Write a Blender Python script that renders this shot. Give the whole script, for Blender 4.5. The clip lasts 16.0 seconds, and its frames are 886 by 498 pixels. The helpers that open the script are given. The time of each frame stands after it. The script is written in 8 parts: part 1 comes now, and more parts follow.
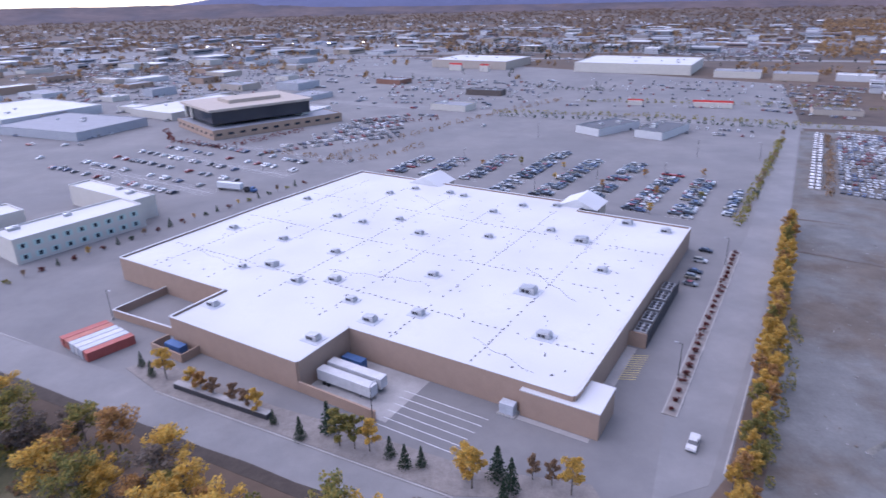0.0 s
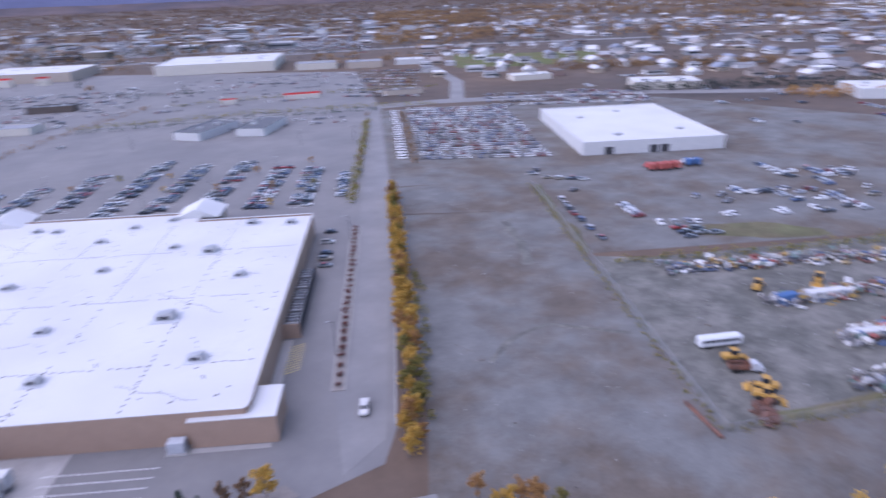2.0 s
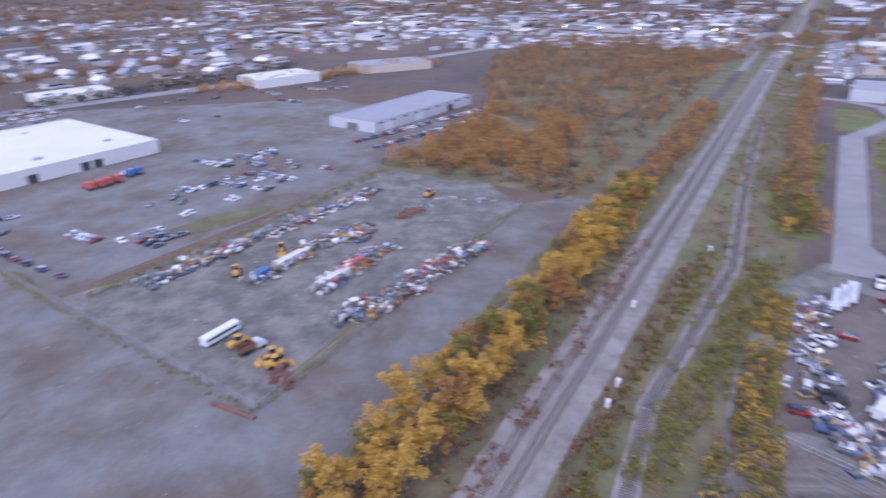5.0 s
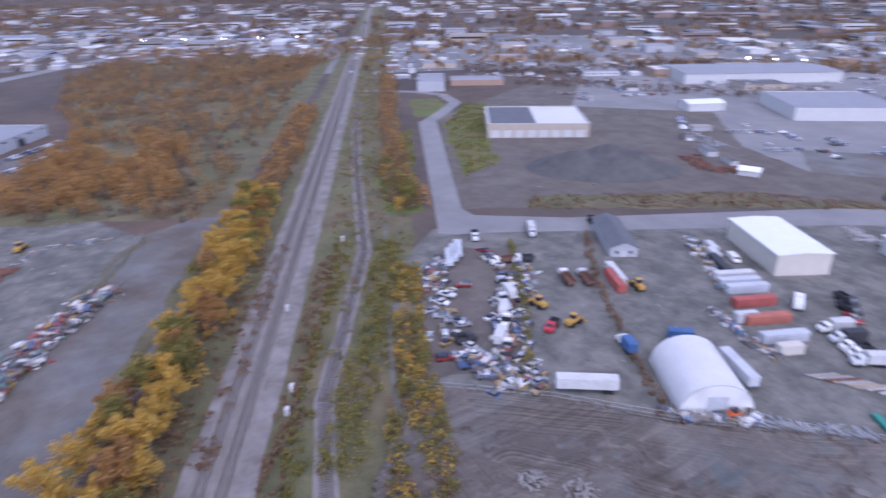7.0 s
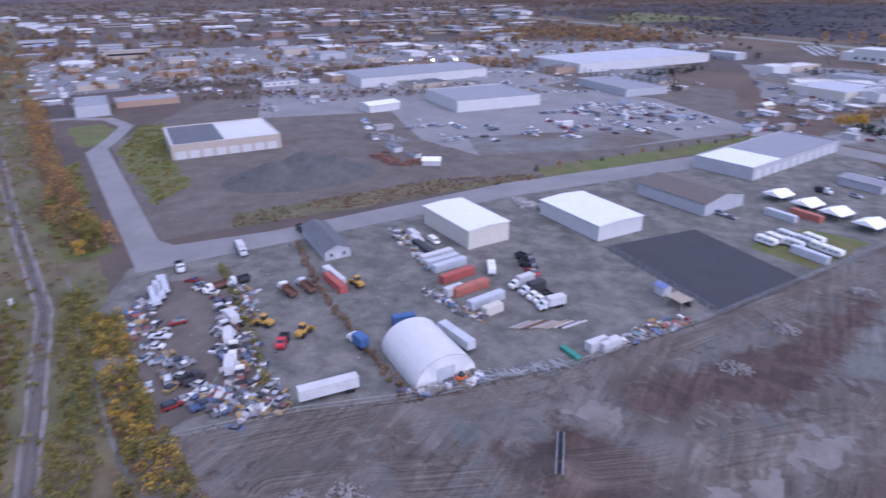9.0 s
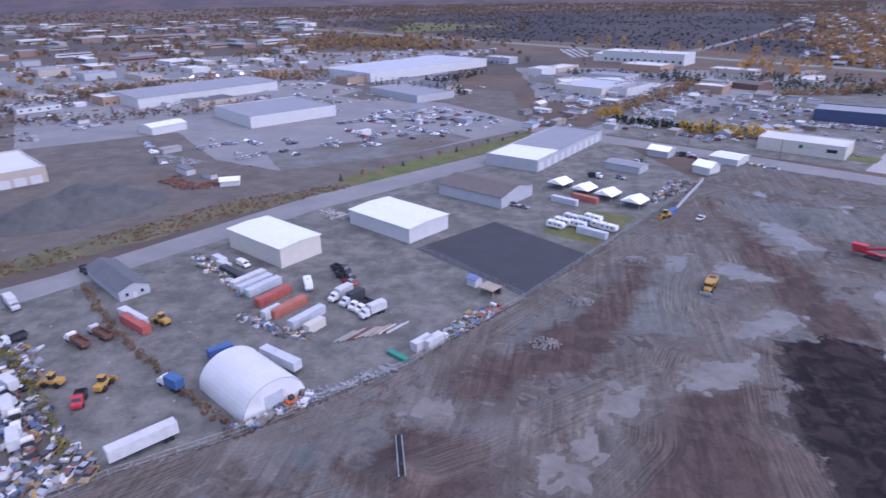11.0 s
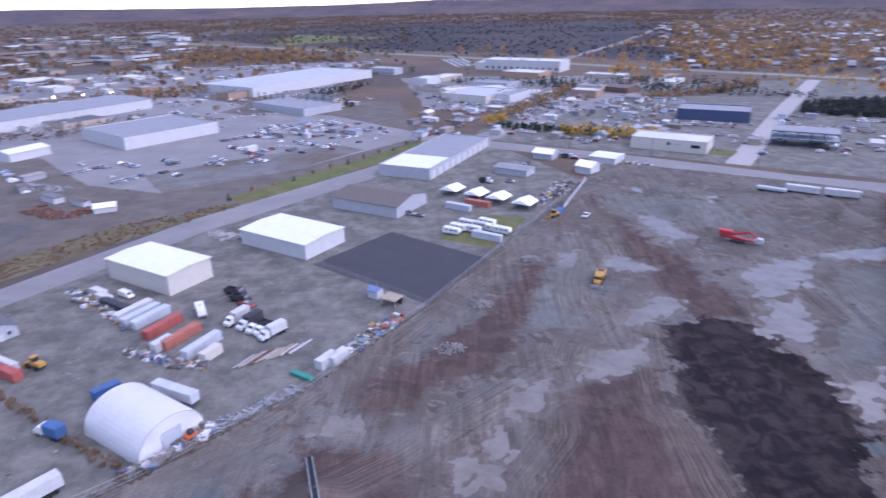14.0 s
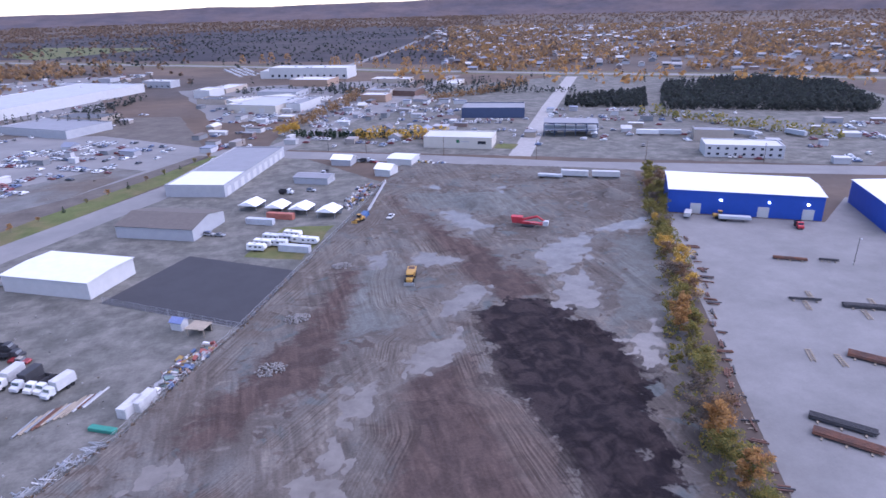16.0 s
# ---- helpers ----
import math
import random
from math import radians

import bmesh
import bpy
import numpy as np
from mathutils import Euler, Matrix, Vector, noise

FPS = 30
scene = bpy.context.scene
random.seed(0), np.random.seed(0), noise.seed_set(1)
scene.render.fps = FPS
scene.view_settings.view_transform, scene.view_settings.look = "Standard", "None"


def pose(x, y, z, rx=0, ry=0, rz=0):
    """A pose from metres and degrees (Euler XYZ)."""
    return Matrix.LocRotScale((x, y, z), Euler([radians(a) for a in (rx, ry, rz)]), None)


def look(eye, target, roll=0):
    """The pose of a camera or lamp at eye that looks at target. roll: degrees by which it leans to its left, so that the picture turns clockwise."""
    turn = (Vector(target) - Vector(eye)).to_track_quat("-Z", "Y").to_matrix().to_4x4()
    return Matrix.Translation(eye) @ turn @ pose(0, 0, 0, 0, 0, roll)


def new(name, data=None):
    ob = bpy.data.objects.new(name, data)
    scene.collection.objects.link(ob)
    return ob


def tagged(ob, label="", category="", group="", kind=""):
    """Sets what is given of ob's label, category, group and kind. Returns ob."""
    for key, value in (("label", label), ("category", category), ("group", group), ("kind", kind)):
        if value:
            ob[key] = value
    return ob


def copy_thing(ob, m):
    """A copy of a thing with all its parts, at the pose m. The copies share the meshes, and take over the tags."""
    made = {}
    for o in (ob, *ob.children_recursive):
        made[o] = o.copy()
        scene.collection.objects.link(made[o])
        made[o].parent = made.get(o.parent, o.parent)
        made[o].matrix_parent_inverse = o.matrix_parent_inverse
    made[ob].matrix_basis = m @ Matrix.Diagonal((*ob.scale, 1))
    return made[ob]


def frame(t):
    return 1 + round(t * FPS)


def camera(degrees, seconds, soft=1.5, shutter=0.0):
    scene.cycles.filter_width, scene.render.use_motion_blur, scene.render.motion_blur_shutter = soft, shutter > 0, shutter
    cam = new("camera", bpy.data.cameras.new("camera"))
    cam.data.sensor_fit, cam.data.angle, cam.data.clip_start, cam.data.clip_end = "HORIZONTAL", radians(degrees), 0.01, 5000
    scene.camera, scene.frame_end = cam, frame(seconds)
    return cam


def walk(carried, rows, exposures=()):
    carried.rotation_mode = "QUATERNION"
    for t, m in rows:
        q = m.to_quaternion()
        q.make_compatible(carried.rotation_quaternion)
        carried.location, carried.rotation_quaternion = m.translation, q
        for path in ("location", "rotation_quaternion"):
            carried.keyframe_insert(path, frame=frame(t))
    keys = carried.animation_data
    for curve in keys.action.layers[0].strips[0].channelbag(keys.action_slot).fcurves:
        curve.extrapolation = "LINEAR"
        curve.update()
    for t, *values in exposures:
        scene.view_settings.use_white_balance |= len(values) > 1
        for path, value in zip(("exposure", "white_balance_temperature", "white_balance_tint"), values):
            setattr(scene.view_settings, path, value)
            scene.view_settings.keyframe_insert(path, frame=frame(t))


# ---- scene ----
cam = camera(71.1, 16.0, shutter=0.8)
PATH = [
    (0.0, 0.0, 0.0, 85.0, 68.00, 1.20, 0.00),
    (0.5, 0.0, 0.0, 85.0, 67.87, 1.32, -4.11),
    (1.0, 0.0, 0.0, 85.0, 67.64, 1.45, -12.44),
    (1.5, 0.0, 0.0, 85.0, 67.25, 1.76, -24.53),
    (2.0, 0.0, 0.0, 85.0, 66.85, 1.93, -35.92),
    (2.5, 0.0, 0.0, 85.0, 66.56, 2.01, -45.12),
    (3.0, 0.0, 0.0, 85.0, 66.34, 1.98, -52.31),
    (3.2, 0.0, 0.0, 85.0, 66.29, 1.97, -55.08),
    (5.3, 0.0, 0.0, 85.0, 65.86, 0.90, -90.89),
    (5.5, 0.0, 0.0, 85.0, 65.89, 0.85, -94.39),
    (6.0, 0.0, 0.0, 85.0, 65.98, 0.72, -103.00),
    (6.5, 0.0, 0.0, 85.0, 66.04, 0.63, -111.91),
    (7.0, 0.0, 0.0, 85.0, 66.14, 0.68, -120.75),
    (7.5, 0.0, 0.0, 85.0, 66.23, 0.62, -129.11),
    (8.0, 0.0, 0.0, 85.0, 66.35, 0.57, -136.72),
    (8.5, 0.0, 0.0, 85.0, 66.51, 0.54, -143.15),
    (9.0, 0.0, 0.0, 85.0, 66.65, 0.62, -148.96),
    (9.5, 0.0, 0.0, 85.0, 66.73, 0.74, -154.48),
    (10.0, 0.0, 0.0, 85.0, 66.81, 0.87, -159.67),
    (10.2, 0.0, 0.0, 85.0, 66.90, 0.76, -161.57),
    (12.3, 0.0, 0.0, 85.0, 67.72, 1.05, -172.10),
    (12.5, 0.0, 0.0, 85.0, 67.74, 0.99, -172.38),
    (13.0, 0.0, 0.0, 85.0, 67.89, 1.06, -173.19),
    (13.5, 0.0, 0.0, 85.0, 68.02, 1.06, -173.89),
    (14.0, 0.0, 0.0, 85.0, 68.11, 1.07, -177.75),
    (14.5, 0.0, 0.0, 85.0, 68.12, 1.18, -183.72),
    (15.0, 0.0, 0.0, 85.0, 68.07, 1.34, -191.75),
    (15.5, 0.0, 0.0, 85.0, 68.16, 1.32, -195.04),
    (16.0, 0.0, 0.0, 85.0, 68.29, 1.23, -196.58),
]
walk(cam, [(r[0], pose(*r[1:])) for r in PATH], exposures=[(0.0, 1.66, 5950, 30), (3.0, 1.6, 5940, 30), (5.5, 1.77, 5920, 30), (8.0, 1.44, 5850, 31), (10.0, 1.47, 5830, 32), (13.0, 1.6, 5820, 32), (16.0, 1.75, 5810, 32)])

# ---- sky, sun ----
world = bpy.data.worlds.new("sky")
scene.world = world
world.use_nodes = True
wn = world.node_tree
sky = wn.nodes.new("ShaderNodeTexSky")
sky.sky_type = "NISHITA"
sky.sun_disc = False
sky.sun_elevation = radians(36)
sky.sun_rotation = radians(285)
sky.air_density, sky.dust_density, sky.ozone_density = 1.0, 0.3, 2.5
wn.links.new(sky.outputs["Color"], wn.nodes["Background"].inputs["Color"])
wn.nodes["Background"].inputs["Strength"].default_value = 0.085
sun = new("sun", bpy.data.lights.new("sun", "SUN"))
sun.data.energy, sun.data.angle, sun.data.color = 1.4, radians(110), (1.0, 0.97, 0.98)
sun.matrix_world = look((0, 0, 200), (38, -10, 142))


# ---- materials ----
MATS = {}


def material(name, col, rough=0.85, var=0.25, scale=0.4, fine=6.0, bump=0.3, metal=0.0, tint=None, patch=0.0, rnd=0.0, island=0.0, spec=0.3, local=False):
    """A surface with stains at two scales; tint: second colour of large patches; rnd, island: brightness change from piece to piece."""
    if name in MATS:
        return MATS[name]
    m = bpy.data.materials.new(name)
    m.use_nodes = True
    nt = m.node_tree
    nd, lk = nt.nodes, nt.links
    b = nd["Principled BSDF"]
    b.inputs["Roughness"].default_value, b.inputs["Metallic"].default_value = rough, metal
    b.inputs["Specular IOR Level"].default_value = spec
    if local:
        pos = nd.new("ShaderNodeTexCoord").outputs["Object"]
    else:
        pos = nd.new("ShaderNodeNewGeometry").outputs["Position"]

    def nz(s, detail, rg=0.6):
        n = nd.new("ShaderNodeTexNoise")
        n.inputs["Scale"].default_value, n.inputs["Detail"].default_value, n.inputs["Roughness"].default_value = s, detail, rg
        lk.new(pos, n.inputs["Vector"])
        return n.outputs["Fac"]

    def mix(fac, a, c, blend="MIX"):
        x = nd.new("ShaderNodeMix")
        x.data_type, x.blend_type = "RGBA", blend
        for sock, v in ((x.inputs["Factor"], fac), (x.inputs["A"], a), (x.inputs["B"], c)):
            if isinstance(v, (int, float)):
                sock.default_value = v
            elif isinstance(v, tuple):
                sock.default_value = (*v, 1)
            else:
                lk.new(v, sock)
        return x.outputs["Result"]

    def span(v, lo, hi, a, c):
        r = nd.new("ShaderNodeMapRange")
        r.inputs["From Min"].default_value, r.inputs["From Max"].default_value = lo, hi
        r.inputs["To Min"].default_value, r.inputs["To Max"].default_value = a, c
        lk.new(v, r.inputs["Value"])
        return r.outputs["Result"]

    base = tuple(col)
    big = nz(scale, 10, 0.72)
    if tint:
        base = mix(span(nz(patch or scale * 0.3, 7, 0.65), 0.42, 0.6, 0, 1), base, tuple(tint))
    out = mix(span(big, 0.3, 0.7, 0, 1), tuple(1 - var for _ in range(3)), tuple(1 + var * 0.6 for _ in range(3)))
    base = mix(1.0, base, out, "MULTIPLY")
    f = nz(fine, 4, 0.7)
    base = mix(1.0, base, mix(f, (1 - var * 0.7,) * 3, (1 + var * 0.7,) * 3), "MULTIPLY")
    for amount, src in ((rnd, "o"), (island, "i")):
        if amount:
            r = nd.new("ShaderNodeObjectInfo").outputs["Random"] if src == "o" else nd.new("ShaderNodeNewGeometry").outputs["Random Per Island"]
            base = mix(1.0, base, mix(r, (1 - amount,) * 3, (1 + amount,) * 3), "MULTIPLY")
    lk.new(base, b.inputs["Base Color"])
    if bump:
        bp = nd.new("ShaderNodeBump")
        bp.inputs["Strength"].default_value, bp.inputs["Distance"].default_value = bump, 0.1
        lk.new(f, bp.inputs["Height"])
        lk.new(bp.outputs["Normal"], b.inputs["Normal"])
    MATS[name] = m
    return m


def palette(name, cols, rough=0.5, metal=0.0, by="o", var=0.15, spec=0.5):
    """One paint in many colours, chosen by chance from piece to piece."""
    if name in MATS:
        return MATS[name]
    m = bpy.data.materials.new(name)
    m.use_nodes = True
    nd, lk = m.node_tree.nodes, m.node_tree.links
    b = nd["Principled BSDF"]
    b.inputs["Roughness"].default_value, b.inputs["Metallic"].default_value = rough, metal
    b.inputs["Specular IOR Level"].default_value = spec
    r = nd.new("ShaderNodeObjectInfo").outputs["Random"] if by == "o" else nd.new("ShaderNodeNewGeometry").outputs["Random Per Island"]
    ramp = nd.new("ShaderNodeValToRGB")
    ramp.color_ramp.interpolation = "CONSTANT"
    while len(ramp.color_ramp.elements) < len(cols):
        ramp.color_ramp.elements.new(0.5)
    for i, c in enumerate(cols):
        ramp.color_ramp.elements[i].position = i / len(cols)
        ramp.color_ramp.elements[i].color = (*c, 1)
    lk.new(r, ramp.inputs["Fac"])
    n = nd.new("ShaderNodeTexNoise")
    n.inputs["Scale"].default_value, n.inputs["Detail"].default_value = 0.9, 5
    lk.new(nd.new("ShaderNodeNewGeometry").outputs["Position"], n.inputs["Vector"])
    sh = nd.new("ShaderNodeMix")
    sh.data_type = "RGBA"
    sh.inputs["A"].default_value, sh.inputs["B"].default_value = (*(1 - var,) * 3, 1), (*(1 + var,) * 3, 1)
    lk.new(n.outputs["Fac"], sh.inputs["Factor"])
    x = nd.new("ShaderNodeMix")
    x.data_type, x.blend_type = "RGBA", "MULTIPLY"
    x.inputs["Factor"].default_value = 1
    lk.new(ramp.outputs["Color"], x.inputs["A"])
    lk.new(sh.outputs["Result"], x.inputs["B"])
    lk.new(x.outputs["Result"], b.inputs["Base Color"])
    MATS[name] = m
    return m


def glow(name, col, strength):
    m = bpy.data.materials.new(name)
    m.use_nodes = True
    b = m.node_tree.nodes["Principled BSDF"]
    b.inputs["Base Color"].default_value = (*col, 1)
    b.inputs["Emission Color"].default_value, b.inputs["Emission Strength"].default_value = (*col, 1), strength
    return m


ASPHALT = material("asphalt", (0.15, 0.147, 0.147), 0.9, 0.14, 0.05, 3.0, 0.2, tint=(0.178, 0.172, 0.168), patch=0.02)
ROAD = material("road_asphalt", (0.2, 0.195, 0.192), 0.9, 0.14, 0.08, 3.0, 0.2, tint=(0.17, 0.168, 0.168), patch=0.03)
BLACKTOP = material("new_asphalt", (0.045, 0.045, 0.05), 0.85, 0.15, 0.1, 3.0, 0.2)
CONCRETE = material("concrete", (0.3, 0.29, 0.28), 0.9, 0.2, 0.2, 2.0, 0.2)
GRAVEL = material("grey_gravel", (0.138, 0.138, 0.134), 0.95, 0.3, 0.09, 1.4, 0.8, tint=(0.108, 0.09, 0.074), patch=0.03)
YARD = material("yard_dirt", (0.108, 0.107, 0.095), 0.95, 0.38, 0.14, 1.4, 0.6, tint=(0.148, 0.142, 0.128), patch=0.07)
DIRT = material("brown_dirt", (0.105, 0.09, 0.078), 0.95, 0.36, 0.09, 2.0, 0.6, tint=(0.12, 0.105, 0.09), patch=0.04)
BALLAST = material("track_ballast", (0.21, 0.195, 0.185), 0.95, 0.3, 0.2, 5.0, 0.8, tint=(0.15, 0.135, 0.12), patch=0.12)
STEELY = material("pale_yard_paving", (0.19, 0.186, 0.182), 0.85, 0.2, 0.08, 1.6, 0.2, tint=(0.16, 0.158, 0.154), patch=0.03)
SCRUB = material("dry_scrub", (0.12, 0.1, 0.06), 0.95, 0.45, 0.08, 1.2, 0.8, tint=(0.1, 0.1, 0.05), patch=0.03)
GRASS = material("autumn_grass", (0.095, 0.115, 0.035), 0.95, 0.35, 0.1, 2.0, 0.6, tint=(0.115, 0.1, 0.045), patch=0.05)
LAND = material("valley_floor", (0.11, 0.077, 0.055), 0.95, 0.4, 0.012, 0.1, 0.0, tint=(0.075, 0.062, 0.055), patch=0.0025)
ROOF_W = material("white_membrane", (0.5, 0.5, 0.5), 0.7, 0.08, 0.12, 2.0, 0.05, tint=(0.45, 0.45, 0.455), patch=0.06)
ROOF_M = material("white_metal_roof", (0.6, 0.61, 0.61), 0.5, 0.08, 0.3, 2.0, 0.05)
ROOF_G = material("grey_roof", (0.22, 0.225, 0.245), 0.7, 0.12, 0.15, 2.0, 0.1)
ROOF_P = material("pale_grey_roof", (0.36, 0.37, 0.4), 0.65, 0.1, 0.1, 2.0, 0.1)
ROOF_D = material("dark_roof", (0.1, 0.105, 0.115), 0.8, 0.2, 0.2, 2.0, 0.1)
ROOF_B = material("brown_shingle", (0.12, 0.105, 0.095), 0.85, 0.15, 0.5, 4.0, 0.2)
TAN = material("tan_block_wall", (0.3, 0.21, 0.155), 0.9, 0.1, 0.25, 3.0, 0.15)
BEIGE = material("beige_wall", (0.36, 0.31, 0.26), 0.85, 0.1, 0.3, 3.0, 0.1)
CREAM = material("cream_wall", (0.46, 0.43, 0.38), 0.85, 0.08, 0.3, 3.0, 0.1)
WHITE = material("white_wall", (0.44, 0.44, 0.44), 0.7, 0.08, 0.3, 2.0, 0.05)
GREYW = material("grey_wall", (0.33, 0.34, 0.36), 0.75, 0.1, 0.3, 2.0, 0.05)
BLUEW = material("blue_metal_wall", (0.02, 0.07, 0.34), 0.5, 0.12, 0.3, 2.0, 0.05)
NAVY = material("navy_metal_wall", (0.05, 0.07, 0.13), 0.55, 0.12, 0.3, 2.0, 0.05)
DARKGLASS = material("dark_glass", (0.02, 0.025, 0.035), 0.12, 0.1, 0.3, 2.0, 0.0, spec=0.8)
TEAL = material("pale_green_panel", (0.36, 0.48, 0.45), 0.8, 0.08, 0.3, 2.0, 0.05)
METAL = material("galvanised_steel", (0.38, 0.39, 0.4), 0.45, 0.15, 0.8, 4.0, 0.1, metal=0.6)
DARKM = material("dark_steel", (0.04, 0.04, 0.045), 0.6, 0.2, 0.8, 4.0, 0.1)
RUBBER = material("tyre_rubber", (0.02, 0.02, 0.02), 0.9, 0.2, 1.0, 4.0, 0.0)
PAINTW = material("road_paint", (0.55, 0.55, 0.55), 0.8, 0.25, 0.6, 3.0, 0.0)
PAINTY = material("yellow_paint", (0.5, 0.4, 0.16), 0.8, 0.25, 0.6, 3.0, 0.0)
WOODP = material("wood_pole", (0.13, 0.095, 0.07), 0.9, 0.2, 1.0, 6.0, 0.2)
REDC = material("red_container_paint", (0.33, 0.085, 0.07), 0.6, 0.25, 0.4, 2.0, 0.1)
ORANGEC = material("faded_orange_container", (0.36, 0.125, 0.09), 0.6, 0.25, 0.4, 2.0, 0.1)
GREYC = material("grey_container_paint", (0.4, 0.42, 0.45), 0.6, 0.18, 0.4, 2.0, 0.1)
WHITEC = material("white_container_paint", (0.45, 0.45, 0.45), 0.6, 0.18, 0.4, 2.0, 0.1)
BLUEC = material("blue_container_paint", (0.05, 0.11, 0.24), 0.6, 0.2, 0.4, 2.0, 0.1)
FABRIC = material("white_fabric", (0.8, 0.8, 0.8), 0.6, 0.05, 0.25, 2.0, 0.05)


# ---- builders ----
def box(bm, cx, cy, z0, sx, sy, sz, ang=0.0, bevel=0.0):
    m = Matrix.Translation((cx, cy, z0 + sz / 2)) @ Matrix.Rotation(radians(ang), 4, "Z") @ Matrix.Diagonal((sx, sy, sz, 1))
    r = bmesh.ops.create_cube(bm, size=1, matrix=m)
    if bevel:
        es = list({e for v in r["verts"] for e in v.link_edges})
        bmesh.ops.bevel(bm, geom=es, offset=bevel, segments=1, affect="EDGES")
    return bm


def rod(bm, p, q, r0, r1=None, n=8):
    p, q = Vector(p), Vector(q)
    d = q - p
    m = Matrix.Translation((p + q) / 2) @ d.to_track_quat("Z", "Y").to_matrix().to_4x4()
    bmesh.ops.create_cone(bm, cap_ends=True, segments=n, radius1=r0, radius2=r0 if r1 is None else r1, depth=d.length, matrix=m)
    return bm


def prism(bm, pts, z0, z1):
    lo = [bm.verts.new((x, y, z0)) for x, y in pts]
    hi = [bm.verts.new((x, y, z1)) for x, y in pts]
    n = len(pts)
    area = sum(pts[i][0] * pts[(i + 1) % n][1] - pts[(i + 1) % n][0] * pts[i][1] for i in range(n))
    fs = [bm.faces.new(hi), bm.faces.new(lo[::-1])] + [bm.faces.new((lo[i], lo[(i + 1) % n], hi[(i + 1) % n], hi[i])) for i in range(n)]
    if area < 0:
        bmesh.ops.reverse_faces(bm, faces=fs)
    return bm


def link(name, bm, mats):
    me = bpy.data.meshes.new(name)
    bm.to_mesh(me)
    bm.free()
    for m in mats if isinstance(mats, (list, tuple)) else [mats]:
        me.materials.append(m)
    return new(name, me)


def part(name, bm, mats, parent, label=""):
    ob = link(name, bm, mats)
    ob.parent = parent
    return tagged(ob, label)


def thing(name, label, category, m=None, group="", kind=""):
    e = new(name)
    e.empty_display_size = 0.5
    if m is not None:
        e.matrix_basis = m
    return tagged(e, label, category, group, kind)


def wobble(pts, step, amp, seed=0.0):
    """A closed outline with an uneven, worn edge."""
    out = []
    n = len(pts)
    for i in range(n):
        a, c = Vector(pts[i]), Vector(pts[(i + 1) % n])
        k = max(1, int((c - a).length / step))
        for j in range(k):
            p = a.lerp(c, j / k)
            w = noise.noise_vector(Vector((p.x * 0.11 + seed, p.y * 0.11, seed)))
            out.append((p.x + w.x * amp * 2, p.y + w.y * amp * 2))
    return out


def ground_patch(name, pts, z, mat, label, category, amp=0.0, step=6.0, seed=1.0):
    bm = bmesh.new()
    prism(bm, wobble(pts, step, amp, seed) if amp else pts, z - 0.3, z)
    return tagged(link(name, bm, mat), label, category, kind="structure")


def strip(pts, w0, w1=None):
    """The outline of a band along a line of points."""
    L, Rr = [], []
    for i, p in enumerate(pts):
        a, c = Vector(pts[max(0, i - 1)]), Vector(pts[min(len(pts) - 1, i + 1)])
        d = (c - a).normalized()
        k = Vector((-d.y, d.x))
        L.append(tuple(Vector(p) + k * w0))
        Rr.append(tuple(Vector(p) - k * (w0 if w1 is None else w1)))
    return L + Rr[::-1]


def frame_at(p0, p1):
    """The pose at p0 with x along p0 to p1, and their distance."""
    d = Vector(p1) - Vector(p0)
    return pose(p0[0], p0[1], 0, 0, 0, math.degrees(math.atan2(d.y, d.x))), d.length


# ---- the land ----
def polar_at(x, y, r, az):
    """The point r metres from (x, y), az degrees clockwise from the y axis."""
    return (x + r * math.sin(radians(az)), y + r * math.cos(radians(az)))


def far_land():
    """One sheet to the horizon, in rings that widen outwards; it rises a little far off."""
    bm = bmesh.new()
    radii = [0, 60, 120, 240, 450, 800, 1300, 2000, 2900, 3900, 4900]
    rings = []
    for r in radii:
        n = 1 if r == 0 else 72
        rings.append([bm.verts.new((r * math.sin(k * math.tau / n), r * math.cos(k * math.tau / n), 0.0)) for k in range(n)])
    for k in range(72):
        bm.faces.new((rings[0][0], rings[1][(k + 1) % 72], rings[1][k]))
        for a, c in zip(rings[1:], rings[2:]):
            bm.faces.new((a[k], a[(k + 1) % 72], c[(k + 1) % 72], c[k]))
    bmesh.ops.recalc_face_normals(bm, faces=bm.faces)
    return tagged(link("ground", bm, LAND), "brown autumn valley floor reaching the horizon", "ground", kind="structure")


far_land()

RAIL = [(-330, 202), (83.7, 3), (909.4, -392.2), (1760.1, -797.2)]
ACCESS = [(28, 76), (41, 90), (124, 224), (166, 290), (234, 416)]
YARDROAD = [(345, -196), (187, -113), (181, -118)]

ground_patch("parking_lot", [(-20.5, 87.7), (43.7, 84.4), (51.7, 92.4), (137, 230.8), (232.7, 402.1), (332.5, 625.6), (-105.2, 1048.8), (-549, 654.5), (-339.6, 257.3), (-121.8, 136.9)], 0.02, ASPHALT, "wide grey asphalt parking lot with worn patches", "parking lot")
ground_patch("road_front", strip([(-339.5, 250), (-114.5, 140.4), (-20.5, 94.8), (44.7, 66.3)], 6.2), 0.05, ROAD, "pale grey two-lane service road", "road")
ground_patch("road_access", [(35.7, 86.4), (47.7, 90.4), (133, 227.9), (238.8, 418.3), (227.9, 420.6), (112, 217), (103, 203.9), (46.7, 111.5)], 0.06, ROAD, "pale grey asphalt access road", "road")
ground_patch("road_north", strip([(-443, 759.1), (92, 469), (282.3, 406.2), (416.3, 327.7), (622.5, 126.8), (857.9, -57)], 9), 0.07, ROAD, "asphalt road between parking lots", "road")
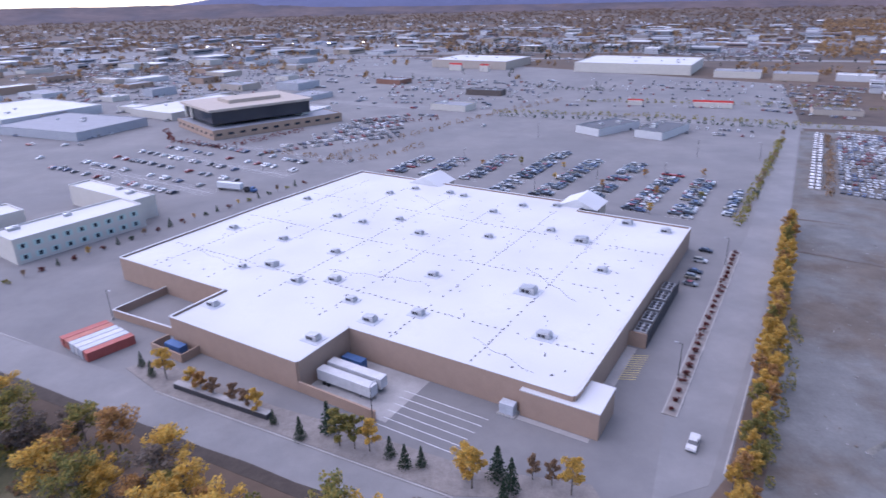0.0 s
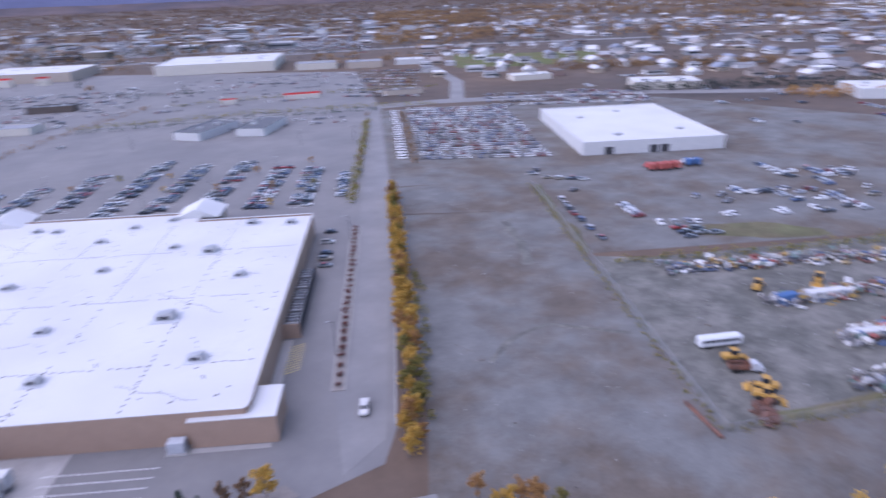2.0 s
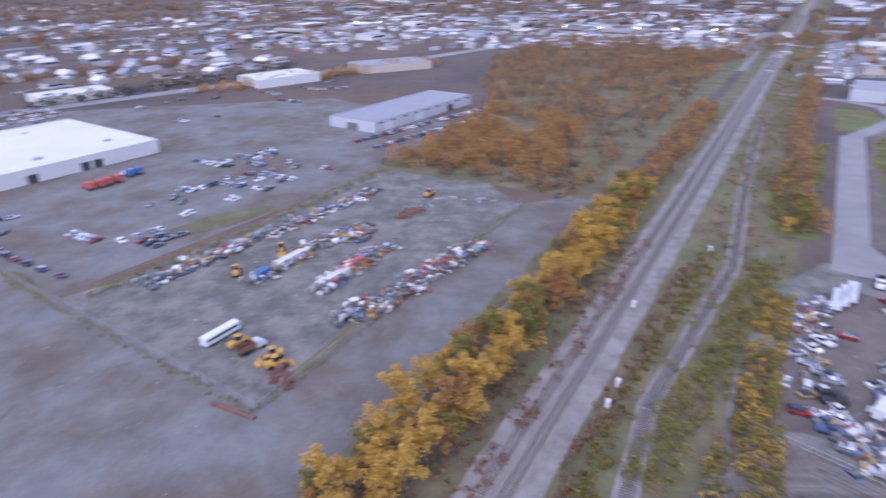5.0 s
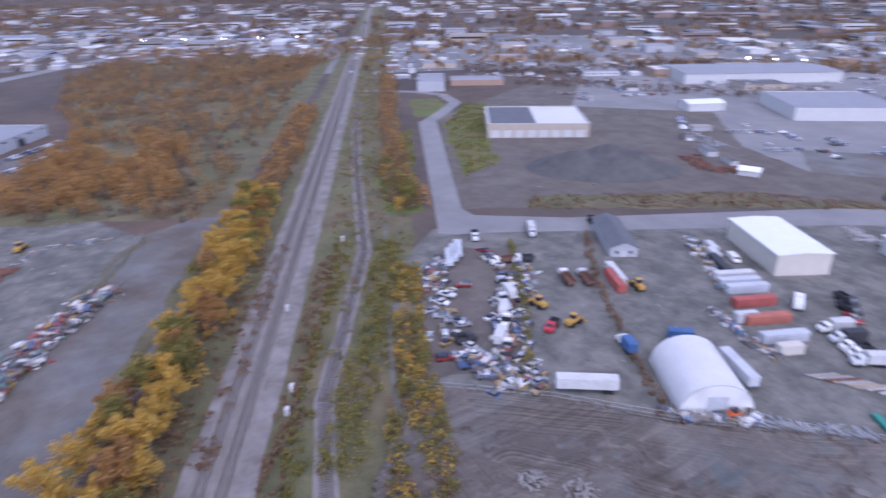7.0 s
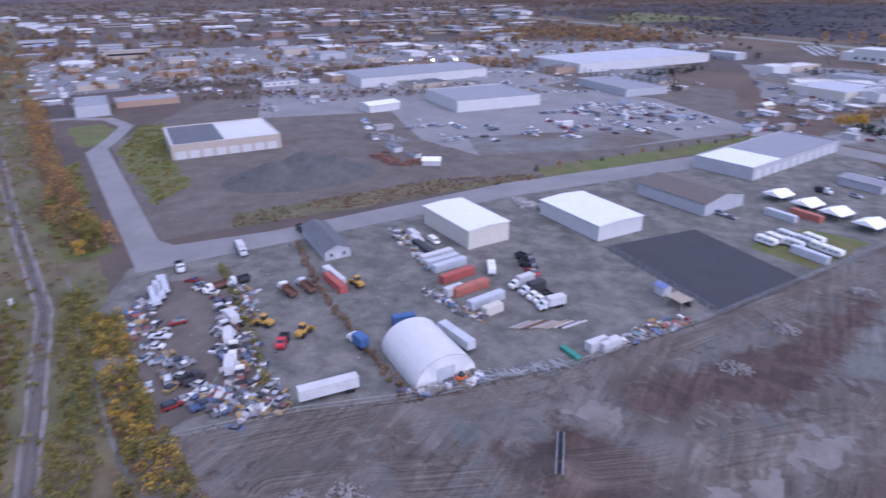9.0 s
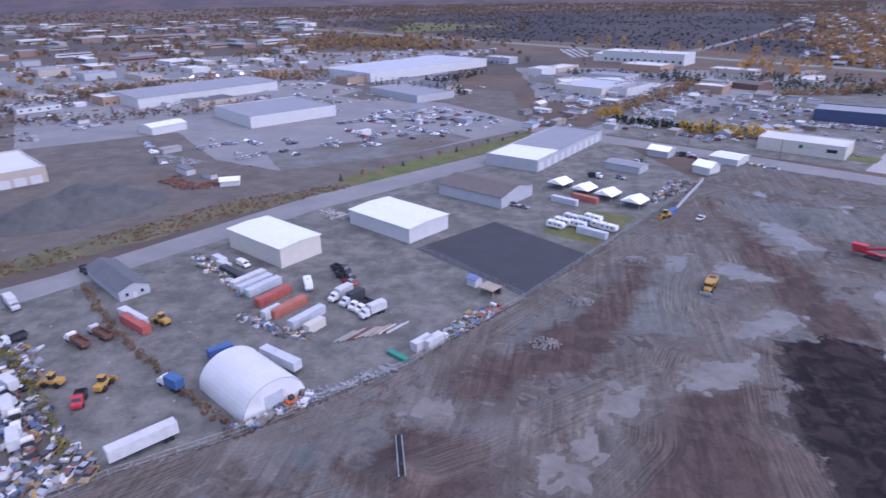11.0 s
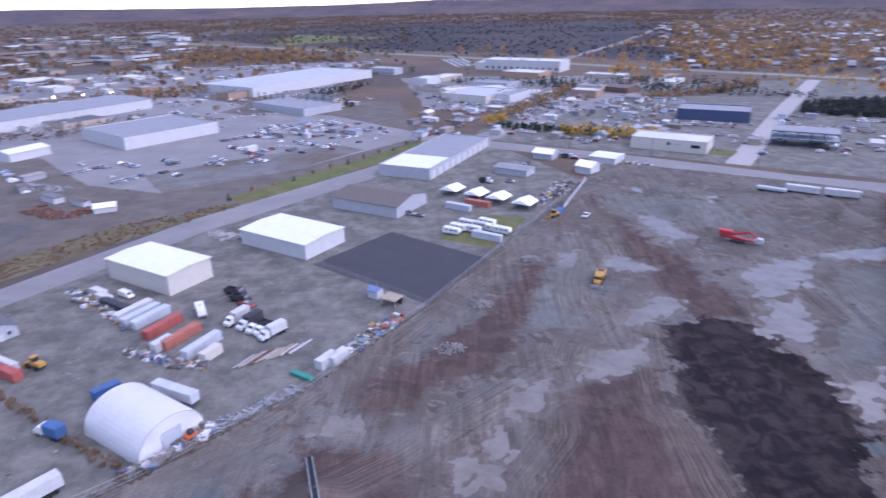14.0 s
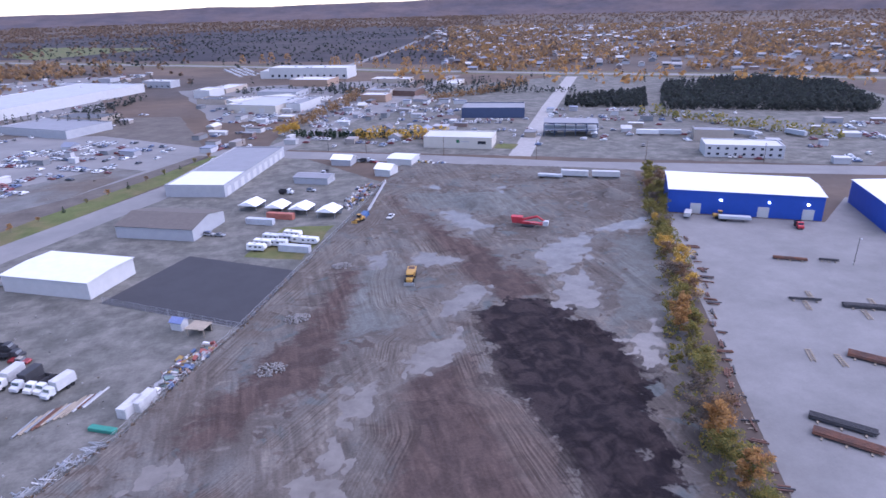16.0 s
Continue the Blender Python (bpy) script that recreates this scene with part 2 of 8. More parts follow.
ground_patch("highway", strip([(-1721.1, 1434.5), (-318.4, 1071.2), (-0.3, 1001.9), (548.5, 810.4), (926.6, 566.1), (1410.2, 310.5)], 11), 0.07, ROAD, "four-lane highway with grass verges", "road")
ground_patch("gravel_lot", [(39.5, 64.4), (51.5, 79.4), (138.5, 235), (198.8, 207), (188.8, 196.1), (148.9, 128.1), (105.1, 48.3), (233.7, -9.6), (250, -52), (84, 25), (60, 40)], 0.03, GRAVEL, "empty grey gravel lot with brown stains", "gravel lot", 0.6)
ground_patch("dealer_lot", [(138.6, 237), (231.9, 404.2), (298.7, 370.2), (414.5, 297.5), (459, 118.6), (371.4, 20.6), (267.8, 58.1), (148.9, 128.2), (193.8, 204.1)], 0.025, GRAVEL, "grey asphalt lot full of parked vehicles", "parking lot")
ground_patch("salvage_yard_ground", [(103.1, 49.3), (148.9, 126.2), (160.7, 113.6), (269.8, 57.1), (297.7, 20.4), (230.8, -11.6)], 0.035, YARD, "bare dirt ground of a salvage yard", "yard", 0.5)
ground_patch("rail_verge", strip(RAIL, 14, 46), 0.014, SCRUB, "dry scrub and weeds beside the railway", "verge", 1.0, 8)
ground_patch("rail_bed", strip(RAIL, 2.5, 12), 0.12, BALLAST, "pale gravel railway bed", "railway", 0.5, 5)
ground_patch("woodland_floor", [(238.9, -39.4), (281.7, 54.1), (416, 0.8), (679.7, 1.4), (884.8, -116.1), (693.4, -265.9), (427.3, -138.2)], 0.036, SCRUB, "brown brush and dry grass", "scrub", 2, 9)
ground_patch("yard_ground", [(182.9, -103), (155.7, -71.2), (103.9, -50.6), (82.7, -76), (64.9, -92.4), (37.5, -123.5), (12.7, -164.9), (-28.8, -245), (-57.3, -301.6), (-24.8, -369.8), (4.2, -406.3), (111.5, -236.6), (178.1, -119)], 0.04, YARD, "grey-brown dirt yard with tyre marks", "yard", 0.4)
ground_patch("road_industrial", [(174, -108), (178, -103), (345, -186), (343, -198), (196, -124), (187, -124), (166, -152), (118.6, -244.6), (15, -388.3), (-234.3, -764.9), (-246, -755.8), (-12.7, -397.1), (105.5, -232.7), (170.1, -117.1)], 0.07, ROAD, "pale grey asphalt street through an industrial park", "road")
ground_patch("road_cross", strip([(247.5, -531.5), (-0.2, -394.3), (-92.2, -344.8), (-162.3, -300.2), (-303.6, -233), (-551.6, -95.7)], 9), 0.075, ROAD, "asphalt street along the earthworks", "road")
ground_patch("road_side", strip([(-143.8, -331.7), (-239, -489.7), (-360.2, -682.6)], 6.5), 0.08, CONCRETE, "pale concrete side street", "road")
ground_patch("blacktop_lot", [(54.9, -197.2), (12.4, -166.4), (-7.4, -201.4), (31, -229.7)], 0.08, BLACKTOP, "fresh black asphalt lot", "parking lot")
ground_patch("north_industrial_ground", [(196, -123.9), (349.2, -203.4), (420.3, -327), (306.7, -645.9), (63.9, -569.3), (32.3, -405), (119.6, -246.6)], 0.025, DIRT, "brown dirt and gravel lots", "yard", 1.0, 9)
ground_patch("south_industrial_ground", [(-0.7, -408.7), (-308, -242.8), (-487, -307.4), (-577.6, -533.8), (-360.7, -692.9), (-65.7, -631)], 0.025, YARD, "grey gravel lots of an industrial park", "yard", 1.0, 9)
ground_patch("grass_strip", [(181, -146), (156, -186), (133, -224), (128, -230), (104, -262), (112, -266), (135, -237), (146, -239), (170, -197), (194, -157)], 0.05, SCRUB, "dry grass strip beside the street", "verge", 1.2, 3)
ground_patch("grass_bank", [(114.8, -276.6), (24.4, -409.4), (14.7, -396.5), (103.1, -263.8)], 0.05, GRASS, "green grass bank along the street", "lawn", 0.4, 5)
ground_patch("steel_yard", [(-146.8, -199.7), (-123.5, -145.4), (-82.1, -62.9), (-119.3, -5.4), (-330.4, -105.8), (-247.1, -204.7), (-211.4, -181.4), (-160.4, -213.1)], 0.045, STEELY, "pale smooth yard of a steel works", "yard")
ground_patch("weedy_ground", [(328, -193), (345, -212), (378, -241), (372, -256), (300, -208), (263, -184), (242, -176), (231, -147), (280, -171)], 0.05, GRASS, "green and yellow weeds before the garage hall", "verge", 2.5, 4)
ground_patch("weedy_ground", [(418, -217), (409, -236), (390, -232), (352, -203), (356, -190)], 0.052, GRASS, "green weeds on the island of the turning loop", "verge", 1.5, 4)


ground_patch("weedy_ground", [(300, -140), (330, -172), (200, -107), (206, -97), (250, -112)], 0.045, GRASS, "green and yellow weeds between street and railway", "verge", 2.5, 4)
ground_patch("turning_loop", strip([(341, -190), (362, -214), (388, -240), (420, -248), (445, -236), (470, -205)], 4.5), 0.08, ROAD, "narrow asphalt loop at the end of the street", "road", 0.3, 5)
ground_patch("service_lot", [(262, -362), (196, -300), (150, -285), (95, -330), (28, -420), (110, -500), (170, -520), (240, -440)], 0.035, ROAD, "pale concrete lot round a service centre", "parking lot", 0.5, 9)
ground_patch("freight_lot", [(262, -362), (330, -300), (470, -440), (560, -560), (280, -620), (200, -560), (240, -440)], 0.034, ROAD, "pale paved lot round freight halls", "parking lot", 0.5, 9)
ground_patch("dark_lot", [(150, -285), (95, -330), (66, -376), (86, -392), (130, -360), (176, -318)], 0.04, GRAVEL, "dark gravel lot beside the grass bank", "gravel lot", 0.6, 7)
ground_patch("industrial_paving", [polar_at(0, 0, 620, a) for a in range(104, 172, 8)] + [polar_at(0, 0, 1000, a) for a in range(168, 100, -8)], 0.012, ASPHALT, "distant grey paved industrial lots", "parking lot", 6, 40)
ground_patch("industrial_paving", [polar_at(0, 0, 520, a) for a in range(176, 196, 4)] + [polar_at(0, 0, 760, a) for a in range(194, 172, -4)], 0.03, ASPHALT, "distant grey paved industrial lots", "parking lot", 4, 30)
ground_patch("town_paving", [polar_at(0, 0, 1060, a) for a in range(-40, 34, 6)] + [polar_at(0, 0, 1500, a) for a in range(32, -42, -6)], 0.012, ASPHALT, "distant grey paved town lots", "parking lot", 12, 60)


ground_patch("dark_bog", [(-345, -890), (-60, -1090), (446, -1420), (760, -1750), (600, -2700), (-300, -2900), (-800, -2300), (-600, -1500)], 0.02, material("dark_bog_ground", (0.026, 0.021, 0.026), 0.95, 0.4, 0.01, 0.08, 0.0, tint=(0.05, 0.04, 0.04), patch=0.004), "dark brown bog and scrub plain in the distance", "bog", 20, 90)


# ---- buildings ----
def side_pose(k, L, D):
    return (pose(0, 0, 0), pose(L, 0, 0, 0, 0, 90), pose(L, D, 0, 0, 0, 180), pose(0, D, 0, 0, 0, -90))[k]


PANES = {}


def pane_mesh(w, h, mat, d=0.06, name="pane"):
    key = (round(w, 2), round(h, 2), mat.name, d)
    if key not in PANES:
        bm = bmesh.new()
        box(bm, 0, 0, 0, w, d * 2, h)
        me = bpy.data.meshes.new(name)
        bm.to_mesh(me)
        bm.free()
        me.materials.append(mat)
        PANES[key] = me
    return PANES[key]


def opening(name, parent, m, x, z, w, h, mat, label="", d=0.06):
    ob = new(name, pane_mesh(w, h, mat, d, name))
    ob.parent = parent
    ob.matrix_basis = m @ pose(x, 0, z)
    return tagged(ob, label)


def ribs(bm, L, h, m, step):
    """Standing ribs of sheet metal on a wall."""
    for i in range(1, int(L / step)):
        v = [m @ Vector((i * step + a, b, c)) for a, b, c in ((-0.06, -0.05, 0.02), (0.06, -0.05, 0.02), (0.06, -0.05, h - 0.02), (-0.06, -0.05, h - 0.02))]
        bm.faces.new([bm.verts.new(p) for p in v])


def wall_ring(bm, L, D, t, o, z0, z1):
    """Four walls in one closed ring, o metres outside the plan."""
    vs = [[bm.verts.new((x, y, z)) for x, y in ((-k, -k), (L + k, -k), (L + k, D + k), (-k, D + k))] for z in (z0, z1) for k in (o, o - t)]
    a, c, e, f = vs
    for i in range(4):
        j = (i + 1) % 4
        bm.faces.new((a[i], a[j], e[j], e[i]))
        bm.faces.new((c[j], c[i], f[i], f[j]))
        bm.faces.new((e[i], e[j], f[j], f[i]))
        bm.faces.new((a[j], a[i], c[i], c[j]))


def building(name, p0, p1, depth, h, wall, roof, label, category="building", kind_of_roof="flat", rise=2.0, windows=(), doors=(), units=0, group="", overhang=0.4, ribbed=0.0, roof2=None, seed=0):
    """A block with its front along p0 to p1. windows: (side, count, sill, width, height); doors: (side, place, width, height, material)."""
    m, L = frame_at(p0, p1)
    D = depth
    rr = random.Random(seed + int(L * 7 + D * 13))
    e = thing(name, label, category, m, group)
    flat = kind_of_roof == "flat"
    par = 0.5 if flat else 0.0
    bm = bmesh.new()
    t = 0.35
    wall_ring(bm, L, D, t, 0.0, -0.2, h)
    if ribbed:
        ribs(bm, L, h, side_pose(0, L, D), ribbed)
        ribs(bm, D, h, side_pose(1, L, D), ribbed)
        ribs(bm, D, h, side_pose(3, L, D), ribbed)
    if not flat:
        for x in (0.0, L):
            vs = [bm.verts.new((abs(x - 0.02), y, z)) for y, z in ((0, h), (D, h), (D / 2, h + rise))] if kind_of_roof == "gable" else []
            if vs:
                bm.faces.new(vs)
    part("wall", bm, wall, e)
    bm = bmesh.new()
    o = overhang
    if flat:
        box(bm, L / 2, D / 2, h - par - 0.3, L - 2 * t - 0.01, D - 2 * t - 0.01, 0.3)
        part("roof", bm, roof, e)
        bm = bmesh.new()
        wall_ring(bm, L, D, t + 0.1, 0.05, h + 0.003, h + 0.12)
        part("coping", bm, roof2 or roof, e)
    else:
        th = 0.18
        if kind_of_roof == "gable":
            prof = [(-o, h - o * rise * 2 / D), (D / 2, h + rise), (D + o, h - o * rise * 2 / D)]
        else:
            prof = [(-o, h), (D + o, h + rise)]
        top = [[bm.verts.new((x, y, z + th)) for y, z in prof] for x in (-o, L + o)]
        bot = [[bm.verts.new((x, y, z + 0.01)) for y, z in prof] for x in (-o, L + o)]
        n = len(prof)
        for i in range(n - 1):
            bm.faces.new((top[0][i], top[1][i], top[1][i + 1], top[0][i + 1]))
            bm.faces.new((bot[0][i], bot[0][i + 1], bot[1][i + 1], bot[1][i]))
            for s in (0, 1):
                bm.faces.new((bot[s][i], top[s][i], top[s][i + 1], bot[s][i + 1]))
        for i in (0, n - 1):
            bm.faces.new((top[0][i], bot[0][i], bot[1][i], top[1][i]))
        bmesh.ops.recalc_face_normals(bm, faces=bm.faces)
        part("roof", bm, roof, e)
    for side, count, sill, w, hh in windows:
        sl = L if side % 2 == 0 else D
        sm = side_pose(side, L, D)
        for i in range(count):
            opening("window", e, sm, (i + 0.5) * sl / count, sill, w, hh, DARKGLASS)
    for side, place, w, hh, mat in doors:
        sl = L if side % 2 == 0 else D
        opening("door", e, side_pose(side, L, D), place * sl, 0.05, w, hh, mat, d=0.1)
    for i in range(units):
        bm = bmesh.new()
        x, y, s = rr.uniform(0.12, 0.88) * L, rr.uniform(0.15, 0.85) * D, rr.uniform(1.4, 2.8)
        box(bm, x, y, h - par, s * 1.5, s, 1.1, 0, 0.06)
        box(bm, x + s * 0.3, y, h - par + 1.1, s * 0.5, s * 0.5, 0.3, 0, 0.04)
        part("roof_unit", bm, METAL, e)
    return e


STORE = pose(27.3, 109.6, 0, 0, 0, 148.7)  # x along the front to the west; y, negated, away from the road


def store():
    """The big store: main hall, a lower block in front, a corner room, with parapets and roof units. Local y runs to the road."""
    e = thing("big_box_store", "tan block big-box store with a large white membrane roof", "store", STORE)
    h, t = 8.0, 0.4
    hall = [(0.3, 0), (0.3, -113), (42, -113), (42, -122), (154, -122), (157, -60), (157, 2.6), (106, 2.6), (106, 21.2), (60.5, 21.2), (60.5, 2.4), (0.6, 2.4)]
    n = len(hall)
    for i in range(n):
        a, c = Vector(hall[i]), Vector(hall[(i + 1) % n])
        d = (c - a).normalized()
        k = Vector((-d.y, d.x)) * t
        part("wall", prism(bmesh.new(), [tuple(a), tuple(c), tuple(c - k), tuple(a - k)][::-1], -0.2, h), TAN, e)
    bm = bmesh.new()
    prism(bm, [(0.7, -112.6), (41.6, -112.6), (41.6, -121.6), (153.6, -121.6), (156.6, -60), (156.6, 2.2), (105.6, 2.2), (105.6, 20.8), (60.9, 20.8), (60.9, 2.0), (1.0, 2.0), (0.7, 0)], h - 1.0, h - 0.45)
    part("roof", bm, ROOF_W, e, "white membrane roof with dark seams")
    for i in range(n):
        a, c = Vector(hall[i]), Vector(hall[(i + 1) % n])
        d = (c - a).normalized()
        k = Vector((-d.y, d.x))
        part("coping", prism(bmesh.new(), [tuple(a + k * 0.08), tuple(c + k * 0.08), tuple(c - k * 0.5), tuple(a - k * 0.5)], h + 0.004, h + 0.16), ROOF_W, e)
    # corner room
    bm = bmesh.new()
    box(bm, 3.2, -1.3, -0.2, 17.5, 10.6, 6.6)
    part("corner_room", bm, TAN, e)
    bm = bmesh.new()
    box(bm, 3.2, -1.3, 6.404, 17.7, 10.8, 0.25)
    part("corner_room_roof", bm, ROOF_W, e)
    return e


store()
building("office_block", (-200, 466.2), (-155, 411.8), 99, 6.5, TAN, ROOF_G, "tan two-storey office podium", windows=((0, 8, 2.5, 4, 1.6), (1, 12, 2.5, 4, 1.6)))
building("hotel", (-153.1, 202.6), (-124.9, 242.6), 17, 9.5, CREAM, ROOF_W, "cream three-storey hotel with pale green window panels", "hotel", units=2)
building("retail_box", (-16.3, 863.5), (77.5, 808.7), 79, 10, BEIGE, ROOF_W, "wide store with a white roof and red sign bands", "store", units=6)
building("retail_box", (156.3, 773.2), (272.7, 709.9), 98, 11, CREAM, ROOF_W, "cream wide store with a white roof", "store", units=8)
building("retail_shop", (87.2, 414.9), (98.7, 399.1), 42, 5, WHITE, ROOF_D, "low white shop with a dark flat roof", "shop", units=3)
building("retail_shop", (120.9, 396.2), (134.6, 383.4), 40, 5, WHITE, ROOF_D, "low white shop with a dark flat roof", "shop", units=3)
building("auction_hall", (242.7, 215.5), (308.1, 176.1), 97, 7, WHITE, ROOF_W, "wide white auction hall with roller doors", "hall", units=4)
building("warehouse", (350, 68), (436, 16), 36, 6.5, GREYW, ROOF_G, "long grey warehouse with a blue-grey roof", "warehouse", doors=((0, 0.12, 8, 4.2, WHITE), (0, 0.42, 8, 4.2, WHITE), (3, 0.5, 9, 4.2, ROOF_D), (0, 0.75, 6, 4, DARKM)), windows=((0, 9, 4.8, 3, 0.8),))
building("garage_hall", (286.3, -198.6), (255.7, -247), 50, 8, BEIGE, ROOF_W, "beige service garage with white roller doors", "garage")
building("steel_hall", (121.4, -186.1), (94.2, -171.9), 17, 7, CREAM, ROOF_M, "cream metal hall with a white low-pitched roof", "hall", "gable", 0.5)
building("white_hall", (87, -217.5), (58.1, -200.9), 21, 5.8, WHITE, ROOF_M, "white metal hall on a paved lot", "hall", "gable", 0.6)
building("brown_office", (60.7, -261), (30.5, -245.4), 24, 5, GREYW, ROOF_B, "beige building with a brown shingle roof", "building", "gable", 2.5)
building("long_workshop", (48, -315.9), (20.3, -304.6), 85, 6, GREYW, ROOF_G, "long grey workshop row with roller doors", "workshop")
building("blue_hall", (-161.4, -214.4), (-211.2, -182.8), 30, 10, BLUEW, ROOF_M, "bright blue metal hall with a white roof", "hall", "gable", 1.2)
building("blue_hall", (-242.1, -198.9), (-221.7, -163.1), 40, 10, BLUEW, ROOF_M, "bright blue metal hall with a white roof", "hall", "gable", 1.2)
building("cream_hall", (-97.1, -375.4), (-135.1, -354.8), 22, 7, CREAM, ROOF_W, "cream flat-roofed hall with a small green sign", "hall")
building("white_office", (-240.3, -291.5), (-276.5, -271.2), 18, 7, WHITE, ROOF_W, "white two-storey office with a flat roof", "office", windows=((0, 9, 1.2, 1.6, 1.3), (0, 9, 4.4, 1.6, 1.3)))
building("navy_hall", (-152.5, -467.2), (-197.4, -447.5), 28, 8, NAVY, ROOF_G, "navy metal hall with a grey roof", "hall")
building("truck_centre", (218.3, -380.8), (178.8, -435.1), 60, 8, WHITE, ROOF_G, "white truck service centre with a flat roof", "building")
building("low_store", (187.6, -539.4), (132.8, -497), 40, 6, GREYW, ROOF_G, "low grey-green store building", "building")
building("distribution_hall", (211, -610.1), (117, -764.9), 80, 9, WHITE, ROOF_P, "very wide pale distribution hall", "hall")


# ---- trees and shrubs ----
BARK = material("bark", (0.17, 0.15, 0.13), 0.9, 0.3, 2.0, 8.0, 0.3)


def leaf_material(name, cols):
    """Thin leaves that let part of the light through."""
    m = palette(name, cols, 0.8, 0.0, "i", 0.3, 0.2)
    nd, lk = m.node_tree.nodes, m.node_tree.links
    b = nd["Principled BSDF"]
    tr, both = nd.new("ShaderNodeBsdfTranslucent"), nd.new("ShaderNodeMixShader")
    both.inputs["Fac"].default_value = 0.5
    lk.new(b.inputs["Base Color"].links[0].from_socket, tr.inputs["Color"])
    lk.new(b.outputs["BSDF"], both.inputs[1])
    lk.new(tr.outputs["BSDF"], both.inputs[2])
    lk.new(both.outputs["Shader"], nd["Material Output"].inputs["Surface"])
    return m


LEAF = {
    "yellow": leaf_material("yellow_leaves", [(0.6, 0.37, 0.075), (0.5, 0.31, 0.07), (0.64, 0.42, 0.095), (0.44, 0.29, 0.075), (0.4, 0.29, 0.085)]),
    "olive": leaf_material("olive_leaves", [(0.22, 0.193, 0.0605), (0.165, 0.171, 0.055), (0.275, 0.22, 0.066), (0.132, 0.143, 0.055), (0.319, 0.242, 0.066)]),
    "orange": leaf_material("orange_leaves", [(0.413, 0.237, 0.0875), (0.35, 0.194, 0.0775), (0.463, 0.263, 0.0938), (0.275, 0.163, 0.0775)]),
    "rust": leaf_material("rusty_leaves", [(0.26, 0.166, 0.0949), (0.215, 0.14, 0.091), (0.299, 0.189, 0.101), (0.189, 0.13, 0.091)]),
    "bare": leaf_material("thin_brown_twigs", [(0.169, 0.137, 0.111), (0.208, 0.156, 0.117), (0.13, 0.111, 0.0975)]),
    "green": leaf_material("dark_green_needles", [(0.03, 0.055, 0.035), (0.04, 0.065, 0.04), (0.025, 0.045, 0.03), (0.05, 0.075, 0.045)]),
    # copies for distant trees: haze is mixed into these duller, greyer colours
    "far_orange": leaf_material("hazed_orange_leaves", [(0.275, 0.169, 0.0875), (0.237, 0.15, 0.0875), (0.325, 0.2, 0.0938), (0.2, 0.138, 0.0875)]),
    "far_rust": leaf_material("hazed_rusty_leaves", [(0.18, 0.12, 0.084), (0.156, 0.108, 0.084), (0.204, 0.138, 0.09), (0.132, 0.102, 0.084)]),
    "far_green": leaf_material("hazed_green_needles", [(0.055, 0.065, 0.06), (0.065, 0.075, 0.065), (0.05, 0.055, 0.055)]),
    "red": leaf_material("dark_red_leaves", [(0.13, 0.03, 0.03), (0.1, 0.025, 0.03), (0.16, 0.05, 0.035)]),
}


def leaf_quads(rr, spots, n, size):
    """Loose leaves round each spot (x, y, z, radius)."""
    V, F = [], []
    for x, y, z, rad in spots:
        for _ in range(n):
            d = Vector((rr.gauss(0, 1), rr.gauss(0, 1), rr.gauss(0, 0.8)))
            d = d.normalized() * rad * rr.random() ** 0.45
            a = Vector((rr.gauss(0, 1), rr.gauss(0, 1), rr.gauss(0, 0.6))).normalized()
            c = a.cross(Vector((rr.gauss(0, 1), rr.gauss(0, 1), rr.gauss(0, 1)))).normalized()
            s = size * rr.uniform(0.6, 1.3)
            p = Vector((x, y, z)) + d
            k = len(V)
            V += [p - a * s, p + c * s * 0.55, p + a * s, p - c * s * 0.55]
            F.append((k, k + 1, k + 2, k + 3))
    return V, F


def tree_mesh(kind, h, w, seed, leaves=340, size=0.3):
    rr = random.Random(seed)
    bm = bmesh.new()
    spots = []
    if kind == "spruce":
        rod(bm, (0, 0, -0.2), (0, 0, h * 0.95), 0.018 * h, 0.02, 7)
        for i in range(14):
            f = i / 13
            r = w * 0.5 * (1 - f) + 0.12
            k = max(3, int(9 * (1 - f)))
            for j in range(k):
                a = j * math.tau / k + i * 0.7
                spots.append((math.cos(a) * r * 0.6, math.sin(a) * r * 0.6, h * (0.1 + 0.88 * f), r * 0.55 + 0.1))
    else:
        lean = rr.uniform(-0.04, 0.04) * h
        top = (lean, rr.uniform(-0.03, 0.03) * h, h * 0.9)
        rod(bm, (0, 0, -0.2), (top[0] * 0.5, top[1] * 0.5, h * 0.5), 0.016 * h + 0.04, 0.011 * h, 7)
        rod(bm, (top[0] * 0.5, top[1] * 0.5, h * 0.5), top, 0.011 * h, 0.02, 6)
        nl = 9
        for i in range(nl):
            f = 0.24 + 0.62 * i / nl
            a = i * 2.4 + rr.random()
            r = w * 0.5 * (0.55 + 0.6 * math.sin(math.pi * min(1, f * 1.1))) * rr.uniform(0.6, 1.05)
            e = (math.cos(a) * r, math.sin(a) * r, h * f + r * rr.uniform(0.5, 1.0))
            rod(bm, (top[0] * f, top[1] * f, h * f), e, 0.006 * h, 0.015, 5)
            spots.append((e[0] * 0.95, e[1] * 0.95, min(e[2], h * 0.97), w * rr.uniform(0.15, 0.24)))
            spots.append((e[0] * 0.5, e[1] * 0.5, min(e[2], h) * 0.92, w * rr.uniform(0.14, 0.22)))
        spots.append((top[0], top[1], h * 0.93, w * 0.16))
        spots.append((top[0], top[1], h * 0.82, w * 0.2))
    me = bpy.data.meshes.new("trunk")
    bm.to_mesh(me)
    bm.free()
    me.materials.append(BARK)
    V, F = leaf_quads(rr, spots, max(3, leaves // len(spots)), size)
    cr = bpy.data.meshes.new("crown")
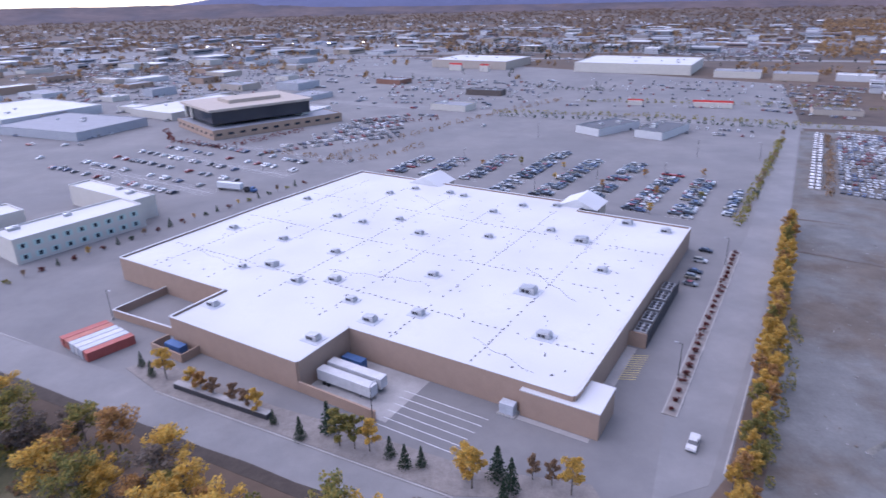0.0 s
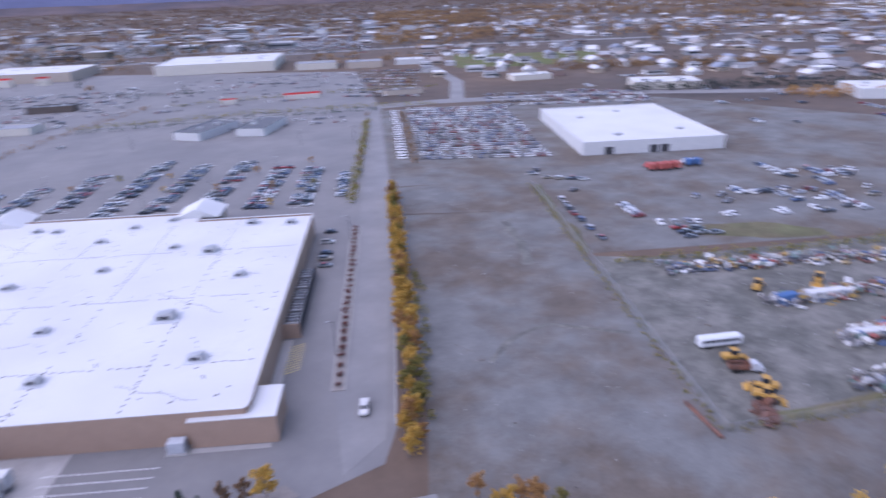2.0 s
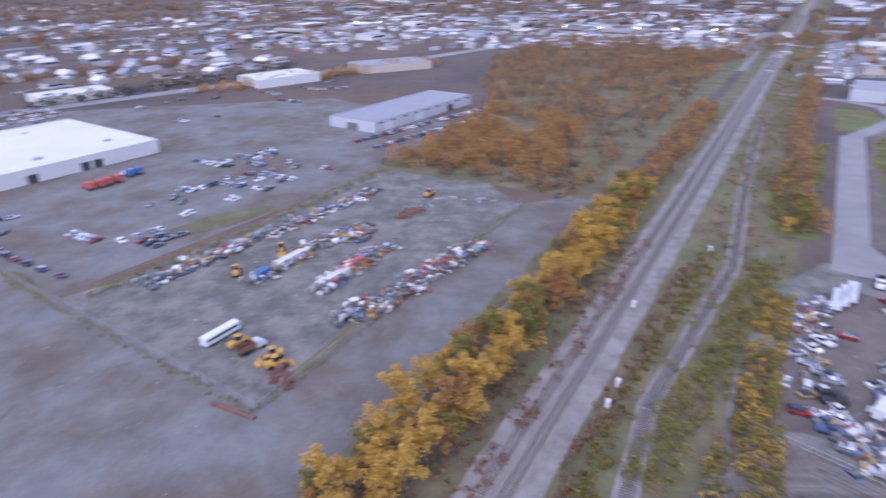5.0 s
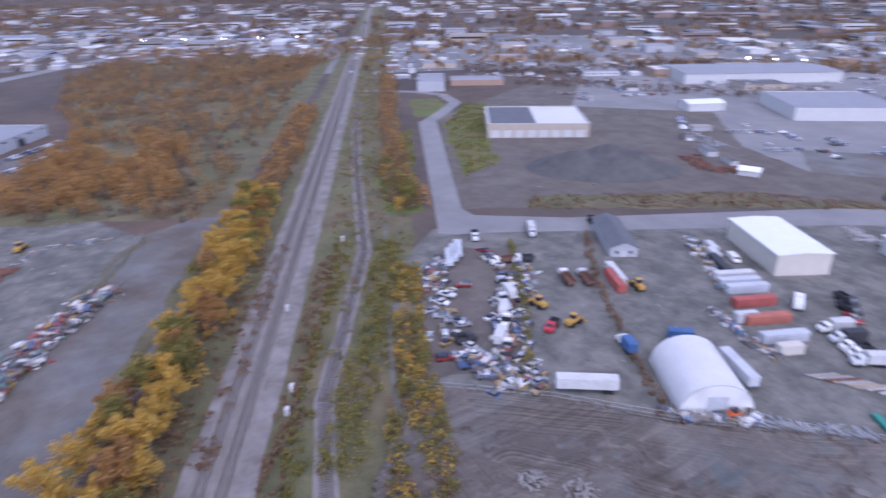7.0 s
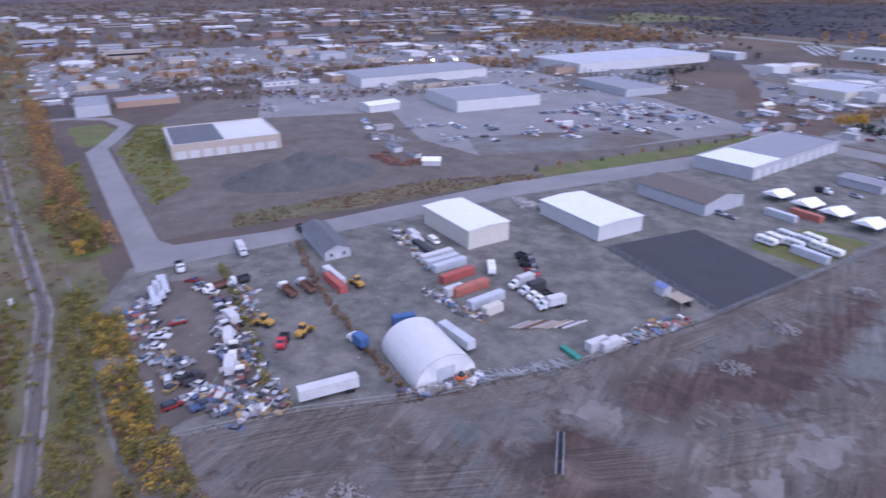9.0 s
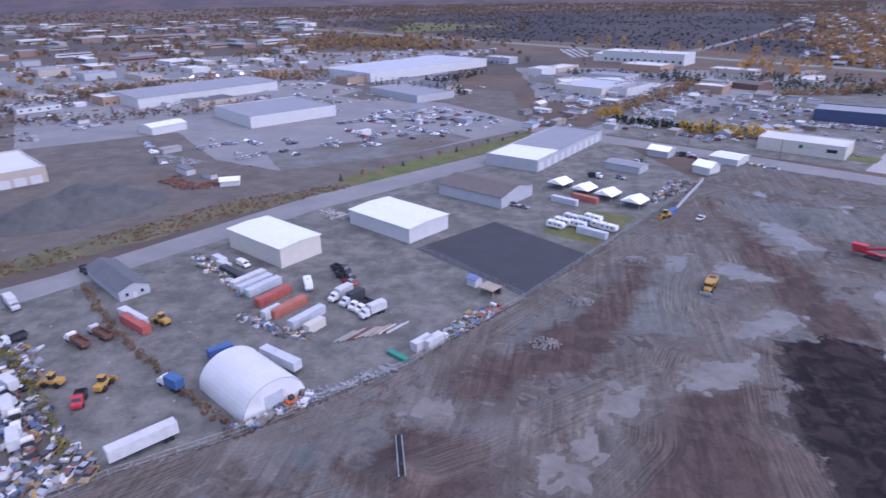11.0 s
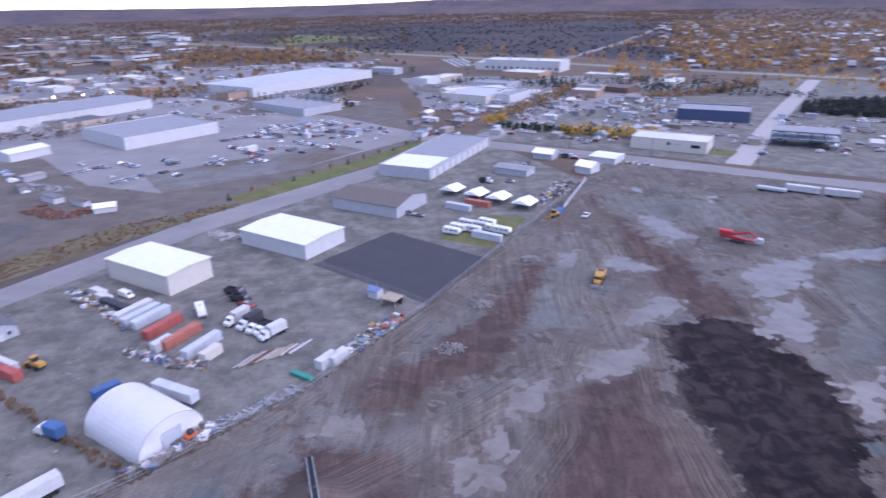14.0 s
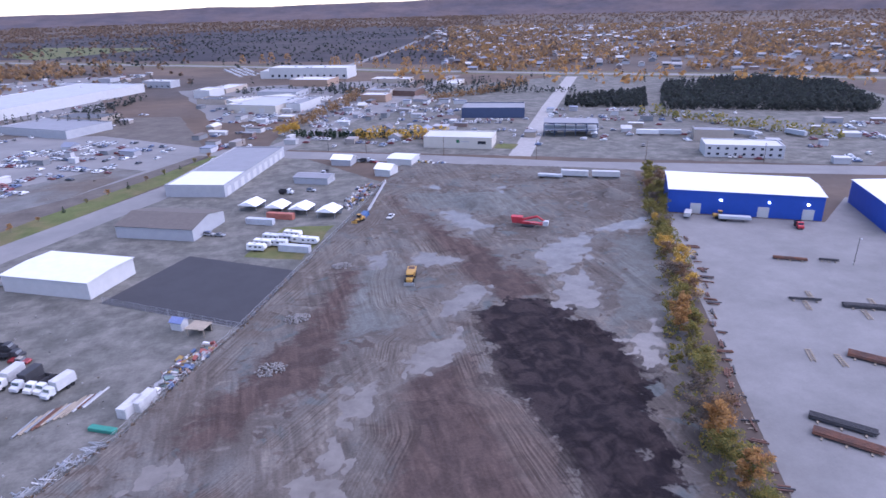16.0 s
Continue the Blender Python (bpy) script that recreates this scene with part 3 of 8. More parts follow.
    cr.from_pydata([tuple(v) for v in V], [], F)
    return me, cr


TREES = {}


def tree(kind, colour, x, y, h, rr, label, group, name="tree", wide=0.55):
    """One tree of a few grown shapes, turned and scaled by chance."""
    v = rr.randrange(4)
    key = (kind, colour, v, wide)
    if key not in TREES:
        me, cr = tree_mesh(kind, 8.0, 8.0 * wide, 11 * v + len(TREES), 1500 if kind != "spruce" else 900, 0.24)
        cr.materials.append(LEAF[colour])
        TREES[key] = (me, cr)
    me, cr = TREES[key]
    s = h / 8.0
    e = thing(name, label, name.replace("_", " "), Matrix.Translation((x, y, 0)) @ Matrix.Rotation(rr.uniform(0, 6.28), 4, "Z") @ Matrix.Diagonal((s * rr.uniform(0.9, 1.15), s * rr.uniform(0.9, 1.15), s, 1)), group)
    for n, d in (("trunk", me), ("crown", cr)):
        o = new(n, d)
        o.parent = e
    return e


SHRUBS = {}


def shrub(colour, x, y, z, size, rr, label, group):
    v = rr.randrange(3)
    if (colour, v) not in SHRUBS:
        r2 = random.Random(v + 40)
        spots = [(r2.gauss(0, 0.28), r2.gauss(0, 0.28), r2.uniform(0.2, 0.7), 0.3) for _ in range(9)]
        V, F = leaf_quads(r2, spots, 16, 0.14)
        me = bpy.data.meshes.new("foliage")
        me.from_pydata([tuple(p) for p in V], [], F)
        me.materials.append(LEAF[colour])
        bm = bmesh.new()
        for _ in range(5):
            a = r2.uniform(0, 6.28)
            rod(bm, (0, 0, -0.05), (math.cos(a) * 0.3, math.sin(a) * 0.3, 0.6), 0.03, 0.01, 5)
        st = bpy.data.meshes.new("woody_base")
        bm.to_mesh(st)
        bm.free()
        st.materials.append(BARK)
        SHRUBS[(colour, v)] = (me, st)
    e = thing("shrub", label, "shrub", Matrix.Translation((x, y, z)) @ Matrix.Rotation(rr.uniform(0, 6.28), 4, "Z") @ Matrix.Diagonal((size, size, size * rr.uniform(0.8, 1.1), 1)), group)
    for n, d in zip(("foliage", "woody_base"), SHRUBS[(colour, v)]):
        o = new(n, d)
        o.parent = e
    return e


def along(pts, s):
    """The point at the share s of a line of points, and its direction."""
    ps = [Vector(p) for p in pts]
    ls = [(b - a).length for a, b in zip(ps, ps[1:])]
    d = s * sum(ls)
    for a, b, l in zip(ps, ps[1:], ls):
        if d <= l or b is ps[-1]:
            return a.lerp(b, d / l), (b - a).normalized()
        d -= l


def tree_row(pts, n, width, hs, mix, label, group, seed, wide=0.55):
    rr = random.Random(seed)
    for i in range(n):
        p, d = along(pts, (i + rr.random()) / n)
        k = rr.uniform(-0.5, 0.5) * width
        colour = rr.choice(mix)
        tree("leafy", colour, p.x - d.y * k, p.y + d.x * k, rr.uniform(*hs), rr, label.replace("*", {"yellow": "golden yellow", "olive": "yellow-green", "orange": "orange", "rust": "rust-brown", "bare": "nearly bare grey-brown", "green": "dark green"}[colour]), group, wide=wide)


tree_row([(49.5, 82), (92, 154), (134, 229)], 100, 4.2, (5.0, 8.8), ["yellow", "yellow", "orange", "yellow", "olive"], "* birch beside the access road", "hedgerow along the access road", 1, 0.36)
tree_row([(52, 67), (62, 55)], 7, 4, (3, 5.5), ["yellow", "orange", "olive"], "* birch beside the gravel lot", "trees by the railway", 3, 0.6)
tree_row([(200, -100), (215, -110), (236, -116)], 7, 6, (6, 10), ["yellow", "yellow", "olive"], "* birch clump beside the street's bend", "trees by the railway", 17, 0.62)
tree_row([(-150, 132), (-30, 75), (30, 46)], 76, 18, (8, 13), ["yellow", "yellow", "olive", "bare", "orange"], "* cottonwood tree beside the railway", "trees by the railway", 4, 0.62)
tree_row([(72, 27), (112, 5), (150, -14), (250, -60)], 105, 14, (7, 11.5), ["yellow", "yellow", "yellow", "olive", "orange"], "* cottonwood tree beside the railway", "trees by the railway", 5, 0.62)
tree_row([(-189, -266), (-150, -205), (-127, -161), (-103, -125), (-82, -88), (-74, -62)], 44, 7, (5, 9), ["olive", "olive", "yellow", "bare", "rust"], "* birch on the bank of the earthworks", "trees between pit and steel yard", 8, 0.7)
rt = random.Random(77)
for x, y, h in ((-104, -127, 10), (-101, -123, 8.5), (-79, -82, 11.5), (-77, -70, 10), (-183, -262, 10), (-178, -255, 9)):
    tree("leafy", "orange" if y > -150 else "olive", x, y, h, rt, "orange birch on the bank of the earthworks" if y > -150 else "yellow-green birch at the corner of the earthworks", "trees between pit and steel yard", wide=0.5)
for kind, colour, x, y, h in (("spruce", "green", -78, 134.5, 3.2), ("spruce", "green", -73.5, 130, 3.2), ("leafy", "yellow", -69.5, 129, 6), ("leafy", "yellow", -60.5, 123, 5), ("leafy", "orange", -58, 122, 4.6),
                              ("leafy", "rust", -55, 120.6, 4), ("leafy", "rust", -49.5, 118, 4), ("leafy", "rust", -46, 116, 4), ("leafy", "yellow", -43, 114, 5), ("spruce", "green", -38.5, 110.5, 2.8),
                              ("spruce", "green", -31.6, 105.5, 4), ("spruce", "green", -26, 107.5, 5.5), ("leafy", "olive", -23, 103.2, 6.5), ("leafy", "olive", -19.8, 102.2, 5.8), ("leafy", "yellow", -16.6, 101.2, 5.6),
                              ("spruce", "green", -12.4, 99.5, 3.6), ("spruce", "green", -9.2, 96.4, 4), ("spruce", "green", -6, 96.4, 3.6), ("leafy", "yellow", 3.6, 90.6, 6.5), ("leafy", "yellow", 2.6, 93, 6),
                              ("spruce", "green", 8.5, 92.7, 5.5), ("spruce", "green", 10.8, 89.5, 5.5), ("leafy", "rust", 15.2, 92.6, 4), ("leafy", "rust", 18.6, 91, 4.2), ("leafy", "yellow", 21.8, 88.5, 6), ("spruce", "green", 9, 86, 4)):
    tree(kind, colour, x, y, h * 1.45, rt, {"yellow": "young golden yellow birch on the planted strip", "olive": "yellow-green birch on the planted strip", "rust": "young rust-brown cherry on the planted strip", "orange": "young orange birch on the planted strip", "green": "small dark green spruce on the planted strip"}[colour], "planted strip behind the store", wide=0.42)
for i in range(27):
    f = i / 26
    shrub("red", 48.4 + 52.2 * f, 112.9 + 88 * f, 0.2, 1.5 * rt.uniform(0.8, 1.1), rt, "dark red shrub on the traffic island", "shrubs on the traffic island")
for i in range(26):
    f = i / 25
    p, d = along([(-150, 182), (-119.5, 233), (-72, 302)], f)
    if i % 2:
        shrub(rt.choice(["red", "olive", "green"]), p.x, p.y, 0.1, 1.9, rt, "low shrub in the bed beside the hotel road", "shrubs by the hotel")
    else:
        tree("leafy" if i % 4 else "spruce", rt.choice(["orange", "yellow", "rust"]) if i % 4 else "green", p.x, p.y, rt.uniform(2.6, 4.2), rt, "small autumn tree in the bed beside the hotel road", "shrubs by the hotel", wide=0.5)
tree_row([(113, 226), (160, 302), (218, 398)], 24, 2, (1.8, 3.4), ["olive", "green", "rust"], "small * tree beside the access road", "hedge by the parking lot", 9, 0.7)
for x, y in ((41, 330), (62, 320), (74, 285), (95, 270), (99, 300), (112, 262), (84, 245), (54, 300), (128, 300), (20, 330)):
    tree("leafy", rt.choice(["yellow", "olive", "orange"]), x, y, rt.uniform(3.5, 5), rt, "small autumn tree on a parking island", "parking lot trees", wide=0.55)
for i in range(12):
    f = i / 11
    tree("leafy" if i % 3 else "spruce", rt.choice(["rust", "orange", "olive"]) if i % 3 else "green", 112 - 80 * f, -272 - 122 * f, rt.uniform(2.5, 4), rt, "small tree on the grass bank", "trees on the grass bank", wide=0.6)
tree_row([(-28, -453), (-10, -446)], 6, 8, (7, 10), ["yellow"], "* cottonwood tree at the crossing", "trees along the street", 15, 0.7)


def scatter(poly, n, rr, gap=0.0, scale=0.02):
    """Chance places within an outline, thinned in drifts."""
    xs, ys = [p[0] for p in poly], [p[1] for p in poly]
    out, tries = [], 0
    while len(out) < n and tries < n * 12:
        tries += 1
        x, y = rr.uniform(min(xs), max(xs)), rr.uniform(min(ys), max(ys))
        inside, j = False, len(poly) - 1
        for i in range(len(poly)):
            if (poly[i][1] > y) != (poly[j][1] > y) and x < (poly[j][0] - poly[i][0]) * (y - poly[i][1]) / (poly[j][1] - poly[i][1]) + poly[i][0]:
                inside = not inside
            j = i
        if inside and noise.noise(Vector((x * scale, y * scale, 3.0))) > gap - 0.5 + rr.uniform(-0.25, 0.25):
            out.append((x, y))
    return out


def polar(az, r):
    return (r * math.sin(radians(az)), r * math.cos(radians(az)))


def sector(a0, a1, r0, r1, n=6):
    return [polar(a0 + (a1 - a0) * i / n, r0) for i in range(n + 1)] + [polar(a1 + (a0 - a1) * i / n, r1) for i in range(n + 1)]


def woods(name, spots, hs, colour, label, seed, leaves=13, size=1.3, wide=0.5, cone=False):
    """Far trees, too many to count: a loose tuft of leaf clumps each."""
    rr = random.Random(seed)
    V, F = [], []
    for x, y in spots:
        h = rr.uniform(*hs)
        for i in range(leaves):
            f = rr.uniform(0.12, 1.0)
            r = h * wide * 0.5 * ((1.05 - f) if cone else (0.35 + 0.65 * math.sin(math.pi * min(1, 0.15 + f * 0.85))))
            a = rr.uniform(0, 6.28)
            p = Vector((x + math.cos(a) * r, y + math.sin(a) * r, h * f))
            u = Vector((rr.gauss(0, 1), rr.gauss(0, 1), rr.gauss(0, 0.8))).normalized()
            c = u.cross(Vector((rr.gauss(0, 1), rr.gauss(0, 1), rr.gauss(0, 1)))).normalized()
            s = size * rr.uniform(0.6, 1.3)
            k = len(V)
            V += [p - u * s, p + c * s * 0.7, p + u * s, p - c * s * 0.7]
            F.append((k, k + 1, k + 2, k + 3))
    me = bpy.data.meshes.new(name)
    me.from_pydata([tuple(v) for v in V], [], F)
    me.materials.append(LEAF[colour])
    return tagged(new(name, me), label, "woods", kind="stuff")


def row_spots(pts, n, width, seed):
    rr = random.Random(seed)
    out = []
    for i in range(n):
        p, d = along(pts, (i + rr.random()) / n)
        k = rr.uniform(-0.5, 0.5) * width
        out.append((p.x - d.y * k, p.y + d.x * k))
    return out


woods("tree_belt", row_spots([(250, -62), (420, -140)], 80, 14, 6), (5, 9), "orange", "orange birch belt beside the railway", 306, 70, 0.55, 0.62)
woods("tree_belt", row_spots([(205, -108), (260, -125), (380, -183), (520, -250)], 62, 12, 7), (5, 10), "orange", "orange birch belt beyond the railway", 307, 70, 0.55, 0.62)
woods("scrub", row_spots([(158, -120), (125, -100), (93, -78)], 52, 2.0, 10), (1.2, 2.4), "olive", "low yellow-green scrub between two yards", 310, 40, 0.3, 0.9)
woods("scrub", row_spots([(150, -147), (120, -124), (66, -92)], 60, 2.0, 11), (1.0, 2.2), "rust", "low rust-brown scrub between two yards", 311, 40, 0.3, 0.9)
woods("scrub", row_spots([(86, -27), (130, -56), (180, -84)], 210, 9, 12), (1.2, 4.2), "olive", "low yellow-green bushes beside the disused spur", 312, 40, 0.3, 0.95)
woods("scrub", row_spots([(60, -1), (86, -14), (180, -62)], 130, 5, 13), (0.8, 2.0), "rust", "low rust-brown bushes beside the track", 313, 40, 0.3, 0.95)
woods("tree_belt", row_spots([(-20, -440), (-98, -408)], 52, 7, 14), (4, 6), "green", "dark spruce belt behind the street", 314, 70, 0.55, 0.45)
woods("scrub", row_spots([(150, 117), (200, 88), (270, 54)], 60, 4, 16), (1.5, 3.2), "olive", "low bushes between two vehicle yards", 316, 40, 0.3, 0.9)
woods("scrub", row_spots([(56, 88), (97, 152)], 28, 3, 2), (2.0, 3.5), "olive", "low bushes beside the gravel lot", 302, 40, 0.3, 0.6)
woods("tree_belt", row_spots([(250, -62), (420, -140)], 50, 14, 61), (5, 9), "rust", "rust-brown birch belt beside the railway", 361, 70, 0.55, 0.62)
woods("tree_belt", row_spots([(205, -108), (260, -125), (380, -183), (520, -250)], 80, 14, 71), (4, 9), "rust", "rust-brown birch belt beyond the railway", 371, 70, 0.55, 0.62)
woods("tree_belt", row_spots([(-150, 132), (-30, 75), (30, 46)], 60, 17, 41), (2.5, 6), "olive", "yellow-green undergrowth beside the railway", 341, 70, 0.4, 0.8)
woods("tree_belt", row_spots([(72, 27), (112, 5), (150, -14), (250, -60)], 130, 17, 51), (2, 5), "yellow", "yellow undergrowth beside the railway", 351, 70, 0.4, 0.8)
woods("tree_belt", row_spots([(-189, -266), (-150, -205), (-127, -161), (-103, -125), (-82, -88), (-74, -62)], 120, 8, 81), (1.5, 4.5), "olive", "yellow-green bushes on the bank of the earthworks", 381, 60, 0.35, 0.9)
woods("tree_belt", row_spots([(49.5, 82), (92, 154), (134, 229)], 60, 4, 11), (1.5, 3.4), "yellow", "yellow undergrowth of the hedgerow", 311, 60, 0.35, 0.9)


# ---- the far town, woods and hills ----
rw = random.Random(5)
KEEP = [(28, 105, 130), (240, 260, 130), (-150, 430, 90), (20, 810, 110), (230, 750, 120), (370, 60, 90), (270, -225, 70), (200, -400, 60), (160, -690, 110), (160, -510, 55), (30, 350, 60)]


def clear(spots, more=()):
    return [p for p in spots if all((p[0] - a) ** 2 + (p[1] - b) ** 2 > r * r for a, b, r in (*KEEP, *more))]


def off_road(spots, line, w):
    out = []
    for x, y in spots:
        near = False
        for (ax, ay), (bx, by) in zip(line, line[1:]):
            dx, dy = bx - ax, by - ay
            t = max(0, min(1, ((x - ax) * dx + (y - ay) * dy) / (dx * dx + dy * dy)))
            if (x - ax - t * dx) ** 2 + (y - ay - t * dy) ** 2 < w * w:
                near = True
        if not near:
            out.append((x, y))
    return out


HIGHWAY = [(-1721, 1434), (-318, 1071), (0, 1002), (548, 810), (927, 566), (1410, 310)]
wood = [(236, -30), (262, -2), (284, 54), (330, 30), (420, 0), (520, 10), (690, 0), (900, -110), (700, -255), (430, -125), (300, -62)]
spots = scatter(wood, 3400, rw, 0.15, 0.03)
woods("brush_thicket", spots[:1500], (2.5, 7), "rust", "rust-brown autumn thicket beside the railway", 1, 60, 0.42, 0.8)
woods("brush_thicket", spots[1500:2400], (3, 8), "orange", "orange autumn thicket beside the railway", 2, 72, 0.42, 0.75)
woods("brush_thicket", spots[2400:], (1.5, 4), "bare", "bare grey-brown thicket beside the railway", 3, 50, 0.42, 0.9)
dense = off_road(scatter([(163, -75), (158, -84), (114, -62), (72, -46), (66, -27), (110, -50)], 700, rw, 0.05, 0.07), [(70, -38), (103, -47.5), (160, -73)], 1.2)
woods("bank_bushes", dense[::2], (1.0, 3.4), "olive", "dense yellow-green bushes between spur and yard", 21, 46, 0.26, 0.95)
woods("bank_bushes", dense[1::4], (1.0, 3.0), "yellow", "golden bushes between spur and yard", 22, 46, 0.26, 0.95)
woods("bank_bushes", dense[3::4], (0.8, 2.2), "rust", "rust-brown bushes between spur and yard", 23, 40, 0.26, 0.95)
wall = scatter([(284, 52), (282, 20), (262, -28), (372, -54), (413, 1), (330, 35)], 230, rw, 0.15, 0.03)
woods("birch_grove", wall, (6, 10), "orange", "tall orange birch grove behind the salvage yard", 4, 120, 0.48, 0.6)
verge = off_road(scatter(strip([(86, -30), (190, -82), (420, -186), (900, -415)], 14), 1500, rw, 0.0, 0.05), RAIL, 13)
woods("verge_weeds", verge[::2], (0.6, 1.6), "rust", "rusty dry weeds along the railway", 55, 22, 0.3, 1.5)
woods("verge_weeds", verge[1::2], (0.6, 2.2), "olive", "yellow-green weeds along the railway", 5, 20, 0.35, 1.5)
verge = scatter(strip([(-200, 148), (40, 33), (84, 12), (200, -44)], 11), 1200, rw, 0.0, 0.05)
woods("verge_weeds", verge, (0.5, 1.8), "rust", "dry rust-brown weeds along the railway", 6, 20, 0.35, 1.5)
verge = scatter(strip([(-180, -255), (-125, -158), (-80, -85), (-70, -55)], 6), 300, rw, 0.1, 0.05)
woods("verge_weeds", verge, (0.5, 1.6), "olive", "yellow-green weeds on the bank of the earthworks", 7, 20, 0.3, 1.5)
verge = scatter([(300, -142), (328, -172), (203, -109), (208, -98), (250, -113)], 320, rw, 0.1, 0.05)
woods("verge_weeds", verge, (0.5, 1.6), "olive", "yellow-green weeds between street and railway", 8, 20, 0.35, 1.5)

far = [
    ("rust", sector(-42, 40, 1250, 4300), 4200, (6, 11)), ("bare", sector(-42, 40, 1050, 3600), 2600, (5, 10)), ("orange", sector(-42, 34, 700, 2000), 650, (5, 9)),
    ("orange", sector(30, 40, 950, 2200), 900, (7, 12)), ("orange", sector(40, 100, 1000, 2600), 1700, (6, 11)), ("rust", sector(40, 110, 1000, 4000), 3200, (6, 11)),
    ("rust", sector(100, 165, 1050, 4200), 3000, (5, 10)), ("orange", sector(100, 165, 620, 1500), 500, (4, 8)), ("bare", sector(100, 175, 800, 3000), 1500, (4, 8)),
    ("bare", sector(150, 200, 2300, 4400), 3200, (5, 9)), ("rust", sector(163, 200, 2500, 4300), 2200, (5, 9)), ("orange", sector(150, 170, 1000, 1250), 300, (5, 9)),
    ("orange", sector(197, 238, 830, 2300), 3000, (6, 12)), ("rust", sector(194, 238, 900, 4200), 3600, (6, 11)), ("yellow", sector(192, 238, 700, 1300), 320, (6, 11)),
]
ring = [(400, 400, 60)]
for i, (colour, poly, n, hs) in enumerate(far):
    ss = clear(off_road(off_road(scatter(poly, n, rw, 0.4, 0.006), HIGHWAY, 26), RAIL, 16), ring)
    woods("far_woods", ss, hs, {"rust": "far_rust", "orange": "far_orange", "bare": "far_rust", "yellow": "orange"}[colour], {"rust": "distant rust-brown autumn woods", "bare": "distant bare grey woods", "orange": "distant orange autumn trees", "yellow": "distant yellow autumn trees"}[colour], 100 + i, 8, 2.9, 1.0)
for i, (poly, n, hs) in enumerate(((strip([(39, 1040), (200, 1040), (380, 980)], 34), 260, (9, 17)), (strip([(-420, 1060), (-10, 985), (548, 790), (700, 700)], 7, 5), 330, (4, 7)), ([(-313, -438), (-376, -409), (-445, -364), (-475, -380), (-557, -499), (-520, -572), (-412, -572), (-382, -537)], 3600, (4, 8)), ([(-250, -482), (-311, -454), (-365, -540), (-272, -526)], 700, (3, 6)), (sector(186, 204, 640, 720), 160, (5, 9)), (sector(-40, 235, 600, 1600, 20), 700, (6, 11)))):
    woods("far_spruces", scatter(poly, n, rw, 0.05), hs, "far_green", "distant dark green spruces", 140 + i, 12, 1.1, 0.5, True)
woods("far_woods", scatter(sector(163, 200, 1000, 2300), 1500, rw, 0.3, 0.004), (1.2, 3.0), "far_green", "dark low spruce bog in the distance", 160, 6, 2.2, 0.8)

TOWN = palette("town_walls", [(0.35, 0.35, 0.35), (0.42, 0.42, 0.43), (0.26, 0.23, 0.21), (0.3, 0.25, 0.2), (0.18, 0.19, 0.2), (0.48, 0.48, 0.48), (0.2, 0.14, 0.12), (0.3, 0.3, 0.32)], 0.75, 0.0, "i", 0.1, 0.3)
TROOF = palette("town_roofs", [(0.45, 0.45, 0.46), (0.2, 0.2, 0.21), (0.13, 0.13, 0.14), (0.5, 0.5, 0.5), (0.25, 0.23, 0.22), (0.3, 0.3, 0.31), (0.13, 0.11, 0.1), (0.2, 0.22, 0.27)], 0.7, 0.0, "i", 0.1, 0.3)


def town(name, spots, sizes, hs, label, seed, gable=0.0, ang=-30.0):
    """Far buildings past counting: walls with a roof slab or a gable, and dark window bands."""
    rr = random.Random(seed)
    V, F, M = [], [], []
    for x, y in spots:
        L, D, h = rr.uniform(*sizes), rr.uniform(*sizes) * 0.7, rr.uniform(*hs)
        a = radians(ang + rr.choice([0, 90]) + rr.uniform(-2, 2))
        ca, sa = math.cos(a), math.sin(a)

        def put(px, py, pz):
            V.append((x + px * ca - py * sa, y + px * sa + py * ca, pz))
            return len(V) - 1
        b = [put(sx * L / 2, sy * D / 2, z) for z in (0, h) for sx, sy in ((-1, -1), (1, -1), (1, 1), (-1, 1))]
        for i in range(4):
            j = (i + 1) % 4
            F.append((b[i], b[j], b[4 + j], b[4 + i]))
            M.append(0)
        if rr.random() < gable:
            o, rs = 0.5, D * 0.28
            e = [put(sx * (L / 2 + o), sy * (D / 2 + o), h) for sx, sy in ((-1, -1), (1, -1), (1, 1), (-1, 1))]
            t0, t1 = put(-L / 2 - o, 0, h + rs), put(L / 2 + o, 0, h + rs)
            F += [(e[0], e[1], t1, t0), (e[2], e[3], t0, t1), (e[1], e[2], t1), (e[3], e[0], t0)]
            M += [1, 1, 1, 1]
        else:
            e = [put(sx * (L / 2 + 0.2), sy * (D / 2 + 0.2), z) for z in (h + 0.01, h + 0.5) for sx, sy in ((-1, -1), (1, -1), (1, 1), (-1, 1))]
            F.append((e[4], e[5], e[6], e[7]))
            M.append(1)
            for i in range(4):
                j = (i + 1) % 4
                F.append((e[i], e[j], e[4 + j], e[4 + i]))
                M.append(1)
        if h > 3.4:
            w = [put(sx * (L / 2 + 0.06), sy * (D / 2 + 0.06), z) for z in (h * 0.45, h * 0.72) for sx, sy in ((-0.9, -1), (0.9, -1), (0.9, 1), (-0.9, 1))]
            F += [(w[0], w[1], w[5], w[4]), (w[2], w[3], w[7], w[6])]
            M += [2, 2]
    me = bpy.data.meshes.new(name)
    me.from_pydata(V, [], F)
    for m in (TOWN, TROOF, DARKGLASS):
        me.materials.append(m)
    me.polygons.foreach_set("material_index", M)
    return tagged(new(name, me), label, "buildings", kind="stuff")


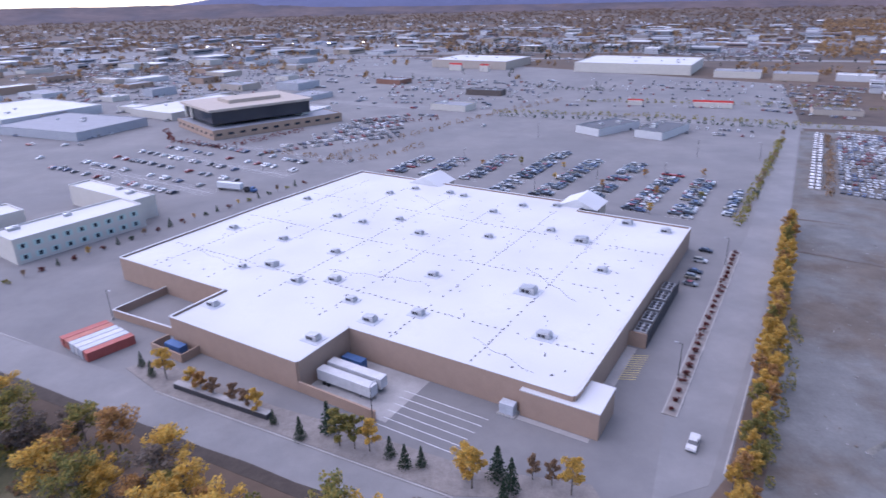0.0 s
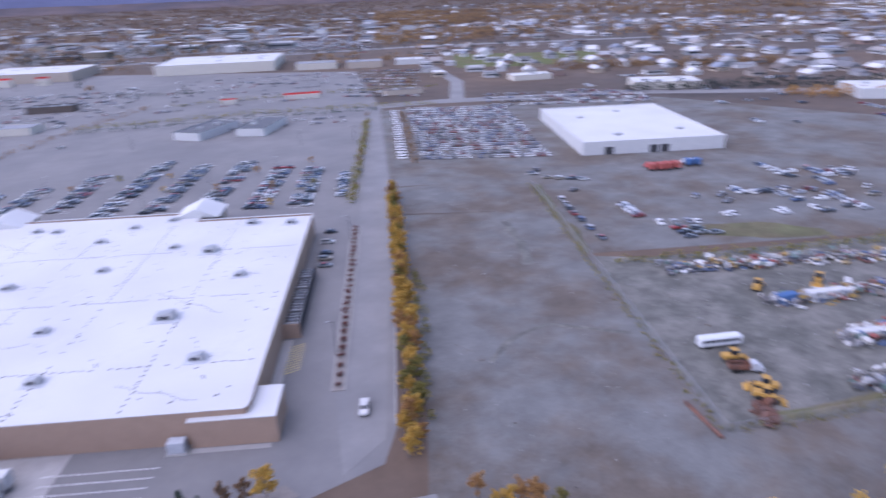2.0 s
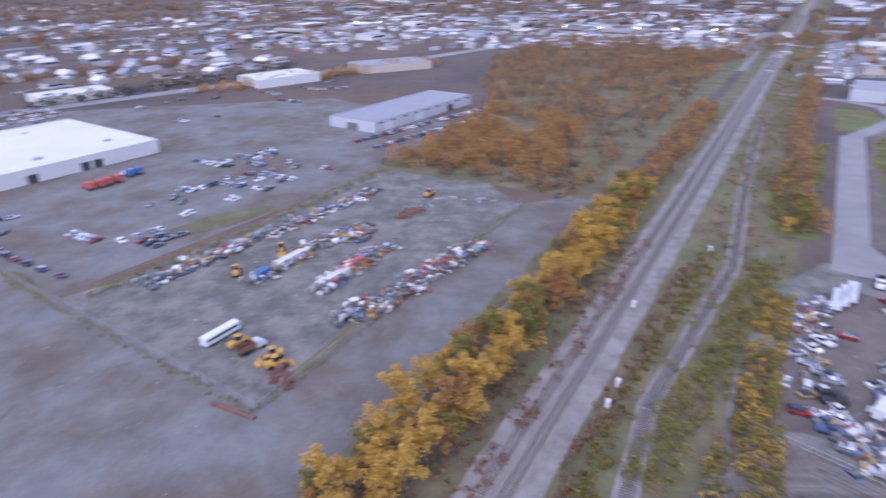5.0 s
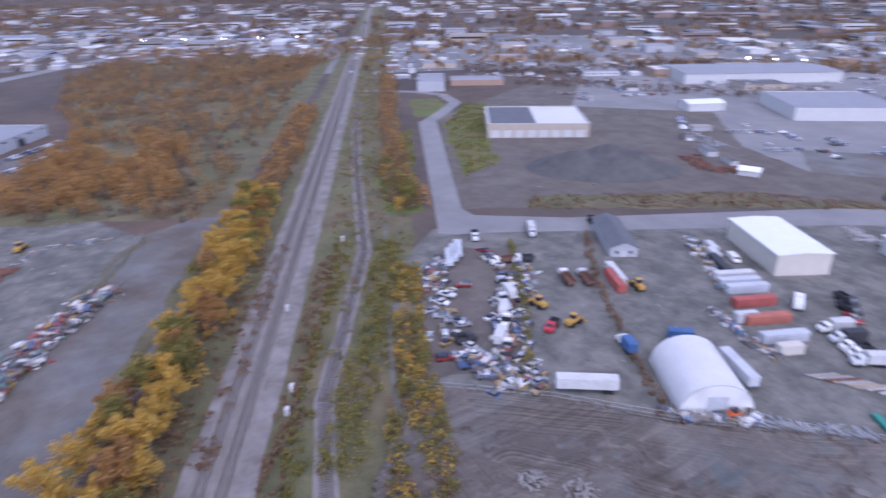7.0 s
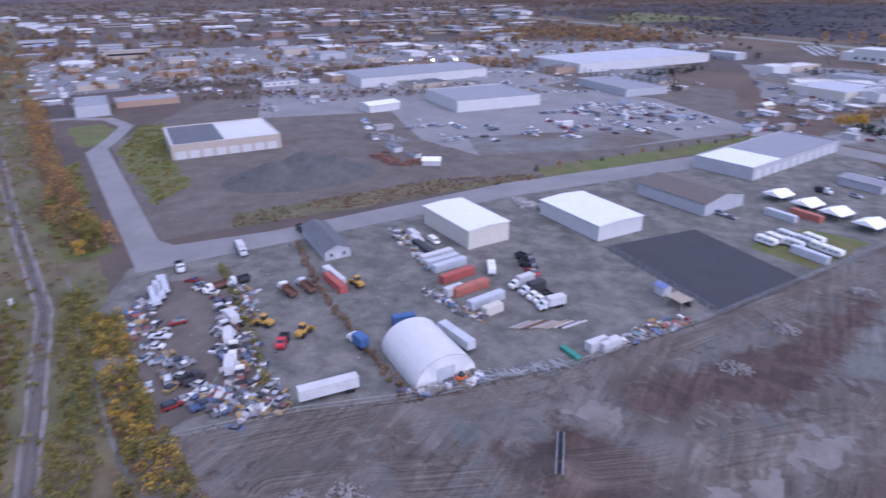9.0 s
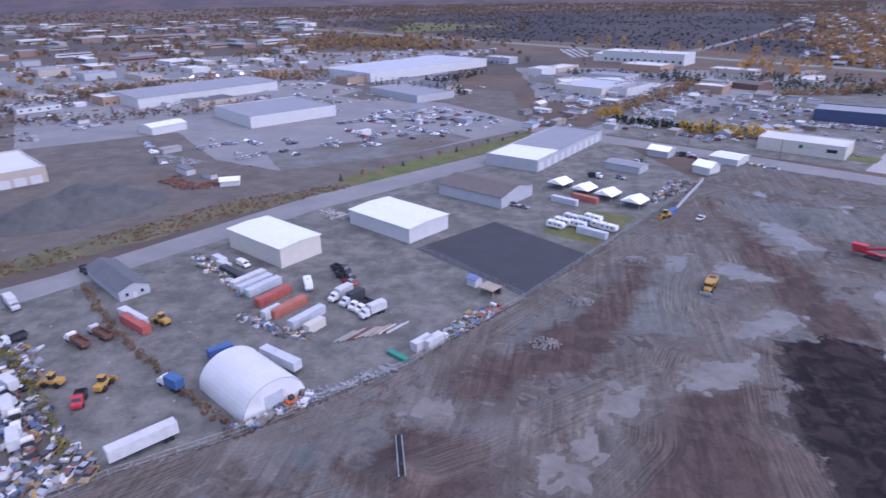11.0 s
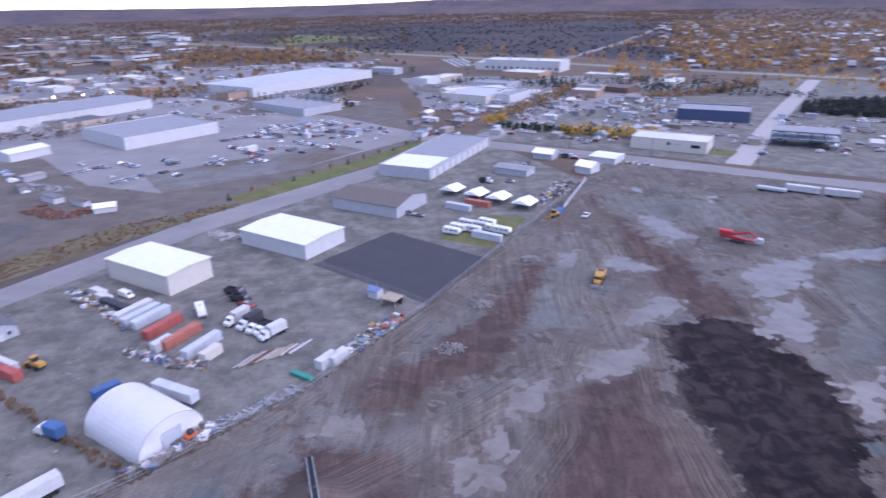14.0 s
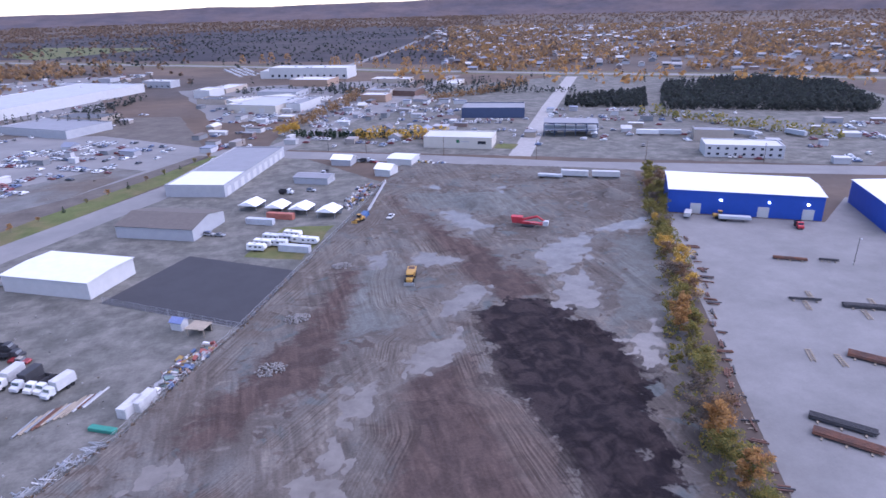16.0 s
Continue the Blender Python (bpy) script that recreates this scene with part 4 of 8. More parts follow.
def spaced(spots, gap):
    cells, out = {}, []
    for x, y in spots:
        k = (int(x // gap), int(y // gap))
        if all((x - px) ** 2 + (y - py) ** 2 > gap * gap for i in (-1, 0, 1) for j in (-1, 0, 1) for px, py in cells.get((k[0] + i, k[1] + j), ())):
            cells.setdefault(k, []).append((x, y))
            out.append((x, y))
    return out


def site(poly, n, gap, thin=0.1):
    return spaced(clear(off_road(off_road(scatter(poly, n, rw, thin, 0.008), HIGHWAY, 45), RAIL, 34), ring), gap)


def shops(spots, label, seed):
    rr = random.Random(seed)
    for x, y in spots:
        L, D = rr.uniform(16, 46), rr.uniform(12, 34)
        a = radians(-30 + rr.choice([0, 0, 180, 90, 270]))
        p = (x + L * math.cos(a), y + L * math.sin(a))
        building("far_building", (x, y), p, D, rr.uniform(4, 8), rr.choice([BEIGE, WHITE, GREYW, TAN, CREAM]), rr.choice([ROOF_G, ROOF_W, ROOF_D, ROOF_G]), label, "building", windows=((0, 5, 1.4, 2.0, 1.4), (3, 3, 1.4, 2.0, 1.4)) if rr.random() < 0.6 else (), units=rr.choice([0, 1, 2]))


shops(site(sector(-42, -11, 560, 1150), 120, 58), "distant low shop building with a flat roof", 1)
town("far_shops", site(sector(-42, 36, 1060, 1900), 420, 42), (14, 50), (4, 9), "distant low shops and offices", 2)
town("far_houses", site(sector(-42, 60, 1300, 2800), 600, 24), (9, 16), (3, 5), "distant houses among trees", 3, 0.8)
town("far_houses", site(sector(34, 72, 620, 1500), 520, 20), (10, 22), (3, 5), "distant houses among trees", 4, 0.7)
town("far_mobile_homes", site(sector(72, 112, 760, 1350), 900, 13, 0.0), (8, 17), (2.6, 3.3), "distant white mobile homes in rows", 5, 0.2)
town("far_shops", site(sector(66, 156, 900, 2300), 500, 46), (16, 60), (4, 9), "distant industrial sheds", 6)
shops(site(sector(118, 172, 520, 900), 110, 62), "low industrial building with a flat roof", 7)
town("far_houses", site(sector(196, 238, 850, 2300), 1500, 22), (9, 15), (3, 5), "distant houses among orange trees", 8, 0.9)
shops(site(sector(176, 200, 560, 760), 30, 55), "low industrial building with a flat roof", 9)


def hills(name, crest, r, mat, label, seed):
    """A far range: crest gives its height in metres at turns of the compass."""
    bm = bmesh.new()
    az0, az1 = crest[0][0], crest[-1][0]
    n, rows = int((az1 - az0) * 2), []
    for k in range(4):
        row = []
        for i in range(n + 1):
            az = az0 + (az1 - az0) * i / n
            (a, h0), (c, h1) = next(((u, v) for u, v in zip(crest, crest[1:]) if u[0] <= az <= v[0]), (crest[-2], crest[-1]))
            h = h0 + (h1 - h0) * (az - a) / (c - a)
            q = noise.noise(Vector((az * 0.3 + seed, 0.3 * k, 1))) * 0.06 + noise.noise(Vector((az * 1.3 + seed, k, 2))) * 0.03
            p = polar(az, r + (-500, -200, 0, 120)[k])
            row.append(bm.verts.new((p[0], p[1], (0, 0.55, 1.0, 0.0)[k] * h * (1 + q))))
        rows.append(row)
    for a, c in zip(rows, rows[1:]):
        for i in range(n):
            bm.faces.new((a[i], a[i + 1], c[i + 1], c[i]))
    bmesh.ops.recalc_face_normals(bm, faces=bm.faces)
    return tagged(link(name, bm, mat), label, "hills", kind="structure")


# the mountain's blue is distance haze, put into its base colour
HAZED_HILL = material("hazed_far_hill", (0.09, 0.1, 0.17), 1.0, 0.15, 0.004, 0.02, 0.0)
HILLB = material("far_forest_ridge", (0.1, 0.075, 0.075), 1.0, 0.3, 0.01, 0.05, 0.0, tint=(0.065, 0.056, 0.066), patch=0.003)
hills("backdrop_hills", [(-24, 60), (-18, 120), (-10, 190), (5, 260), (30, 300), (46, 220), (60, 40)], 4780, HAZED_HILL, "mountain slope on the horizon with blue haze in its colour", 3.0)
hills("backdrop_ridge", [(-60, 76), (-22, 82), (40, 84), (100, 82), (140, 80), (160, 62), (170, 66), (177, 84), (181, 82), (187, 88), (193, 96), (200, 108), (215, 130), (240, 150), (300, 76)], 4600, HILLB, "low wooded ridge on the horizon", 7.0)
ground_patch("field_green", [(502, -1557), (493, -1850), (193, -1641), (388, -1368)], 0.06, GRASS, "pale green field in the distance", "field", 8, 60)
ground_patch("golf_field", [(420, 560), (560, 470), (640, 560), (500, 680)], 0.06, GRASS, "green field between the roads", "field", 4, 20)
SOUTHWAY = [(900, -1690), (436, -1344), (39, -1048), (-186, -857), (-370, -718), (-530, -611), (-645, -519), (-1100, -230)]
ground_patch("highway_south", strip(SOUTHWAY, 10), 0.07, ROAD, "far highway with pale verges", "road")
ground_patch("highway_verge", strip(SOUTHWAY, 24), 0.05, SCRUB, "dry grass verges of the far highway", "verge", 2, 20)
ground_patch("road_ramp", strip([(300, 400), (360, 480), (430, 640), (520, 760), (640, 770)], 6), 0.075, ROAD, "curved road to the highway", "road")
ground_patch("road_far", strip([(-10, -620), (-60, -800), (-300, -1300), (-700, -2300)], 7), 0.085, ROAD, "straight road into the distance", "road")

# ---- the earthworks ----
PIT = [(64, -91), (37, -123), (12, -165), (-29, -245), (-57, -302), (-75, -338), (-150, -300), (-186, -278), (-150, -203), (-128, -160), (-104, -125), (-84, -88), (-70, -50), (20, -8), (75, -28), (103, -52), (83, -76)]
MOUNDS = [(-33, -104, 17, 2.2), (28, -86, 7, 4.5), (-93, -252, 16, 3.2), (-150, -241, 10, 4.0), (-138, -247, 7, 2.5), (15, -60, 14, 1.6), (62, -62, 9, 1.2), (-80, -140, 10, 0.9), (-20, -95, 6, 1.0), (-66, -90, 12, 1.2), (52, -66, 5, 1.4)]
# outlines of standing water, in two parts of the site
NEAR_PONDS = [[(-26, -126), (-28, -132), (-34, -141), (-46, -144), (-44, -134), (-36, -129)], [(-6, -115), (-10, -116), (-11, -108), (-6, -108)], [(-9, -121), (-13, -126), (-20, -128), (-16, -113), (-11, -114)],
              [(-3, -106), (-7, -107), (-8, -99), (-4, -97)], [(4, -95), (0, -100), (-5, -98), (-6, -91), (0, -89)], [(32, -109), (23, -112), (22, -106), (30, -105)], [(-86, -126), (-102, -134), (-89, -113), (-84, -111)]]
FAR_PONDS = [[(-70, -249), (-79, -247), (-85, -221), (-74, -216), (-71, -231)], [(-45, -203), (-53, -202), (-64, -193), (-58, -188), (-46, -195)], [(-56, -173), (-64, -167), (-58, -160), (-47, -153), (-43, -155), (-50, -164)],
             [(-88, -188), (-103, -201), (-117, -199), (-109, -182), (-95, -174), (-87, -166)], [(-85, -164), (-98, -171), (-97, -157), (-89, -146), (-78, -150)], [(-30, -206), (-39, -209), (-38, -197), (-31, -195)],
             [(-116, -203), (-149, -211), (-143, -197)], [(-74, -288), (-84, -287), (-80, -280)], [(-103, -274), (-111, -273), (-106, -263)]]
PONDS = NEAR_PONDS + FAR_PONDS
PEAT = [[(-51, -152), (-66, -157), (-83, -151), (-78, -139), (-86, -124), (-84, -111), (-70, -88), (-62, -60), (-42, -60), (-51, -94), (-49, -107), (-44, -116), (-48, -133)]]
BROWN = [[(-26, -125), (-46, -134), (-44, -116), (-49, -107), (-50, -94), (-43, -60), (-10, -70), (-20, -112)], [(-54, -275), (-62, -235), (-72, -201), (-79, -158), (-64, -153), (-59, -181), (-54, -224)],
         [(-9, -166), (-20, -198), (-27, -195), (-13, -151), (-6, -128), (11, -120), (23, -111), (26, -116), (13, -135)], [(40, -88), (34, -100), (16, -100), (10, -88), (20, -76), (34, -78)]]
CLAY = [[(-124, -192), (-139, -191), (-103, -134), (-88, -134)], [(-63, -278), (-110, -265), (-112, -241), (-96, -230), (-67, -253)], [(-24, -191), (-43, -212), (-38, -173), (-29, -149), (-13, -151)]]
TRACKS = [[(96, -52), (70, -82), (44, -108), (25, -138), (6, -171), (-15, -205), (-39, -240), (-54, -276), (-87, -302), (-132, -303)], [(-36, -165), (-42, -155), (-27, -143), (-20, -121), (-18, -105), (-9, -91), (-2, -60)],
          [(-41, -206), (-34, -183), (-32, -166)], [(-26, -135), (-12, -124), (2, -110), (14, -98), (40, -78), (70, -56)], [(-40, -50), (-45, -79), (-44, -95), (-43, -116), (-46, -140), (-54, -176), (-54, -220), (-53, -259)], [(-8, -60), (30, -62), (64, -48), (88, -48)]]


def edge_distance(poly, x, y):
    """Metres to an outline, negative inside it."""
    best, hit, j = 1e9, False, len(poly) - 1
    for i in range(len(poly)):
        (ax, ay), (bx, by) = poly[j], poly[i]
        dx, dy = bx - ax, by - ay
        t = max(0.0, min(1.0, ((x - ax) * dx + (y - ay) * dy) / (dx * dx + dy * dy)))
        best = min(best, (x - ax - t * dx) ** 2 + (y - ay - t * dy) ** 2)
        if (ay > y) != (by > y) and x < (bx - ax) * (y - ay) / (by - ay) + ax:
            hit = not hit
        j = i
    return -math.sqrt(best) if hit else math.sqrt(best)


def line_place(line, x, y):
    """Signed metres beside a line, and metres along it."""
    best, run = (1e9, 99.0, 0.0), 0.0
    for (ax, ay), (bx, by) in zip(line, line[1:]):
        dx, dy = bx - ax, by - ay
        l = math.hypot(dx, dy)
        t = max(0.0, min(1.0, ((x - ax) * dx + (y - ay) * dy) / (l * l)))
        d = math.hypot(x - ax - t * dx, y - ay - t * dy)
        if d < best[0]:
            best = (d, d if (dx * (y - ay) - dy * (x - ax)) > 0 else -d, run + t * l)
        run += l
    return best[1], best[2]


BOUNDS = [(min(p[0] for p in q) - 8, max(p[0] for p in q) + 8, min(p[1] for p in q) - 8, max(p[1] for p in q) + 8) for q in PONDS]


def pit_height(x, y):
    n1, n2, n3 = noise.noise(Vector((x * 0.07, y * 0.07, 0))), noise.noise(Vector((x * 0.25, y * 0.25, 4))), noise.noise(Vector((x * 0.6, y * 0.6, 9)))
    z = 0.75 + 0.32 * n1 + 0.2 * n2 + 0.12 * n3
    for a, b, r, h in MOUNDS:
        d = math.hypot(x - a, y - b) / r
        if d < 1.4:
            d *= 1 + 0.25 * noise.noise(Vector((x * 0.15, y * 0.15, a)))
        if d < 1:
            z += h * (1 - d) ** 1.1 if h > 2.4 else h * (1 - d * d) ** 2
    for (x0, x1, y0, y1), q in zip(BOUNDS, PONDS):
        if x0 < x < x1 and y0 < y < y1:
            d = edge_distance(q, x, y) + 4.5 * n2 + 3.5 * n3 + 2.5 * n1
            if d < 5:
                z = min(z, max(0.12, 0.34 + d * 0.11 + 0.05 * n3))
    return max(z, 0.05)


def pit_material():
    m = bpy.data.materials.new("churned_earth")
    m.use_nodes = True
    nd, lk = m.node_tree.nodes, m.node_tree.links
    b = nd["Principled BSDF"]
    b.inputs["Roughness"].default_value, b.inputs["Specular IOR Level"].default_value = 0.95, 0.08
    pos = nd.new("ShaderNodeNewGeometry").outputs["Position"]

    def nz(s, d=6.0, dist=0.0):
        n = nd.new("ShaderNodeTexNoise")
        n.inputs["Scale"].default_value, n.inputs["Detail"].default_value, n.inputs["Distortion"].default_value = s, d, dist
        lk.new(pos, n.inputs["Vector"])
        return n.outputs["Fac"]

    def math_node(op, a, c):
        n = nd.new("ShaderNodeMath")
        n.operation = op
        for i, v in enumerate((a, c)):
            if isinstance(v, (int, float)):
                n.inputs[i].default_value = v
            else:
                lk.new(v, n.inputs[i])
        return n.outputs[0]

    def mix(f, a, c, blend="MIX"):
        x = nd.new("ShaderNodeMix")
        x.data_type, x.blend_type = "RGBA", blend
        for sock, v in ((x.inputs["Factor"], f), (x.inputs["A"], a), (x.inputs["B"], c)):
            if isinstance(v, (int, float)):
                sock.default_value = v
            elif isinstance(v, tuple):
                sock.default_value = (*v, 1)
            else:
                lk.new(v, sock)
        return x.outputs["Result"]

    def soft(v, lo, hi):
        r = nd.new("ShaderNodeMapRange")
        r.interpolation_type = "SMOOTHSTEP"
        r.inputs["From Min"].default_value, r.inputs["From Max"].default_value = lo, hi
        lk.new(v, r.inputs["Value"])
        return r.outputs["Result"]

    def attribute(name):
        n = nd.new("ShaderNodeAttribute")
        n.attribute_name = name
        return n

    rough = math_node("ADD", math_node("MULTIPLY", math_node("SUBTRACT", nz(0.11, 8, 1.2), 0.5), 22.0), math_node("MULTIPLY", math_node("SUBTRACT", nz(0.6, 7, 0.8), 0.5), 9.0))
    col = mix(soft(nz(0.035, 8, 0.6), 0.42, 0.58), (0.118, 0.113, 0.105), (0.09, 0.079, 0.07))
    col = mix(soft(nz(0.12, 8, 2.0), 0.52, 0.66), col, (0.138, 0.125, 0.112))
    col = mix(soft(nz(0.09, 7, 1.5), 0.56, 0.68), col, (0.092, 0.102, 0.1))
    col = mix(soft(nz(0.16, 8, 1.8), 0.57, 0.66), col, (0.075, 0.062, 0.055))
    # soils of other kinds, with frayed borders
    soils = nd.new("ShaderNodeSeparateXYZ")
    lk.new(attribute("soil").outputs["Vector"], soils.inputs[0])
    wet = attribute("pond").outputs["Fac"]
    rut, along_rut = attribute("rut").outputs["Fac"], attribute("run").outputs["Fac"]
    for sock, c, c2, lo, hi in (("Z", (0.125, 0.13, 0.125), (0.108, 0.108, 0.1), -2.0, 2.5), ("Y", (0.082, 0.06, 0.053), (0.06, 0.045, 0.041), -3.0, 4.0), ("X", (0.016, 0.013, 0.015), (0.036, 0.028, 0.028), -1.0, 1.2)):
        d = math_node("ADD", soils.outputs[sock], rough)
        col = mix(math_node("SUBTRACT", 1.0, soft(d, lo, hi)), col, mix(soft(nz(0.2, 7, 1.0), 0.4, 0.62), c, c2))
    # driven tracks: packed paler earth, streaked along their run
    cmb = nd.new("ShaderNodeCombineXYZ")
    lk.new(math_node("MULTIPLY", rut, 1.9), cmb.inputs["X"])
    lk.new(math_node("MULTIPLY", along_rut, 0.035), cmb.inputs["Y"])
    st = nd.new("ShaderNodeTexNoise")
    st.inputs["Scale"].default_value, st.inputs["Detail"].default_value, st.inputs["Distortion"].default_value = 1.0, 4, 0.25
    lk.new(cmb.outputs[0], st.inputs["Vector"])
    off = math_node("ADD", math_node("ABSOLUTE", rut, 0.0), math_node("MULTIPLY", rough, 0.35))
    on = math_node("SUBTRACT", 1.0, soft(off, 3.0, 7.5))
    col = mix(math_node("MULTIPLY", on, 0.35), col, (0.128, 0.112, 0.098))
    col = mix(math_node("MULTIPLY", math_node("SUBTRACT", 1.0, soft(off, 3.0, 9.0)), soft(nz(0.05, 4, 0.5), 0.36, 0.6)), col, mix(1.0, col, mix(soft(st.outputs["Fac"], 0.34, 0.62), (0.66, 0.63, 0.61), (1.16, 1.15, 1.13)), "MULTIPLY"))
    # silt left round the water
    rim = math_node("SUBTRACT", 1.0, soft(math_node("ADD", wet, math_node("MULTIPLY", rough, 0.5)), 0.2, 2.6))
    col = mix(math_node("MULTIPLY", rim, 0.35), col, (0.15, 0.138, 0.124))
    # streaks left by blades, in three directions
    for an, amount in ((-33, 0.3), (12, 0.3), (-75, 0.28)):
        mp = nd.new("ShaderNodeMapping")
        mp.inputs["Rotation"].default_value, mp.inputs["Scale"].default_value = (0, 0, radians(-an)), (0.9, 0.07, 1)
        lk.new(pos, mp.inputs["Vector"])
        n = nd.new("ShaderNodeTexNoise")
        n.inputs["Scale"].default_value, n.inputs["Detail"].default_value, n.inputs["Distortion"].default_value = 0.7, 6, 0.8
        lk.new(mp.outputs["Vector"], n.inputs["Vector"])
        zone = soft(nz(0.03 + 0.004 * amount, 3, 0.3), 0.45, 0.6) if an != 12 else math_node("SUBTRACT", 1.0, soft(nz(0.028, 3, 0.3), 0.42, 0.58))
        k = math_node("MULTIPLY", zone, amount)
        col = mix(k, col, mix(1.0, col, mix(soft(n.outputs["Fac"], 0.35, 0.65), (0.6, 0.57, 0.55), (1.4, 1.38, 1.35)), "MULTIPLY"))
    fine = nz(1.6, 5)
    col = mix(1.0, col, mix(fine, (0.72, 0.72, 0.72), (1.28, 1.28, 1.28)), "MULTIPLY")
    lk.new(col, b.inputs["Base Color"])
    bp = nd.new("ShaderNodeBump")
    bp.inputs["Strength"].default_value, bp.inputs["Distance"].default_value = 0.7, 0.25
    lk.new(fine, bp.inputs["Height"])
    lk.new(bp.outputs["Normal"], b.inputs["Normal"])
    return m


def inside(poly, x, y):
    hit, j = False, len(poly) - 1
    for i in range(len(poly)):
        if (poly[i][1] > y) != (poly[j][1] > y) and x < (poly[j][0] - poly[i][0]) * (y - poly[i][1]) / (poly[j][1] - poly[i][1]) + poly[i][0]:
            hit = not hit
        j = i
    return hit


def earthworks():
    step, ids, V, F = 1.1, {}, [], []
    x0, y0 = -190, -342

    def vert(i, j):
        if (i, j) not in ids:
            x, y = x0 + i * step, y0 + j * step
            ids[(i, j)] = len(V)
            V.append((x, y, pit_height(x, y)))
        return ids[(i, j)]
    for i in range(276):
        for j in range(312):
            if inside(PIT, x0 + (i + 0.5) * step, y0 + (j + 0.5) * step):
                F.append((vert(i, j), vert(i + 1, j), vert(i + 1, j + 1), vert(i, j + 1)))
    me = bpy.data.meshes.new("earthworks_ground")
    me.from_pydata(V, [], F)
    me.polygons.foreach_set("use_smooth", [True] * len(F))
    me.materials.append(pit_material())
    soil, pond, rut, run = [], [], [], []
    for x, y, z in V:
        for kinds in (PEAT, BROWN, CLAY):
            soil.append(min(edge_distance(q, x, y) for q in kinds))
        pond.append(min((edge_distance(q, x, y) for (a, b, c, d), q in zip(BOUNDS, PONDS) if a < x < b and c < y < d), default=20.0))
        r = min((line_place(q, x, y) for q in TRACKS), key=lambda v: abs(v[0]))
        rut.append(r[0])
        run.append(r[1])
    me.attributes.new("soil", "FLOAT_VECTOR", "POINT").data.foreach_set("vector", soil)
    for name, values in (("pond", pond), ("rut", rut), ("run", run)):
        me.attributes.new(name, "FLOAT", "POINT").data.foreach_set("value", values)
    tagged(new("earthworks_ground", me), "churned brown and grey earth with wheel tracks and mounds", "ground", kind="structure")


earthworks()
MUD = material("muddy_water", (0.18, 0.163, 0.145), 0.25, 0.14, 0.2, 1.0, 0.02, spec=0.35, tint=(0.15, 0.134, 0.118), patch=0.12)
for k, q in enumerate(PONDS):
    mid = sum((Vector(p) for p in q), Vector((0, 0))) / len(q)
    tagged(link("puddle", prism(bmesh.new(), [tuple(Vector(p) + (Vector(p) - mid).normalized() * 5.0) for p in q], 0.0, 0.3 + 0.001 * k), MUD), "pale muddy rain puddle on the earthworks", "puddle", "puddles", "structure")


# ---- vehicles ----
PAINT = palette("car_paint", [(0.5, 0.5, 0.5), (0.045, 0.05, 0.06), (0.2, 0.21, 0.22), (0.03, 0.035, 0.05), (0.34, 0.35, 0.36), (0.25, 0.03, 0.03), (0.06, 0.07, 0.09), (0.55, 0.55, 0.56), (0.1, 0.11, 0.13), (0.06, 0.09, 0.17), (0.28, 0.25, 0.2)], 0.3, 0.2, "o", 0.08, 0.6)
PAINTI = palette("car_paint_far", [(0.5, 0.5, 0.5), (0.045, 0.05, 0.06), (0.2, 0.21, 0.22), (0.03, 0.035, 0.05), (0.34, 0.35, 0.36), (0.2, 0.03, 0.03), (0.07, 0.08, 0.1), (0.55, 0.55, 0.56), (0.1, 0.11, 0.13), (0.06, 0.08, 0.14)], 0.35, 0.2, "i", 0.08, 0.6)
PAINTL = palette("dealer_paint", [(0.55, 0.55, 0.56), (0.3, 0.31, 0.33), (0.62, 0.62, 0.62), (0.2, 0.21, 0.24), (0.05, 0.055, 0.065), (0.45, 0.46, 0.48), (0.16, 0.04, 0.04), (0.09, 0.12, 0.2)], 0.35, 0.2, "i", 0.08, 0.6)
LIGHTP = palette("light_vehicle_paint", [(0.6, 0.6, 0.6), (0.5, 0.51, 0.52), (0.62, 0.61, 0.58), (0.4, 0.41, 0.43)], 0.45, 0.0, "o", 0.12)
WRECK = palette("wreck_paint", [(0.5, 0.5, 0.5), (0.14, 0.06, 0.045), (0.3, 0.31, 0.33), (0.07, 0.09, 0.15), (0.42, 0.41, 0.38), (0.24, 0.17, 0.07), (0.55, 0.55, 0.55), (0.05, 0.05, 0.055), (0.03, 0.03, 0.035), (0.19, 0.19, 0.2), (0.1, 0.1, 0.11)], 0.6, 0.0, "o", 0.3)
JUNK = palette("junk_pieces", [(0.3, 0.3, 0.3), (0.14, 0.085, 0.06), (0.2, 0.2, 0.21), (0.07, 0.11, 0.2), (0.4, 0.39, 0.37), (0.26, 0.17, 0.05), (0.48, 0.48, 0.48), (0.06, 0.06, 0.065), (0.1, 0.15, 0.14), (0.22, 0.06, 0.05), (0.13, 0.115, 0.1), (0.09, 0.085, 0.085)], 0.7, 0.0, "i", 0.25)
YELLOW = material("machine_yellow", (0.4, 0.23, 0.055), 0.55, 0.2, 0.6, 3.0, 0.1)
REDM = material("machine_red", (0.42, 0.04, 0.05), 0.5, 0.2, 0.6, 3.0, 0.1)
RUST = material("rusty_steel", (0.16, 0.075, 0.05), 0.85, 0.3, 0.8, 4.0, 0.2, tint=(0.1, 0.06, 0.05))
GREENM = material("green_paint", (0.03, 0.2, 0.15), 0.6, 0.2, 0.6, 3.0, 0.1)
TIMBER = material("weathered_timber", (0.32, 0.27, 0.21), 0.9, 0.25, 0.6, 5.0, 0.2)


